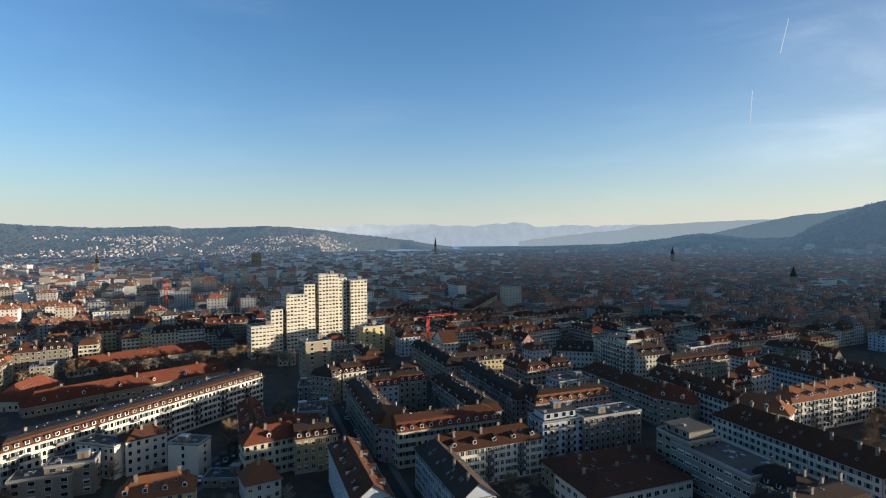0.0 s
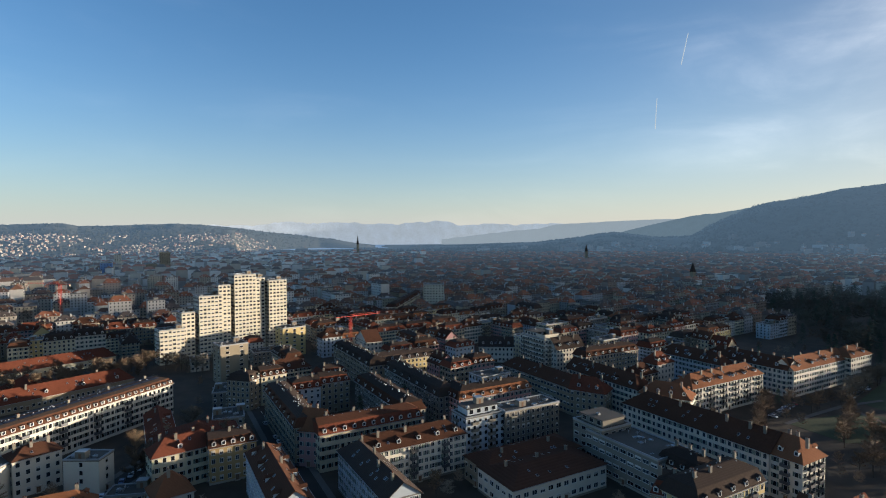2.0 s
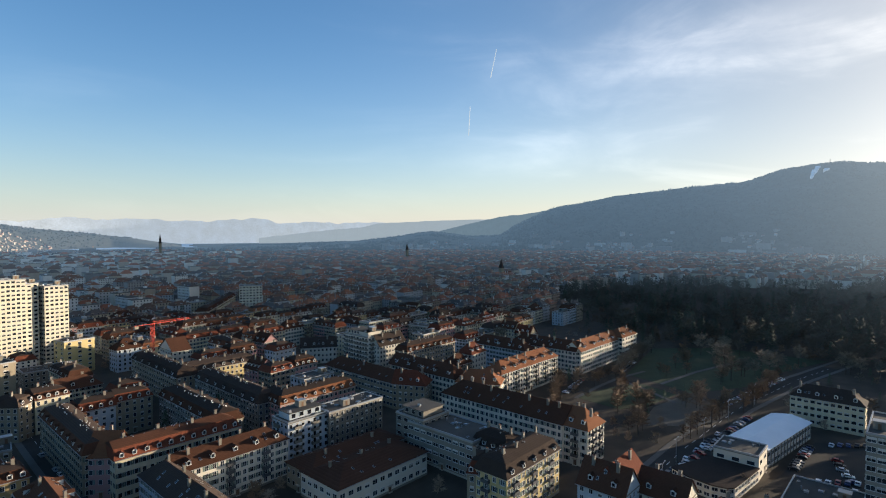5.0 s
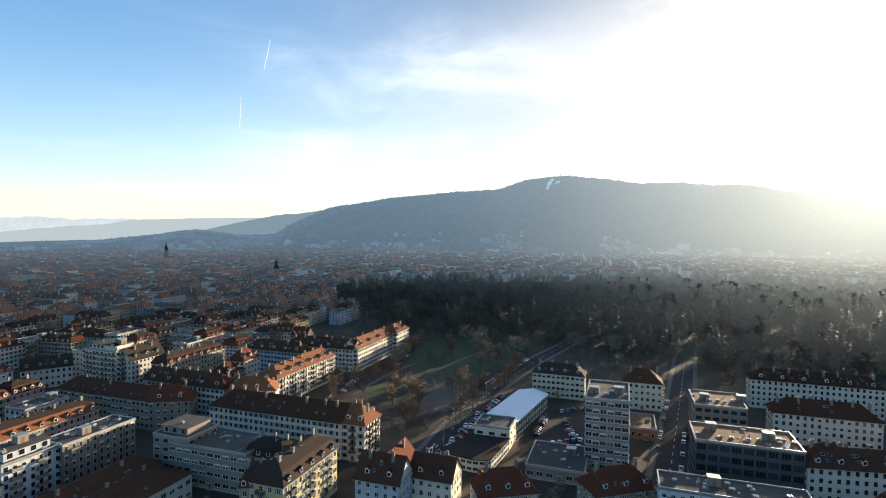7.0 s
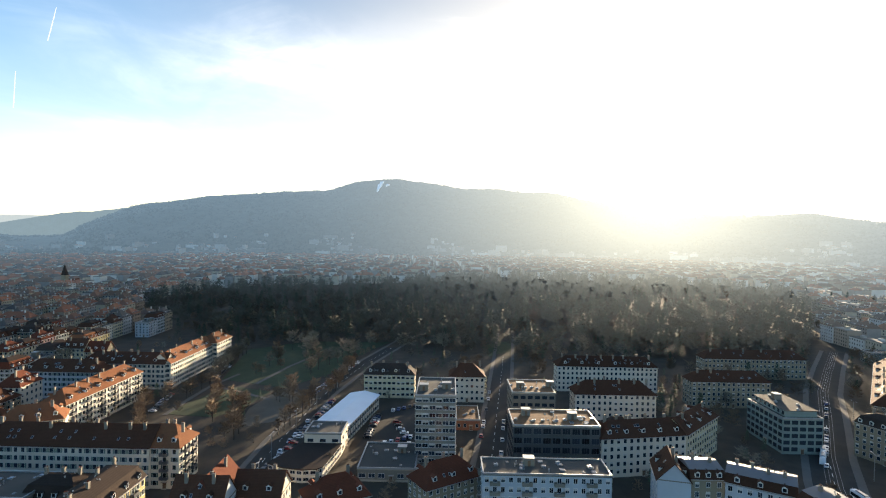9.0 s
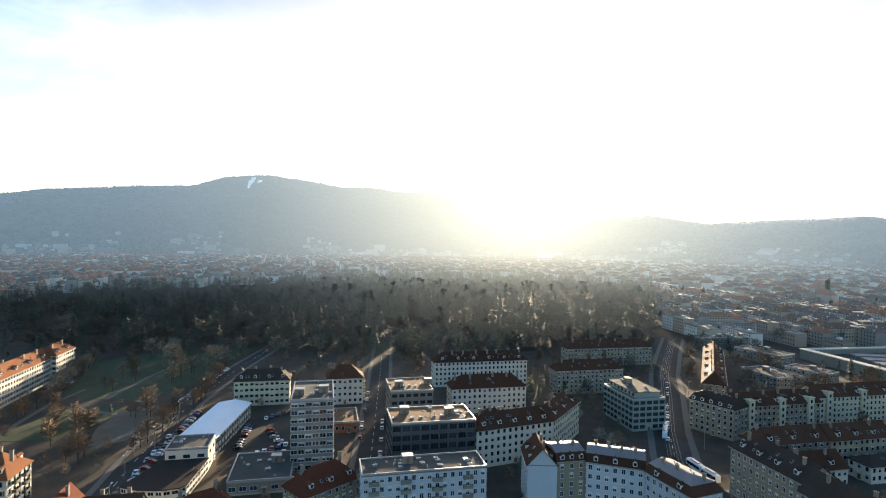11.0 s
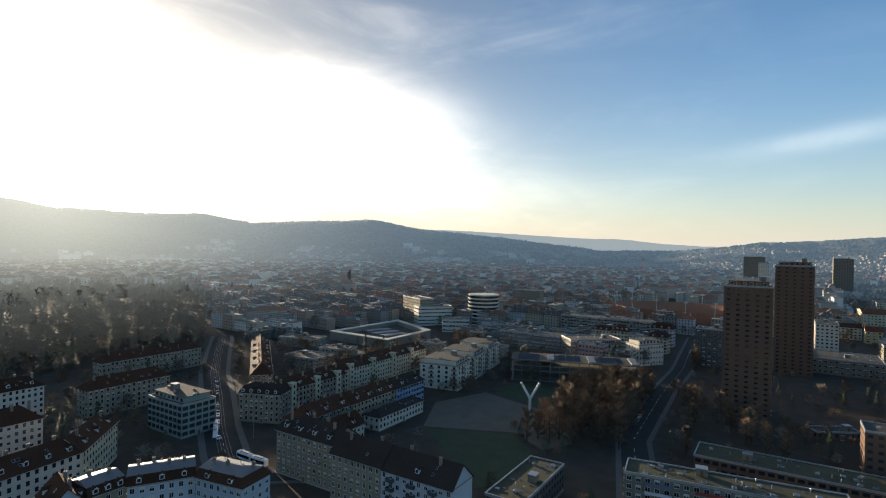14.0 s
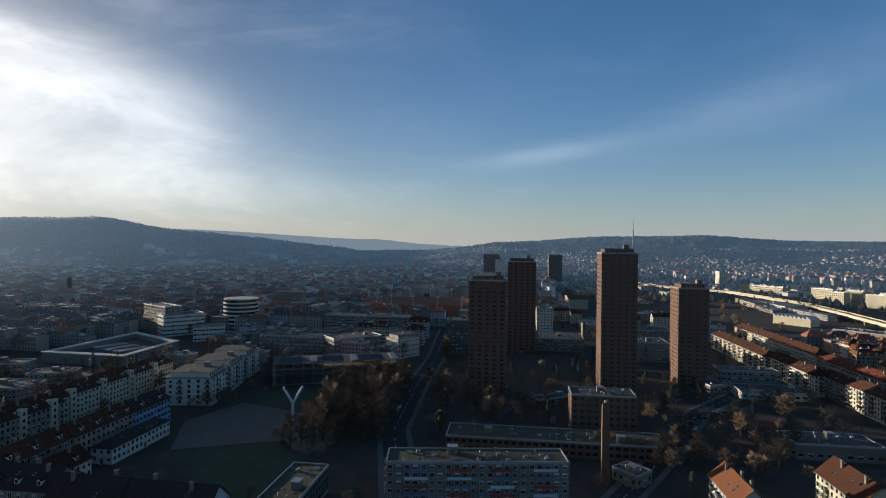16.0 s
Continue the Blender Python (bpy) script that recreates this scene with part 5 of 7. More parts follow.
house("far_tower", "blue glass office in the centre", -537.1, 1184.5, -517.0, 1192.2, 24, 37.8, 11, roof='flat', wall='blue', win='dark', single=False, size=(1.9, 1.0), bay=4.2, chimneys=2, group='far towers', category='high-rise')
house("far_tower", "grey office block near the railway", 699.1, -1552.4, 651.6, -1570.6, 30, 76.3, 23, roof='flat', wall='grey', win='dark', single=False, size=(1.9, 1.0), bay=4.2, chimneys=2, group='far towers', category='high-rise')
house("far_tower", "white office by the railway", 38.6, -1597.0, 19.7, -1604.2, 30, 41.0, 12, roof='flat', wall='white', win='dark', single=False, size=(1.9, 1.0), bay=4.2, chimneys=2, group='far towers', category='high-rise')
house("far_tower", "white twin slab with balconies", 1030.0, -514.5, 1026.6, -521.2, 14, 34.3, 11, roof='flat', wall='grey', win='dark', single=False, size=(1.9, 1.0), bay=4.2, chimneys=2, group='far towers', category='high-rise')
house("red_house", "old house with dark red hipped roof", 137.2, 98.3, 152.2, 85.6, 13, 11, 3, rh=6, wall='beige', tile='red', chimneys=2, dormers=3)
house("red_house", "low house with dark red roof and gables", 164.4, 70.7, 183.5, 57.5, 13, 10, 3, rh=6, wall='beige', tile='red', chimneys=3, dormers=3)
house("white_block", "white modern block with flat roof", 67.1, 636.5, 91.5, 633.4, 16, 34.7, 11, roof='flat', wall='ivory', single=False, size=(1.8, 1.3), bay=3.0, chimneys=2)
house("sunlit_row", "sunlit cream row with brown mansard", 32.7, 588.8, 72.2, 724.2, 12, 15, 4, roof='mansard', rh=5, wall='cream', tile='brown', dormers=5, chimneys=2, single=False)

# ---- trees ----
def limb_points(rng, h, spread, low, count, droop=0.0):
    """Limbs of a crown: start, bend and end of each."""
    out = []
    for i in range(count):
        z = h * (low + (0.82 - low) * (i + rng.random()) / count)
        a = i * 2.4 + rng.uniform(-0.5, 0.5)
        reach = spread * (1 - 0.55 * ((z / h - low) / (1 - low)) ** 1.4) * rng.uniform(0.75, 1.1)
        mid = Vector((math.cos(a) * reach * 0.5, math.sin(a) * reach * 0.5, z + h * 0.07))
        end = Vector((math.cos(a) * reach, math.sin(a) * reach, z + h * rng.uniform(0.10, 0.2) - droop * reach))
        out.append((Vector((0, 0, z)), mid, end))
    return out


def bare_tree(seed, h, spread, twig_mat, twigs=620, low=0.28, thick=1.0, rise=0.7):
    """Meshes of trunk with limbs, and of a twiggy winter crown."""
    rng = random.Random(seed)
    t, c = Mesh(), Mesh()
    t.tube((0, 0, -0.3), (0, 0, h * 0.45), h * 0.022, h * 0.014, 7).tube((0, 0, h * 0.45), (0.02 * h, 0, h * 0.92), h * 0.014, h * 0.003, 5)
    limbs = limb_points(rng, h, spread, low, 14)
    for a, m, e in limbs:
        t.tube(a, m, h * 0.009, h * 0.006, 4).tube(m, e, h * 0.006, h * 0.002, 4)
    limbs.append((Vector((0, 0, h * 0.6)), Vector((0, 0, h * 0.8)), Vector((0, 0, h * 0.95))))
    for i in range(twigs):
        a, m, e = limbs[i % len(limbs)]
        s = rng.uniform(0.25, 1.0)
        p = a.lerp(m, s * 2) if s < 0.5 else m.lerp(e, s * 2 - 1)
        way = Vector((rng.gauss(0, 1), rng.gauss(0, 1), rng.gauss(rise, 0.8))).normalized()
        ln, w = h * rng.uniform(0.07, 0.15), h * rng.uniform(0.0035, 0.0075) * thick
        side = way.orthogonal().normalized() * w
        q = p + way * ln
        c.face([p - side, p + side, q])
        f = (way + Vector((rng.gauss(0, 0.6), rng.gauss(0, 0.6), rng.gauss(0.1, 0.5)))).normalized()
        c.face([p + way * ln * 0.4 - side * 0.6, p + way * ln * 0.4 + side * 0.6, p + way * ln * 0.4 + f * ln * 0.7])
    return t.data("trunk", [BARK]), c.data("crown", [twig_mat])


def conifer(seed, h, spread):
    rng = random.Random(seed)
    t, c = Mesh(), Mesh()
    t.tube((0, 0, -0.3), (0, 0, h * 0.97), h * 0.018, h * 0.003, 6)
    for i in range(520):
        s = rng.random() ** 0.8
        z, r = h * (0.1 + 0.88 * s), spread * (1 - s) ** 0.8 * rng.uniform(0.3, 1.0) + 0.1
        a = rng.uniform(0, 6.283)
        p = Vector((math.cos(a) * r, math.sin(a) * r, z))
        out = Vector((math.cos(a), math.sin(a), -0.35)).normalized() * h * rng.uniform(0.04, 0.07)
        side = Vector((-math.sin(a), math.cos(a), rng.uniform(-0.3, 0.3))) * h * rng.uniform(0.012, 0.022)
        c.face([p - side, p + side, p + out])
    return t.data("trunk", [BARK]), c.data("crown", [NEEDLE])


TREES = {
    "brown": [bare_tree(1, 13, 4.6, TWIG, 1150), bare_tree(2, 12, 5.2, TWIG, 1150), bare_tree(3, 14, 4.2, TWIG, 1150)],
    "grey": [bare_tree(4, 15, 5.5, TWIG_GREY, 1150), bare_tree(5, 13, 5.0, TWIG_GREY, 1150)],
    "russet": [bare_tree(6, 17, 3.9, RUSSET, 3200, 0.06, 0.38, 1.9), bare_tree(7, 16, 4.2, RUSSET, 3200, 0.06, 0.38, 1.9)],
    "conifer": [conifer(8, 17, 3.4), conifer(9, 14, 3.0)],
}
TREE_LABEL = {"brown": "leafless deciduous tree with brown twigs", "grey": "leafless tree with grey spreading crown",
              "russet": "dense leafless tree with russet twigs", "conifer": "dark green conifer with narrow crown"}


def tree(x, y, kind, scale=1.0, seed=0, z=0.0):
    rng = random.Random(seed * 7 + int(x * 13 + y * 5))
    trunk, crown = rng.choice(TREES[kind])
    t = thing("tree", TREE_LABEL[kind], "tree", pose(x, y, z, 0, 0, rng.uniform(0, 360)) @ Matrix.Diagonal((scale, scale, scale * rng.uniform(0.9, 1.1), 1)), "trees " + kind)
    part("trunk", trunk, [], t)
    part("crown", crown, [], t)
    return t


def tree_line(kind, x0, y0, x1, y1, n, scale=1.0, jitter=1.5):
    rng = random.Random(int(abs(x0 * 3 + y1)))
    for i in range(n):
        s = (i + 0.5) / n
        tree(x0 + (x1 - x0) * s + rng.uniform(-jitter, jitter), y0 + (y1 - y0) * s + rng.uniform(-jitter, jitter), kind, scale * rng.uniform(0.8, 1.2), i)


def inside(x, y, poly):
    odd = False
    for (ax, ay), (bx, by) in zip(poly, poly[1:] + poly[:1]):
        if (ay > y) != (by > y) and x < (bx - ax) * (y - ay) / (by - ay) + ax:
            odd = not odd
    return odd


# stair towers standing proud of the cream rows
for row, spots_x in ((row_a, (9, 27, 44)), (row_b, (8, 30, 52, 74))):
    for x in spots_x:
        part("stair_tower", Mesh().box(x - 1.7, x + 1.7, -1.0, 2.4, -0.3, 17.6).box(x - 2.0, x + 2.0, -1.3, 2.7, 17.6, 17.9), [WALL["cream"]], row, "pale stair tower above the eaves")
        for f in range(5):
            part("window", window_of(1.2, 1.6, "plain", True), [], row, "", Matrix.Translation((x, -1.0, 2.2 + 3.2 * f)))

# low rows and trees in the yards before the terrace
house("yard_row", "low yard row with red-brown and mossy roof", -105.8, 273.6, -85.2, 223.8, 11, 9, 3, rh=3.5, wall="cream", tile="red", chimneys=3, hips=(0, 0), single=False, dormers=2)
house("yard_block", "flat-roofed courtyard building with roof clutter", -68.9, 251.2, -55.7, 254.3, 16, 12, 4, roof="flat", wall="beige", chimneys=7, single=False)
house("yard_block", "low grey flat-roofed yard building", -83.5, 305.0, -71.1, 307.0, 20, 9, 3, roof="flat", wall="grey", chimneys=6, single=False)
house("yard_block", "low flat-roofed garage with parapet", -92.0, 201.5, -78.5, 201.8, 9, 3.2, 1, roof="flat", wall="grey", chimneys=2, single=False)
tree(-90, 223, "russet", 1.1, 3)
tree(-80.7, 262, "grey", 1.15, 4)
tree(-72, 254, "brown", 0.8, 5)
# rows and halls along the avenue
house("avenue_row", "gabled beige row along the tram avenue", 462.1, -142.7, 343.5, -105.4, 13, 11, 4, rh=6, wall="beige", tile="brown", chimneys=6, dormers=5, hips=(1, 1), single=False)
house("avenue_hall", "low dark flat-roofed hall among trees", 482.8, -172.8, 451.6, -196.1, 18, 8, 2, roof="flat", wall="grey", chimneys=3, single=False)
house("avenue_hall", "long low grey workshop with flat roof", 409.7, -151.4, 381.3, -163.1, 22, 7, 2, roof="flat", wall="grey", chimneys=4, single=False)
house("avenue_hall", "low workshop behind the street row", 419.8, -184.4, 398.5, -202.3, 16, 7, 2, roof="flat", wall="beige", chimneys=3, single=False)
house("blue_hall", "blue-clad commercial hall beside the street", 33.0, -631.3, 10.8, -630.9, 24, 14, 4, roof="flat", wall="blue", chimneys=2, single=False, win="dark")
house("low_annex", "low flat-roofed kiosk building in the park", 32.3, -419.8, 15.6, -400.6, 14, 5, 1, roof="flat", wall="concrete", chimneys=3, single=False, win="dark")
house("low_annex", "white flat-roofed hall between the towers", 81.9, -531.0, 57.7, -547.0, 20, 8, 1, roof="flat", wall="white", chimneys=2, single=False, win="dark", bay=9.0)
house("low_annex", "low brown garden building at the tower foot", 104.3, -312.7, 91.2, -330.5, 9, 4, 1, roof="flat", wall="brown", chimneys=2, single=False, win="dark")
house("low_annex", "low dark building beside the chimney", 45.7, -230.7, 35.2, -225.3, 10, 5, 1, roof="flat", wall="grey", chimneys=2, single=False, win="dark")
# halls and houses behind the brown towers and along the railway
QUARTER = (("commercial_block", "dark blue clad commercial block beside the towers", 226.7, -423.2, 27, 16, 31, 9, "dark", "flat", "brown"),
           ("apartment_block", "white apartment block with sunlit end wall", 197.5, -584.0, 18, 30, 27, 8, "white", "flat", "brown"),
           ("factory_row", "long low cream factory row", 228.0, -690.0, 36, 14, 13, 4, "cream", "gable", "brown"),
           ("villa", "sunlit yellow villa with steep roof", 186.0, -684.0, 14, 14, 13, 4, "yellow", "gable", "red"),
           ("low_annex", "low white flat-roofed annex in the sun", 168.0, -660.0, 26, 12, 9, 2, "white", "flat", "brown"),
           ("factory_hall", "long factory hall with sunlit side", 234.0, -850.0, 30, 70, 15, 4, "cream", "gable", "brown"),
           ("factory_hall", "far low factory hall", 285.0, -1100.0, 40, 50, 12, 3, "cream", "flat", "brown"),
           ("flat_hall", "broad grey flat-roofed hall behind the towers", 165.0, -482.0, 45, 40, 12, 3, "grey", "flat", "brown"),
           ("flat_hall", "pale windowless hall with cars' deck on top", 76.0, -482.0, 28, 30, 16, 2, "concrete", "flat", "brown"),
           ("flat_hall", "long grey hall with flat roof", 92.0, -585.0, 36, 30, 12, 3, "grey", "flat", "brown"),
           ("apartment_block", "grey apartment block in shade", 140.0, -560.0, 30, 14, 17, 5, "beige", "flat", "brown"),
           ("town_house", "beige house with hipped roof behind the towers", 118.0, -650.0, 22, 13, 14, 4, "beige", "gable", "red"),
           ("town_house", "cream house with brown roof behind the towers", 88.0, -690.0, 24, 13, 15, 5, "cream", "gable", "brown"),
           ("town_house", "white house row near the railway", 60.0, -740.0, 34, 13, 14, 4, "white", "gable", "brown"),
           ("factory_hall", "low hall with metal roof", 130.0, -760.0, 40, 40, 9, 2, "grey", "flat", "brown"))
for name, label, x0, y0, ln, dp, h, fl, wall, kind, tile in QUARTER:
    house(name, label, x0, y0, x0 - 0.933 * ln, y0 - 0.36 * ln, dp, h, fl, roof=kind, rh=4.0, wall=wall, tile=tile, chimneys=3, single=False, hips=(0, 0), size=(1.8, 1.4), bay=3.4, group="works quarter")
for label, x0, y0, x1, y1, dp, h, fl in (("long pale railway hall in the sun", -9, -1452, -89, -1380, 18, 17, 4), ("pale railway office in the sun", -136, -1334, -168, -1298, 16, 21, 6),
                                         ("cream cube beside the railway", -152, -1196, -168, -1180, 16, 23, 6), ("cream stepped office beside the railway", -176, -1214, -198, -1194, 18, 26, 7),
                                         ("long cream depot beside the railway", -196, -1165, -240, -1122, 20, 23, 6), ("large brown shed beside the railway", -92, -714, -132, -688, 24, 12, 2)):
    house("railway_hall", label, x0, y0, x1, y1, dp, h, fl, roof="flat", wall="beige" if "brown" in label else "cream", chimneys=3, single=False, size=(2.2, 1.4), bay=3.6, group="railway halls", category="hall")
m, L = pose(-42.9, -838.3, 0, 0, 0, math.degrees(math.atan2(23.9, -37.6))), 46.0
saw = thing("sawtooth_hall", "workshop with a pale sawtooth roof", "hall", m, "works quarter")
part("wall", Mesh().box(0, L, 0, 22, -0.3, 9.0), [WALL["cream"]], saw)
for i in range(9):
    x = i * L / 9
    part("tooth", Mesh().solid([(x, 0, 9.0), (x + L / 9, 0, 9.0), (x + 0.2, 0, 13.0)], [(x, 22, 9.0), (x + L / 9, 22, 9.0), (x + 0.2, 22, 13.0)]), [WALL["white"]], saw)
# trees of the park, the streets and the courtyards
tree_line("brown", 202, 163, 262, 182, 9, 0.8)
tree_line("brown", 205, 205, 255, 250, 9, 0.8)
tree_line("brown", 262, 176, 345, 208, 12, 0.85)
tree_line("grey", 262, 262, 340, 305, 12, 0.9)
tree_line("brown", 176, 222, 214, 262, 9, 0.75)
tree_line("brown", 275, 240, 345, 275, 7, 0.8, 9)
for k in range(5):
    tree_line("russet", 180 - 7 * k, -186 - 7 * k, 232 - 7 * k, -296 - 7 * k, 15, 1.0, 2.5)
tree_line("russet", 128, -232, 176, -330, 9, 0.75)
tree_line("russet", 96, -262, 150, -300, 8, 0.75, 4)
tree_line("russet", 214, -400, 236, -440, 5, 0.9)
tree_line("brown", 178, -128, 196, -122, 3, 0.6)
tree_line("brown", 60, -262, 20, -248, 5, 0.8, 4)
tree_line("brown", 5, -250, -30, -300, 9, 0.8, 6)
tree_line("brown", 10, -330, -20, -300, 6, 0.7, 6)
tree_line("brown", -225, 345, -130, 400, 14, 0.95, 9)
tree_line("brown", -200, 350, -150, 375, 8, 0.95, 6)
tree_line("russet", -205, 342, -150, 392, 12, 0.75, 7)
tree_line("brown", -262, 330, -215, 372, 9, 0.9, 7)
tree_line("brown", -185, 385, -140, 430, 9, 0.9, 6)
tree_line("brown", -90, 222, -86, 246, 4, 0.8)
tree_line("brown", -62, 234, -58, 248, 3, 1.0)
tree_line("grey", -140, 405, -110, 385, 5, 0.8, 3)
tree_line("brown", 214, 45, 240, 60, 4, 0.5)
tree_line("grey", 140, 290, 185, 285, 5, 0.8, 4)
tree_line("grey", 330, -30, 470, -170, 6, 0.8, 5)
tree_line("brown", 190, 178, 236, 214, 12, 0.85, 5)
tree_line("brown", 214, 250, 268, 262, 9, 0.8, 3)
tree_line("grey", 300, 215, 400, 230, 12, 0.95, 6)
tree_line("grey", 330, 250, 400, 280, 8, 0.95, 12)
tree_line("brown", 240, 190, 262, 205, 6, 0.8, 4)
tree_line("grey", 400, 205, 425, 150, 8, 1.0, 8)
tree_line("grey", 430, 110, 452, 20, 10, 1.0, 6)
tree_line("brown", 118, -268, 152, -312, 7, 0.9, 7)
tree_line("brown", 170, -300, 190, -330, 6, 0.9, 5)
tree_line("brown", 40, -262, -10, -270, 8, 0.8, 7)
tree_line("brown", 90, -330, 60, -345, 5, 0.8, 5)
tree_line("grey", 236, -310, 262, -420, 10, 0.9, 9)
for i, (x, y) in enumerate(((14, 186), (24, 190), (-128, 205), (-150, 180), (120, -150), (230, -60), (70, 300), (40, 240))):
    tree(x, y, "brown", 0.7, i)
for i, (x, y) in enumerate(((300, 300), (322, 330), (345, 318), (20, 292), (-4, 282), (-28, -240), (-36, -246), (90, -285), (205, -20), (150, -75))):
    tree(x, y, "conifer", 0.75 if i > 2 else 1.1, i)


for i, (x, y) in enumerate(((-14.2, -320.8), (-17.7, -306.2), (19.4, -368.9), (-1.5, -311.3), (-10.2, -304.7), (113.0, -297.6), (104.2, -297.5), (25.0, -291.5), (17.1, -280.1), (12.1, -268.5), (25.4, -269.9), (28.5, -256.3), (22.7, -293.2), (36.6, -329.9), (45.8, -322.9), (-25.8, -359.8), (-22.2, -380.7))):
    tree(x, y, "russet" if i % 3 else "brown", 0.7 + 0.1 * (i % 4), i)


def wood(name, label, spots, kinds, scale=1.0, swap=None, kind="stuff", share=0.5):
    """A stand of trees too many to count, joined."""
    rng = np.random.default_rng(4)
    base = []
    for k in kinds:
        for trunk, crown in TREES[k]:
            v = [np.array([p.co[:] for p in crown.vertices])]
            step = 1 if k == "conifer" else 2
            f = np.array([p.vertices[:] for p in crown.polygons][::step])
            tv = np.array([p.co[:] for p in trunk.vertices][:14])
            tf = np.array([(i, (i + 1) % 7, 7 + (i + 1) % 7) for i in range(7)] + [(i, 7 + (i + 1) % 7, 7 + i) for i in range(7)]) if len(tv) == 14 else np.zeros((0, 3), int)
            mid = v[0][f].mean(1, keepdims=True)
            tri = mid + (v[0][f] - mid) * np.array([2.0, 2.0, 1.4])
            mat = crown.materials[0]
            base.append((tri.reshape(-1, 3), len(f), swap[mat.name] if swap else mat, tv, tf))
    mats, slot, vs, ids, n = [], {}, [], [], 0
    for e in base:
        if e[2].name not in slot:
            slot[e[2].name] = len(mats)
            mats.append(e[2])
    for x, y, z in spots:
        tri, k, m, tv, tf = base[rng.integers(len(base))]
        if rng.random() < 0.45:
            sub = rng.permutation(k)[: max(60, int(k * share * 0.8))]
        else:
            sub = rng.permutation(k)[: max(60, int(k * share))]
        a, s = rng.uniform(0, 6.28), scale * rng.uniform(0.75, 1.25)
        pts = tri.reshape(-1, 3, 3)[sub].reshape(-1, 3) * s
        c, d = math.cos(a), math.sin(a)
        vs.append(np.stack([x + pts[:, 0] * c - pts[:, 1] * d, y + pts[:, 0] * d + pts[:, 1] * c, z + pts[:, 2]], 1))
        ids.append(np.full(len(sub), slot[m.name]))
    v = np.concatenate(vs)
    whole(name, arrays(name, v, np.arange(len(v)).reshape(-1, 3), mats, np.concatenate(ids)), [], label, "trees", kind=kind)


rng = random.Random(12)
spots = []
while len(spots) < 2000:
    x, y = rng.uniform(340, 1300), rng.uniform(-250, 720)
    if inside(x, y, FOREST) and not (470 < x < 560 and 70 < y < 120):
        if rng.random() < min(1.0, 620 / math.hypot(x, y)):
            spots.append((x, y, 0.0))
def shrubs():
    """Spots for bushes and small trees in gardens and along walls."""
    r0 = random.Random(31)
    out = []
    while len(out) < 620:
        az, r = r0.uniform(-44, 192), r0.uniform(170, 520)
        x, y = r * math.sin(radians(az)), r * math.cos(radians(az))
        if not any(inside(x, y, p) for p in LAWNS) and all(math.hypot(x - px, y - py) > 9 for px, py in HOUSE_SPOTS) and not on_road(x, y):
            out.append((x, y, 0.0))
    return out


def on_road(x, y):
    for path, half in ROADS:
        for (ax, ay), (bx, by) in zip(path, path[1:]):
            dx, dy = bx - ax, by - ay
            s = max(0, min(1, ((x - ax) * dx + (y - ay) * dy) / (dx * dx + dy * dy)))
            if math.hypot(x - ax - s * dx, y - ay - s * dy) < half:
                return True
    return False


LAWNS = [p for o, p in PATCHES if o.startswith(("lawn", "parking", "pavement"))]
HOUSE_SPOTS = []
for o in [o for o in scene.objects if o.type == "EMPTY" and o.parent is None]:
    w = next((c for c in o.children if c.name.startswith("wall")), None)
    if w:
        lx, ly = max(v.co.x for v in w.data.vertices), max(v.co.y for v in w.data.vertices)
        for i in range(int(lx / 8) + 1):
            for j in range(int(ly / 8) + 1):
                HOUSE_SPOTS.append(tuple((o.matrix_basis @ Vector((min(lx, i * 8 + 3), min(ly, j * 8 + 3), 0)))[:2]))
edge = []
r1 = random.Random(52)
while len(edge) < 330:
    x, y = r1.uniform(345, 560), r1.uniform(-140, 420)
    if inside(x, y, FOREST) and not on_road(x, y) and all(math.hypot(x - px, y - py) > 10 for px, py in HOUSE_SPOTS):
        edge.append((x, y, 0.0))
while len(edge) < 420:
    x, y = r1.uniform(290, 470), r1.uniform(-70, 150)
    if not on_road(x, y) and not any(inside(x, y, p) for p in LAWNS) and all(math.hypot(x - px, y - py) > 10 for px, py in HOUSE_SPOTS):
        edge.append((x, y, 0.0))
while len(edge) < 600:
    az, r = r1.uniform(94, 138), r1.uniform(330, 560)
    x, y = r * math.sin(radians(az)), r * math.cos(radians(az))
    if not on_road(x, y) and not inside(x, y, LAWNS[2]) and not inside(x, y, LAWNS[3]) and all(math.hypot(x - px, y - py) > 10 for px, py in HOUSE_SPOTS) and math.hypot(x - 467, y + 278) > 62:
        edge.append((x, y, 0.0))
while len(edge) < 740:
    az, r = r1.uniform(150, 188), r1.uniform(290, 640)
    x, y = r * math.sin(radians(az)), r * math.cos(radians(az))
    if not on_road(x, y) and all(math.hypot(x - px, y - py) > 11 for px, py in HOUSE_SPOTS):
        edge.append((x, y, 0.0))
wood("copse", "bare trees along streets and at the edge of the wood", edge, ("brown", "grey", "brown", "conifer"), 0.85, share=0.4)
wood("shrubbery", "bare bushes and hedges in the gardens", shrubs(), ("brown", "grey", "brown", "conifer"), 0.5, share=0.4)
# haze painted as emission on the wood, its nearer trees included
MISTY = {TWIG.name: haze_glow(material("wood_twigs", (0.072, 0.056, 0.038), 0.95, 0.3, 0.5, 0.3)), TWIG_GREY.name: haze_glow(material("wood_grey_twigs", (0.078, 0.070, 0.048), 0.95, 0.3, 0.5, 0.3)),
         NEEDLE.name: haze_glow(material("wood_needles", (0.034, 0.046, 0.026), 0.9, 0.3, 0.5, 0.3))}
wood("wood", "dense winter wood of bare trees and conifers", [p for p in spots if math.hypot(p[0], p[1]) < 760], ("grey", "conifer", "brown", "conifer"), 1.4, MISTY)
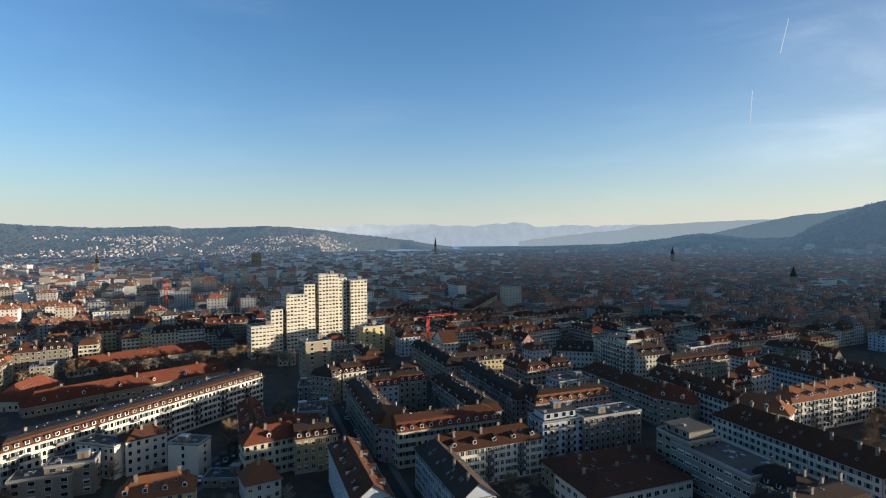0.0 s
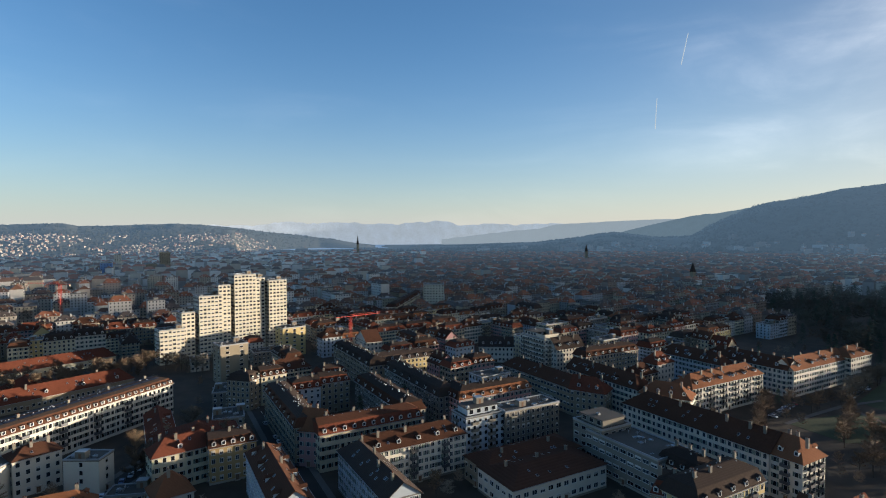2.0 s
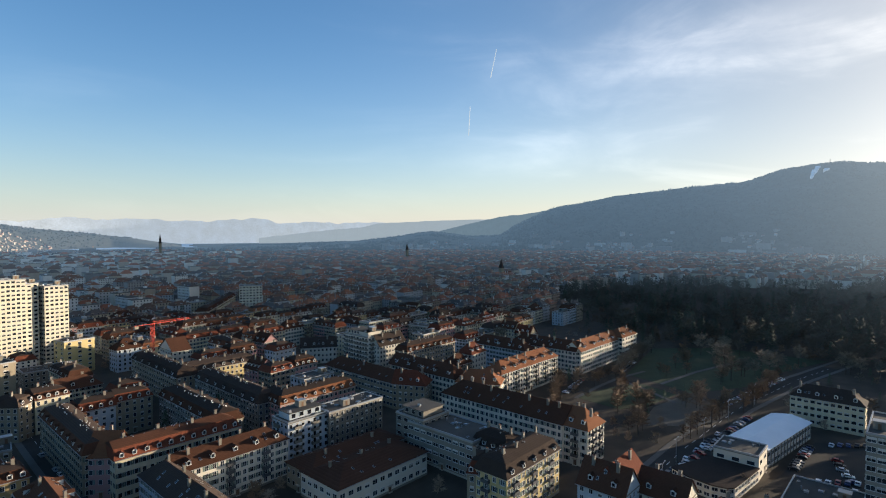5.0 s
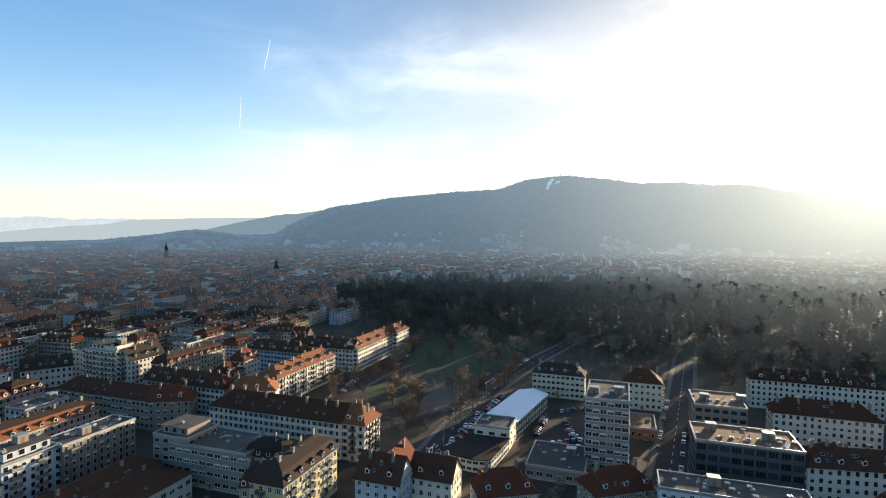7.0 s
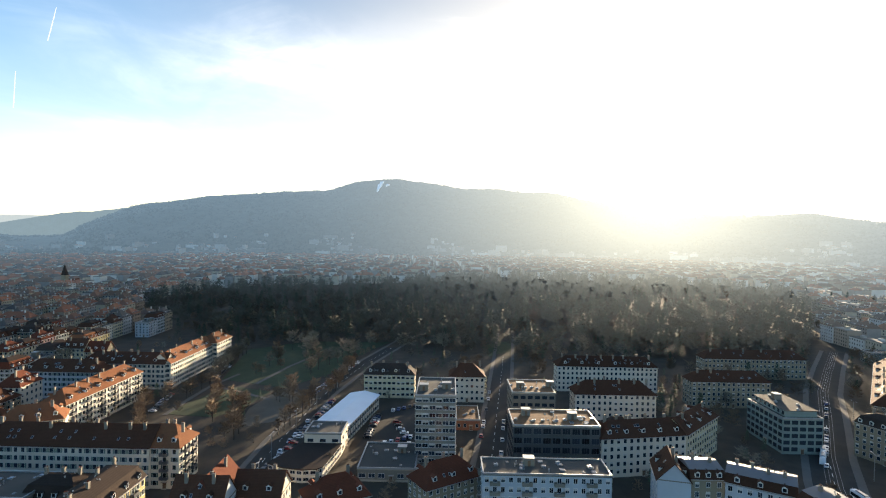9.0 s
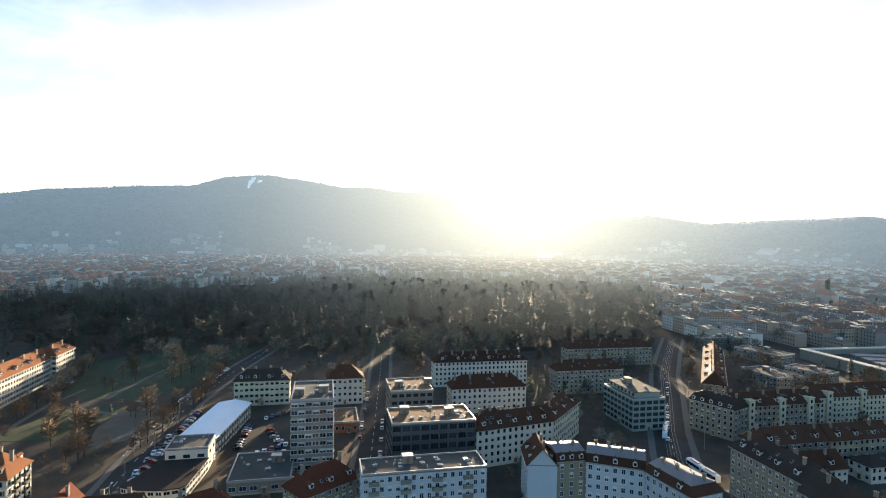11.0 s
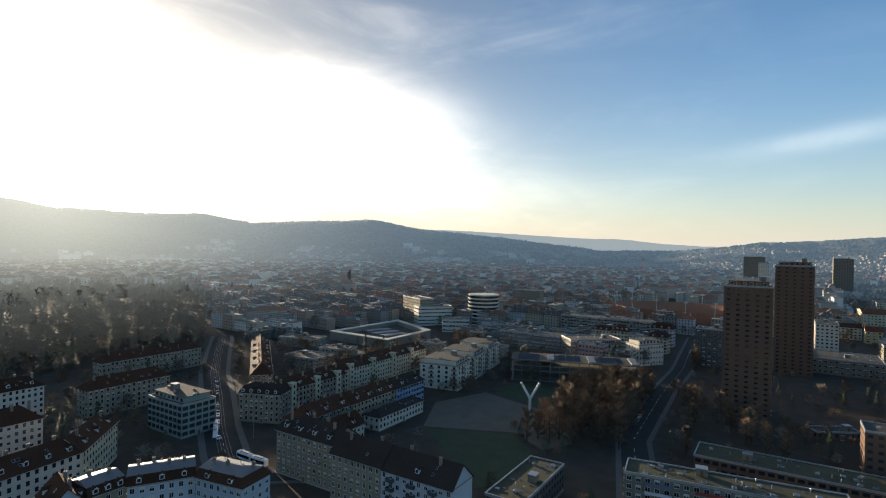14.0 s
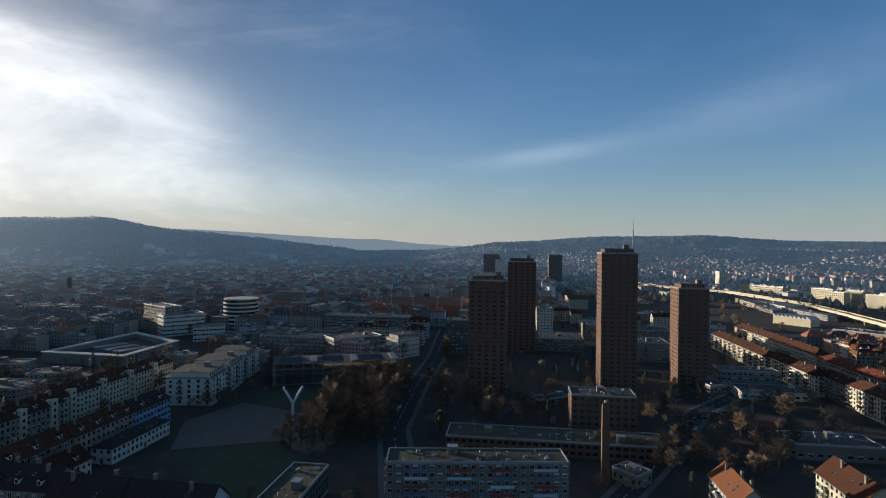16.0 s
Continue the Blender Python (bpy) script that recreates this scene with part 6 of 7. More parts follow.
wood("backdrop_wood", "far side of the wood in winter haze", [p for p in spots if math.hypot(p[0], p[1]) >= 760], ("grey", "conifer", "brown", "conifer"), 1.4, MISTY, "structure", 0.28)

# coloured balcony fronts of the slab
slab = next(o for o in scene.objects if o.name.startswith("slab_block"))
slab_long = max(v.co.x for v in next(c for c in slab.children if c.name.startswith("wall")).data.vertices)
FRONTS = [material("balcony_panel_" + n, c, 0.6, 0.06, 1.0, 0.1) for n, c in (("red", (0.24, 0.05, 0.04)), ("white", (0.50, 0.50, 0.52)), ("violet", (0.13, 0.14, 0.22)))]
for k in range(4):
    for f in range(6):
        x0 = slab_long * (0.10 + 0.235 * k)
        tint_no = (k * 2 + f * (1 + k % 2)) % 3
        part("balcony", Mesh().box(x0, x0 + 8.5, -1.3, 0, f * 3 + 0.35, f * 3 + 0.5).box(x0, x0 + 8.5, -1.36, -1.28, f * 3 + 0.4, f * 3 + 1.4), [FRONTS[tint_no]], slab, ("red", "white", "violet-grey")[tint_no] + " balcony front")

# balconies stacked on the street end of the row behind the office tower
STACK = Mesh().box(-1.7, 1.7, -1.5, 0, -0.2, 0.0).box(-1.7, 1.7, -1.5, -1.4, 0.0, 0.95).data("balcony", [WALL["cream"]])
for f in range(4):
    for k in (0.28, 0.72):
        part("balcony", STACK, [], tower_row, "", pose(20.3, 13 * k, 1.4 + 3.5 * f, 0, 0, 90))
# solar panels along the terrace's flat top
terrace = next(o for o in scene.objects if o.name.startswith("terrace_row"))
for i in range(22):
    for j in range(2):
        part("solar_panel", small_of("solar_panel"), [], terrace, "", Matrix.Translation((6 + i * 5.2, 4.0 + j * 3.4, 16 + 3.55 + (0.5 if j else 0.35))))

# ---- things of the office quarter ----
def along(x0, y0, x1, y1, z=0.0):
    """A pose whose x runs from the first point to the second; and the length."""
    return pose(x0, y0, z, 0, 0, math.degrees(math.atan2(y1 - y0, x1 - x0))), math.hypot(x1 - x0, y1 - y0)


m, L = along(212.0, 131.2, 260.5, 141.5)
hall = thing("market_hall", "white-roofed market hall with a row of windows", "hall", m, "halls")
part("wall", Mesh().box(0, L, 0, 16, -0.3, 7.5), [WALL["white"]], hall)
b = Mesh()
n = 10
arch = [(-0.6 + 17.2 * i / n, 7.5 + 1.7 * (1 - abs(2 * i / n - 1)) ** 0.9) for i in range(n + 1)]
arch = arch + [(y, z + 0.2) for y, z in arch[::-1]]
b.solid([(-0.5, y, z) for y, z in arch], [(L + 0.5, y, z) for y, z in arch])
part("roof", b, [ROOF["white"]], hall, "white membrane roof")
part("gable", Mesh().solid([(0, 0, 7.4), (0, 16, 7.4), (0, 12, 8.3), (0, 8, 9.1), (0, 4, 8.3)], [(0.2, 0, 7.4), (0.2, 16, 7.4), (0.2, 12, 8.3), (0.2, 8, 9.1), (0.2, 4, 8.3)]), [WALL["white"]], hall)
for i in range(14):
    part("window", window_of(2.2, 1.5, "plain"), [], hall, "", Matrix.Translation(((i + 0.5) * L / 14, 0, 4.6)))
    part("window", window_of(2.2, 1.5, "plain"), [], hall, "", Matrix.Translation(((i + 0.5) * L / 14, 0, 1.2)))
for i in range(15):
    part("rib", Mesh().box(-0.12, 0.12, -0.25, 0, 0, 7.4), [WALL["grey"]], hall, "", Matrix.Translation((min(L, max(0, i * L / 14)), 0, 0)))
house("hall_front", "white cubic front building with open loggia", 197.7, 125.6, 211.6, 131.0, 16, 9.4, 2, roof="flat", wall="white", tile="brown", chimneys=1, bay=5.0, size=(2.6, 1.4), group="halls", category="hall")
low = thing("curved_shop", "low curved shop building with dark flat roof", "shop", pose(0, 0, 0), "halls")
ring = [(169, 141), (168, 133), (169.5, 125), (172.3, 120.5), (175, 119.6), (197.4, 125.4), (191.6, 141.0)]
part("wall", Mesh().solid([(x, y, -0.3) for x, y in ring], [(x, y, 5.0) for x, y in ring]), [WALL["white"]], low)
cx, cy = sum(p[0] for p in ring) / 7, sum(p[1] for p in ring) / 7
wide = [(cx + (x - cx) * 1.03, cy + (y - cy) * 1.03) for x, y in ring]
part("roof", Mesh().solid([(x, y, 5.0) for x, y in wide], [(x, y, 5.4) for x, y in wide]), [ROOF["slate"]], low)
for (ax, ay), (bx, by) in zip(ring[:5], ring[1:6]):
    d = math.hypot(bx - ax, by - ay)
    for i in range(max(1, int(d / 2.6))):
        s = (i + 0.5) / max(1, int(d / 2.6))
        for z in (0.8, 3.3):
            part("window", window_of(1.9, 1.2, "plain"), [], low, "", pose(ax + (bx - ax) * s, ay + (by - ay) * s, z, 0, 0, math.degrees(math.atan2(by - ay, bx - ax))))

# ---- white sculpture, chimney, mast ----
m = pose(213, -220, 0, 0, 0, 0)
y_form = thing("fork_sculpture", "tall white forked steel sculpture on grass", "sculpture", m)
part("stem", Mesh().tube((0, 0, -0.2), (0, 0, 9.8), 0.8, 0.75, 14), [TRIM], y_form)
for s in (-1, 1):
    end = Vector((s * 3.6, s * 3.6, 18.3))
    part("arm", Mesh().tube((0, 0, 9.3), end, 0.7, 0.62, 14), [TRIM], y_form)
    part("band", Mesh().tube(end - Vector((s * 0.5, s * 0.5, 1.2)), end - Vector((s * 0.36, s * 0.36, 0.86)), 0.68, 0.68, 14), [RAIL], y_form)
stack = thing("chimney_stack", "tall slender brick-brown chimney stack", "chimney", pose(47.5, -225.3, 0, 0, 0, 20))
part("shaft", Mesh().solid([(-1.5, -1.5, 0), (1.5, -1.5, 0), (1.5, 1.5, 0), (-1.5, 1.5, 0)], [(-1.4, -1.4, 31), (1.4, -1.4, 31), (1.4, 1.4, 33), (-1.4, 1.4, 33)]), [WALL["brown"]], stack)
part("flue", Mesh().tube((0, 0, 31), (0, 0, 33.6), 0.6, 0.6, 10), [PIPE], stack)
mast = thing("radio_mast", "thin striped radio mast on the tower roof", "mast", pose(62, -378, 95.5))
part("pole", Mesh().tube((0, 0, -0.5), (0, 0, 12), 0.35, 0.25, 8).tube((0, 0, 12), (0, 0, 20), 0.16, 0.08, 6), [STEEL], mast)
for z in (4, 8, 12):
    part("crossarm", Mesh().box(-1.2, 1.2, -0.08, 0.08, z, z + 0.16).box(-0.08, 0.08, -1.2, 1.2, z + 0.2, z + 0.36), [RAIL], mast)
ant = thing("hill_mast", "far television mast on the wooded summit", "mast", pose(4120 * math.sin(radians(62.5)), 4120 * math.cos(radians(62.5)), 505))
part("pole", Mesh().tube((0, 0, 0), (0, 0, 46), 3.0, 0.8, 6), [RAIL], ant)

# ---- round office, roof frame, unfinished hall, arena ----
drum = thing("round_office", "round white office drum with dark window bands", "office", pose(489, -424, 0))
for f in range(8):
    z = f * 4.4
    b = Mesh().tube((0, 0, z), (0, 0, z + 1.7), 18.5, 18.5, 40)
    part("band", b, [WALL["white"]], drum)
    part("glazing", Mesh().tube((0, 0, z + 1.7), (0, 0, z + 4.4), 18.0, 18.0, 40), [PANE], drum, "dark continuous window band")
part("roof", Mesh().tube((0, 0, 35.2), (0, 0, 36.4), 18.5, 18.5, 40), [WALL["white"]], drum)
frame_hall = thing("roof_frame_hall", "low depot with a broad white roof rim", "depot")
corner = [(488, -225), (522, -325), (443, -315), (416, -248)]
cx, cy = 467, -278
inner = [(cx + (x - cx) * 0.86, cy + (y - cy) * 0.86) for x, y in corner]
b, base = Mesh(), Mesh()
for i in range(4):
    j = (i + 1) % 4
    q = [corner[j], corner[i], inner[i], inner[j]]
    b.solid([(x, y, 8.0) for x, y in q], [(x, y, 8.7) for x, y in q])
    q = [(cx + (x - cx) * 0.985, cy + (y - cy) * 0.985) for x, y in q]
    base.solid([(x, y, -0.3) for x, y in q], [(x, y, 8.0) for x, y in q])
part("wall", base, [WALL["concrete"]], frame_hall)
part("rim", b, [WALL["white"]], frame_hall, "white roof rim")
part("deck", Mesh().solid([(x, y, 2.0) for x, y in inner[::-1]], [(x, y, 4.2) for x, y in inner[::-1]]), [ROOF["gravel"]], frame_hall)
for i in range(3):
    part("rooflight", Mesh().box(cx - 18 + i * 16, cx - 8 + i * 16, cy - 14, cy + 14, 4.2, 6.0), [ROOF["metal"]], frame_hall)

m, L = along(277, -268, 214, -326)
grid_hall = thing("frame_building", "dark concrete frame building with solar roof", "building", m)
for f in range(4):
    part("slab", Mesh().box(-1, L + 1, -1, 27, f * 3.6 + 3.2, f * 3.6 + 3.6) if f else Mesh().box(-1, L + 1, -1, 27, -0.3, 0.2), [ROOF["gravel"] if f == 3 else WALL["concrete"]], grid_hall)
    if f < 3:
        part("glazing", Mesh().box(1.2, L - 1.2, 1.5, 24.5, f * 3.6 + 0.2, f * 3.6 + 3.2), [WALL["dark"]], grid_hall)
for i in range(14):
    part("column", Mesh().box(-0.25, 0.25, -0.9, -0.4, 0.2, 14.0), [WALL["concrete"]], grid_hall, "", Matrix.Translation((i * L / 13, 0, 0)))
for i in range(3):
    x = 6 + i * L / 3
    part("roof_light", Mesh().box(x + 18, x + 23, 2, 24, 14.4, 14.9), [ROOF["metal"]], grid_hall, "pale roof light")
    for j in range(5):
        for k in range(3):
            part("solar_panel", small_of("solar_panel"), [], grid_hall, "", Matrix.Translation((x + k * 5.2, 4 + j * 4.2, 14.4)))

arena = thing("stadium", "open stadium with leaning floodlight masts", "stadium", pose(405, -715, 0, 0, 0, 20))
for i in range(36):
    a0, a1 = 2 * math.pi * i / 36, 2 * math.pi * (i + 1) / 36
    q = [(95 * math.cos(a0), 68 * math.sin(a0)), (95 * math.cos(a1), 68 * math.sin(a1)), (70 * math.cos(a1), 45 * math.sin(a1)), (70 * math.cos(a0), 45 * math.sin(a0))]
    part("stand", Mesh().solid([(*p, -0.3) for p in q], [(*q[0], 14), (*q[1], 14), (*q[2], 3), (*q[3], 3)]), [WALL["brick"]], arena)
for i in range(18):
    a = 2 * math.pi * i / 18
    x, y = 98 * math.cos(a), 71 * math.sin(a)
    part("mast", Mesh().tube((x, y, 0), (x * 1.04, y * 1.04, 27), 0.6, 0.4, 6).box(x * 1.04 - 2, x * 1.04 + 2, y * 1.04 - 0.5, y * 1.04 + 0.5, 26, 28), [WALL["white"]], arena)
part("pitch", Mesh().box(-55, 55, -36, 36, -0.2, 0.1), [GRASS], arena)

# ---- railway viaduct and tracks ----
VIA = [(260, -1520), (150, -1370), (16, -1286), (-50, -1170), (-104, -1054), (-136, -930), (-165, -800), (-200, -640)]
b = Mesh()
strip(b, VIA, 7, 6.6, 9.0)
strip(b, VIA, 0.25, 9.0, 10.6, 6.9)
strip(b, VIA, 0.25, 9.0, 10.6, -6.9)
via = whole("viaduct", b, [WALL["cream"]], "long pale concrete railway viaduct", "viaduct", kind="structure")
for i, ((ax, ay), (bx, by)) in enumerate(zip(VIA, VIA[1:])):
    for k in range(5):
        x, y = ax + (bx - ax) * k / 5, ay + (by - ay) * k / 5
        part("pier", Mesh().box(x - 1.2, x + 1.2, y - 3, y + 3, -0.3, 8.0), [WALL["concrete"]], via)
b = Mesh()
for s in range(9):
    strip(b, [(120 - s * 16, -1800), (20 - s * 16, -1400), (-130 - s * 14, -1000), (-190 - s * 12, -760), (-260 - s * 8, -560)], 2.2, -0.3, 0.25)
whole("railway", b, [GRIT], "broad fan of railway tracks in gravel", "railway", kind="structure")
OPEN.append([(200, -1850), (-40, -1400), (-90, -1000), (-150, -700), (-350, -600), (-420, -900), (-300, -1400), (-150, -1850)])
ROADS.append((VIA, 12))

# ---- cars, trams ----
def car_data(paint):
    body = Mesh()
    prof = [(-2.1, 0.35), (2.1, 0.35), (2.15, 0.75), (1.2, 0.92), (0.55, 1.42), (-1.1, 1.46), (-1.85, 0.98), (-2.15, 0.9)]
    body.solid([(x, -0.85, z) for x, z in prof][::-1], [(x, 0.85, z) for x, z in prof][::-1])
    glass = Mesh()
    side = [(-1.7, 0.98), (1.05, 0.95), (0.5, 1.36), (-1.05, 1.4)]
    for s in (-1, 1):
        glass.face([(x, s * 0.862, z) for x, z in (side if s > 0 else side[::-1])])
    glass.face([(1.18, -0.72, 0.95), (1.18, 0.72, 0.95), (0.6, 0.68, 1.40), (0.6, -0.68, 1.40)])
    glass.face([(-1.84, 0.72, 1.02), (-1.84, -0.72, 1.02), (-1.16, -0.68, 1.44), (-1.16, 0.68, 1.44)])
    wheel = Mesh().tube((0, -0.1, 0), (0, 0.1, 0), 0.33, 0.33, 12, 0).tube((0, -0.115, 0), (0, 0.115, 0), 0.19, 0.19, 10, 1)
    return body.data("body", [PAINT[paint]]), glass.data("glazing", [PANE]), wheel.data("wheel", [RUBBER, RIM])


CARS = {}
for c in PAINT:
    bd, gl, wh = car_data(c)
    car = thing("car", c + " parked passenger car", "car", pose(0, 0, 0), "parked cars")
    part("body", bd, [], car)
    part("glazing", gl, [], car)
    join("running_gear", [(wh, Matrix.Translation((x, y, 0.33))) for x in (-1.3, 1.35) for y in (-0.8, 0.8)], car)
    CARS[c] = car
FIRST = {"white": (232, 112), "silver": (236, 116), "black": (240, 119), "blue": (228, 108), "red": (244, 122)}
for c, (x, y) in FIRST.items():
    CARS[c].matrix_basis = pose(x, y, 0.04, 0, 0, -60)


def car_line(x0, y0, x1, y1, n, turn, fill=0.85, z=0.04):
    rng = random.Random(int(abs(x0 * 7 + y0 * 3)))
    for i in range(n):
        if rng.random() > fill:
            continue
        s = (i + 0.5) / n
        c = rng.choice(("white", "white", "silver", "silver", "black", "black", "blue", "red"))
        copy_thing(CARS[c], pose(x0 + (x1 - x0) * s, y0 + (y1 - y0) * s, z, 0, 0, turn + rng.uniform(-3, 3) + rng.choice((0, 180))))


car_line(196, 119, 222, 103, 8, 20)
car_line(206, 121, 230, 106, 8, 20, 0.7)
car_line(258, 133, 274, 124, 5, 20, 0.8)
car_line(216, 124, 250, 136, 12, 110, 0.8)
car_line(182, 147, 262, 172, 24, 105, 0.75)
car_line(170, 145, 258, 174, 24, 18, 0.5)
car_line(268, 190, 350, 208, 26, 105, 0.9)
car_line(205, 247, 238, 268, 14, 110, 0.8)
car_line(270, 268, 300, 285, 12, 110, 0.85)
car_line(210, 58, 270, 73, 12, 15, 0.6)
car_line(240, 76, 330, 98, 14, 15, 0.55)
car_line(262, -66, 390, -97, 22, -14, 0.5)
car_line(-28, 222, -60, 300, 12, 112, 0.5)
car_line(-96, 205, -90, 240, 6, 100, 0.6)
car_line(160, -232, 200, -326, 14, -67, 0.35)
car_line(262, -140, 285, -190, 8, -69, 0.6)
car_line(30, -310, 5, -360, 8, 20, 0.7)
car_line(20, -300, 18, -345, 7, 80, 0.6)


def tram(x, y, turn, cars=3):
    t = thing("tram", "white articulated tram on the square", "tram", pose(x, y, 0.05, 0, 0, turn), "trams")
    for i in range(cars):
        o = Matrix.Translation((i * 9.4, 0, 0)) @ pose(0, 0, 0, 0, 0, i * 3)
        body = Mesh().solid([(-4.4, -1.15, 0.35), (4.4, -1.15, 0.35), (4.4, 1.15, 0.35), (-4.4, 1.15, 0.35)], [(-4.4, -1.15, 2.9), (4.4, -1.15, 2.9), (4.4, 1.15, 2.9), (-4.4, 1.15, 2.9)])
        body.solid([(-4.4, -1.15, 2.9), (4.4, -1.15, 2.9), (4.4, 1.15, 2.9), (-4.4, 1.15, 2.9)], [(-4.3, -0.9, 3.3), (4.3, -0.9, 3.3), (4.3, 0.9, 3.3), (-4.3, 0.9, 3.3)])
        c = part("carriage", body, [PAINT["white"]], t, "", o)
        part("glazing", Mesh().box(-4.1, 4.1, -1.17, 1.17, 1.3, 2.5), [PANE], c)
        part("roof_unit", Mesh().box(-2.5, 2.5, -0.7, 0.7, 3.3, 3.7), [PIPE], c)
        for x0 in (-2.8, 2.8):
            part("bogie", Mesh().box(x0 - 0.9, x0 + 0.9, -1.0, 1.0, 0.0, 0.4), [RAIL], c)
        if i < cars - 1:
            part("bellows", Mesh().box(-0.35, 0.35, -1.0, 1.0, 0.5, 3.0), [RUBBER], t, "", Matrix.Translation((i * 9.4 + 4.7, 0, 0)))


tram(238, -71, 200, 2)
tram(276, -68, -14, 2)

# ---- cranes, church, lamps ----
def crane(x, y, h, jib, turn, label):
    c = thing("tower_crane", label, "crane", pose(x, y, 0, 0, 0, turn), "cranes")
    b = Mesh()
    for sx in (-0.8, 0.8):
        for sy in (-0.8, 0.8):
            b.tube((sx, sy, 0), (sx, sy, h), 0.16, 0.16, 4)
    for i in range(int(h / 2)):
        s = 1 if i % 2 else -1
        b.tube((-0.8 * s, -0.8, i * 2), (0.8 * s, -0.8, i * 2 + 2), 0.09, 0.09, 3).tube((-0.8 * s, 0.8, i * 2), (0.8 * s, 0.8, i * 2 + 2), 0.09, 0.09, 3)
    part("tower", b, [CRANE], c)
    b = Mesh().tube((-12, -0.5, h), (jib, -0.5, h), 0.15, 0.12, 4).tube((-12, 0.5, h), (jib, 0.5, h), 0.15, 0.12, 4).tube((0, 0, h + 1.4), (jib, 0, h + 1.0), 0.12, 0.1, 4)
    for i in range(int(jib / 2)):
        b.tube((i * 2, -0.5, h), (i * 2 + 1, 0, h + 1.3), 0.07, 0.07, 3).tube((i * 2 + 1, 0, h + 1.3), (i * 2 + 2, 0.5, h), 0.07, 0.07, 3)
    part("jib", b, [CRANE], c)
    part("counterweight", Mesh().box(-12, -9.5, -0.8, 0.8, h - 2.0, h - 0.2), [WALL["concrete"]], c)
    part("cab", Mesh().box(0.9, 2.4, -0.7, 0.7, h - 2.2, h - 0.2), [PANE], c)


crane(-12, 405, 34, 26, 30, "red tower crane between the houses")
crane(-305, 590, 46, 40, 160, "red tower crane on a building site")
crane(960, -1480, 60, 45, 80, "far red tower crane")


def church(x, y, h, label):
    c = thing("church", label, "church", pose(x, y, 0, 0, 0, 21), "churches")
    part("nave", Mesh().box(3, 32, -6, 6, -0.3, 12), [WALL["beige"]], c)
    part("roof", Mesh().solid([(3, -6.5, 11.8), (32, -6.5, 11.8), (32, 0, 20), (3, 0, 20)], [(3, 6.5, 11.8), (32, 6.5, 11.8), (32, 0.1, 20), (3, 0.1, 20)]), [ROOF["red"]], c)
    part("tower", Mesh().box(-4, 3, -3.5, 3.5, -0.3, h * 0.62), [WALL["beige"]], c)
    part("spire", Mesh().solid([(-4.3, -3.8, h * 0.62), (3.3, -3.8, h * 0.62), (3.3, 3.8, h * 0.62), (-4.3, 3.8, h * 0.62)],
                               [(-0.6, -0.1, h), (-0.4, -0.1, h), (-0.4, 0.1, h), (-0.6, 0.1, h)]), [ROOF["slate"]], c)


church(-30, 2050, 92, "church with a tall dark spire far away")
church(690, 1620, 60, "church with pointed spire among far houses")
church(-760, 1180, 62, "church with slender spire in the old town")
church(560, 860, 44, "church with square tower among houses")


def street_lamp(x, y, turn=0):
    l = thing("street_lamp", "tall grey street lamp with curved double arm", "street lamp", pose(x, y, 0, 0, 0, turn), "street lamps")
    part("pole", Mesh().tube((0, 0, -0.2), (0, 0, 11), 0.14, 0.09, 8), [PIPE], l)
    for s in (-1, 1):
        part("arm", Mesh().tube((0, 0, 10.6), (s * 1.5, 0, 11.2), 0.07, 0.06, 6), [PIPE], l)
        part("head", Mesh().box(s * 1.9 - 0.5, s * 1.9 + 0.5, -0.18, 0.18, 11.1, 11.28), [PIPE], l)


for x, y in ((158, 136), (182, 150), (212, 160), (246, 172), (285, 184), (214, -84), (262, -82), (300, -88), (345, -98), (180, -270), (196, -310), (30, -330), (12, -345), (-2, -330)):
    street_lamp(x, y, 20)

# ---- vapour trails, sunlit white put in as emission ----
TRAIL = material("vapour_trail", (0.08, 0.08, 0.08), 1.0, 0.1, 0.01, 0.1, glow=(0.80, 0.92, 1.0, 0.30))


def sky_point(az, el, r=4850):
    return Vector((r * math.sin(radians(az)) * math.cos(radians(el)), r * math.cos(radians(az)) * math.cos(radians(el)), EYE + r * math.sin(radians(el))))


for a, bb in (((32.5, 18.5), (31.9, 15.8)), ((29.75, 13.0), (29.6, 10.1))):
    whole("backdrop_vapour_trail", Mesh().tube(sky_point(*a), sky_point(*bb), 2.4, 3.6, 6), [TRAIL], "short white vapour trail high in the sky", "vapour trail", kind="structure")

# ---- the rest of the town: closed blocks on a turned street grid ----
def island_colours(name, colours, rough, course=0.0, bump=0.0):
    """A surface whose colour changes from piece to piece."""
    m = material(name, (1, 1, 1), rough, 0.14, 0.9, 0.16, bump, course=course)
    nt = m.node_tree
    geo = next(n for n in nt.nodes if n.bl_idname == "ShaderNodeNewGeometry")
    ramp = nt.nodes.new("ShaderNodeValToRGB")
    ramp.color_ramp.interpolation = "CONSTANT"
    while len(ramp.color_ramp.elements) < len(colours):
        ramp.color_ramp.elements.new(0.5)
    for i, c in enumerate(colours):
        ramp.color_ramp.elements[i].position = i / len(colours)
        ramp.color_ramp.elements[i].color = (*c, 1)
    nt.links.new(geo.outputs["Random Per Island"], ramp.inputs[0])
    scale = next(n for n in nt.nodes if n.bl_idname == "ShaderNodeVectorMath")
    nt.links.new(ramp.outputs[0], scale.inputs[0])
    return m


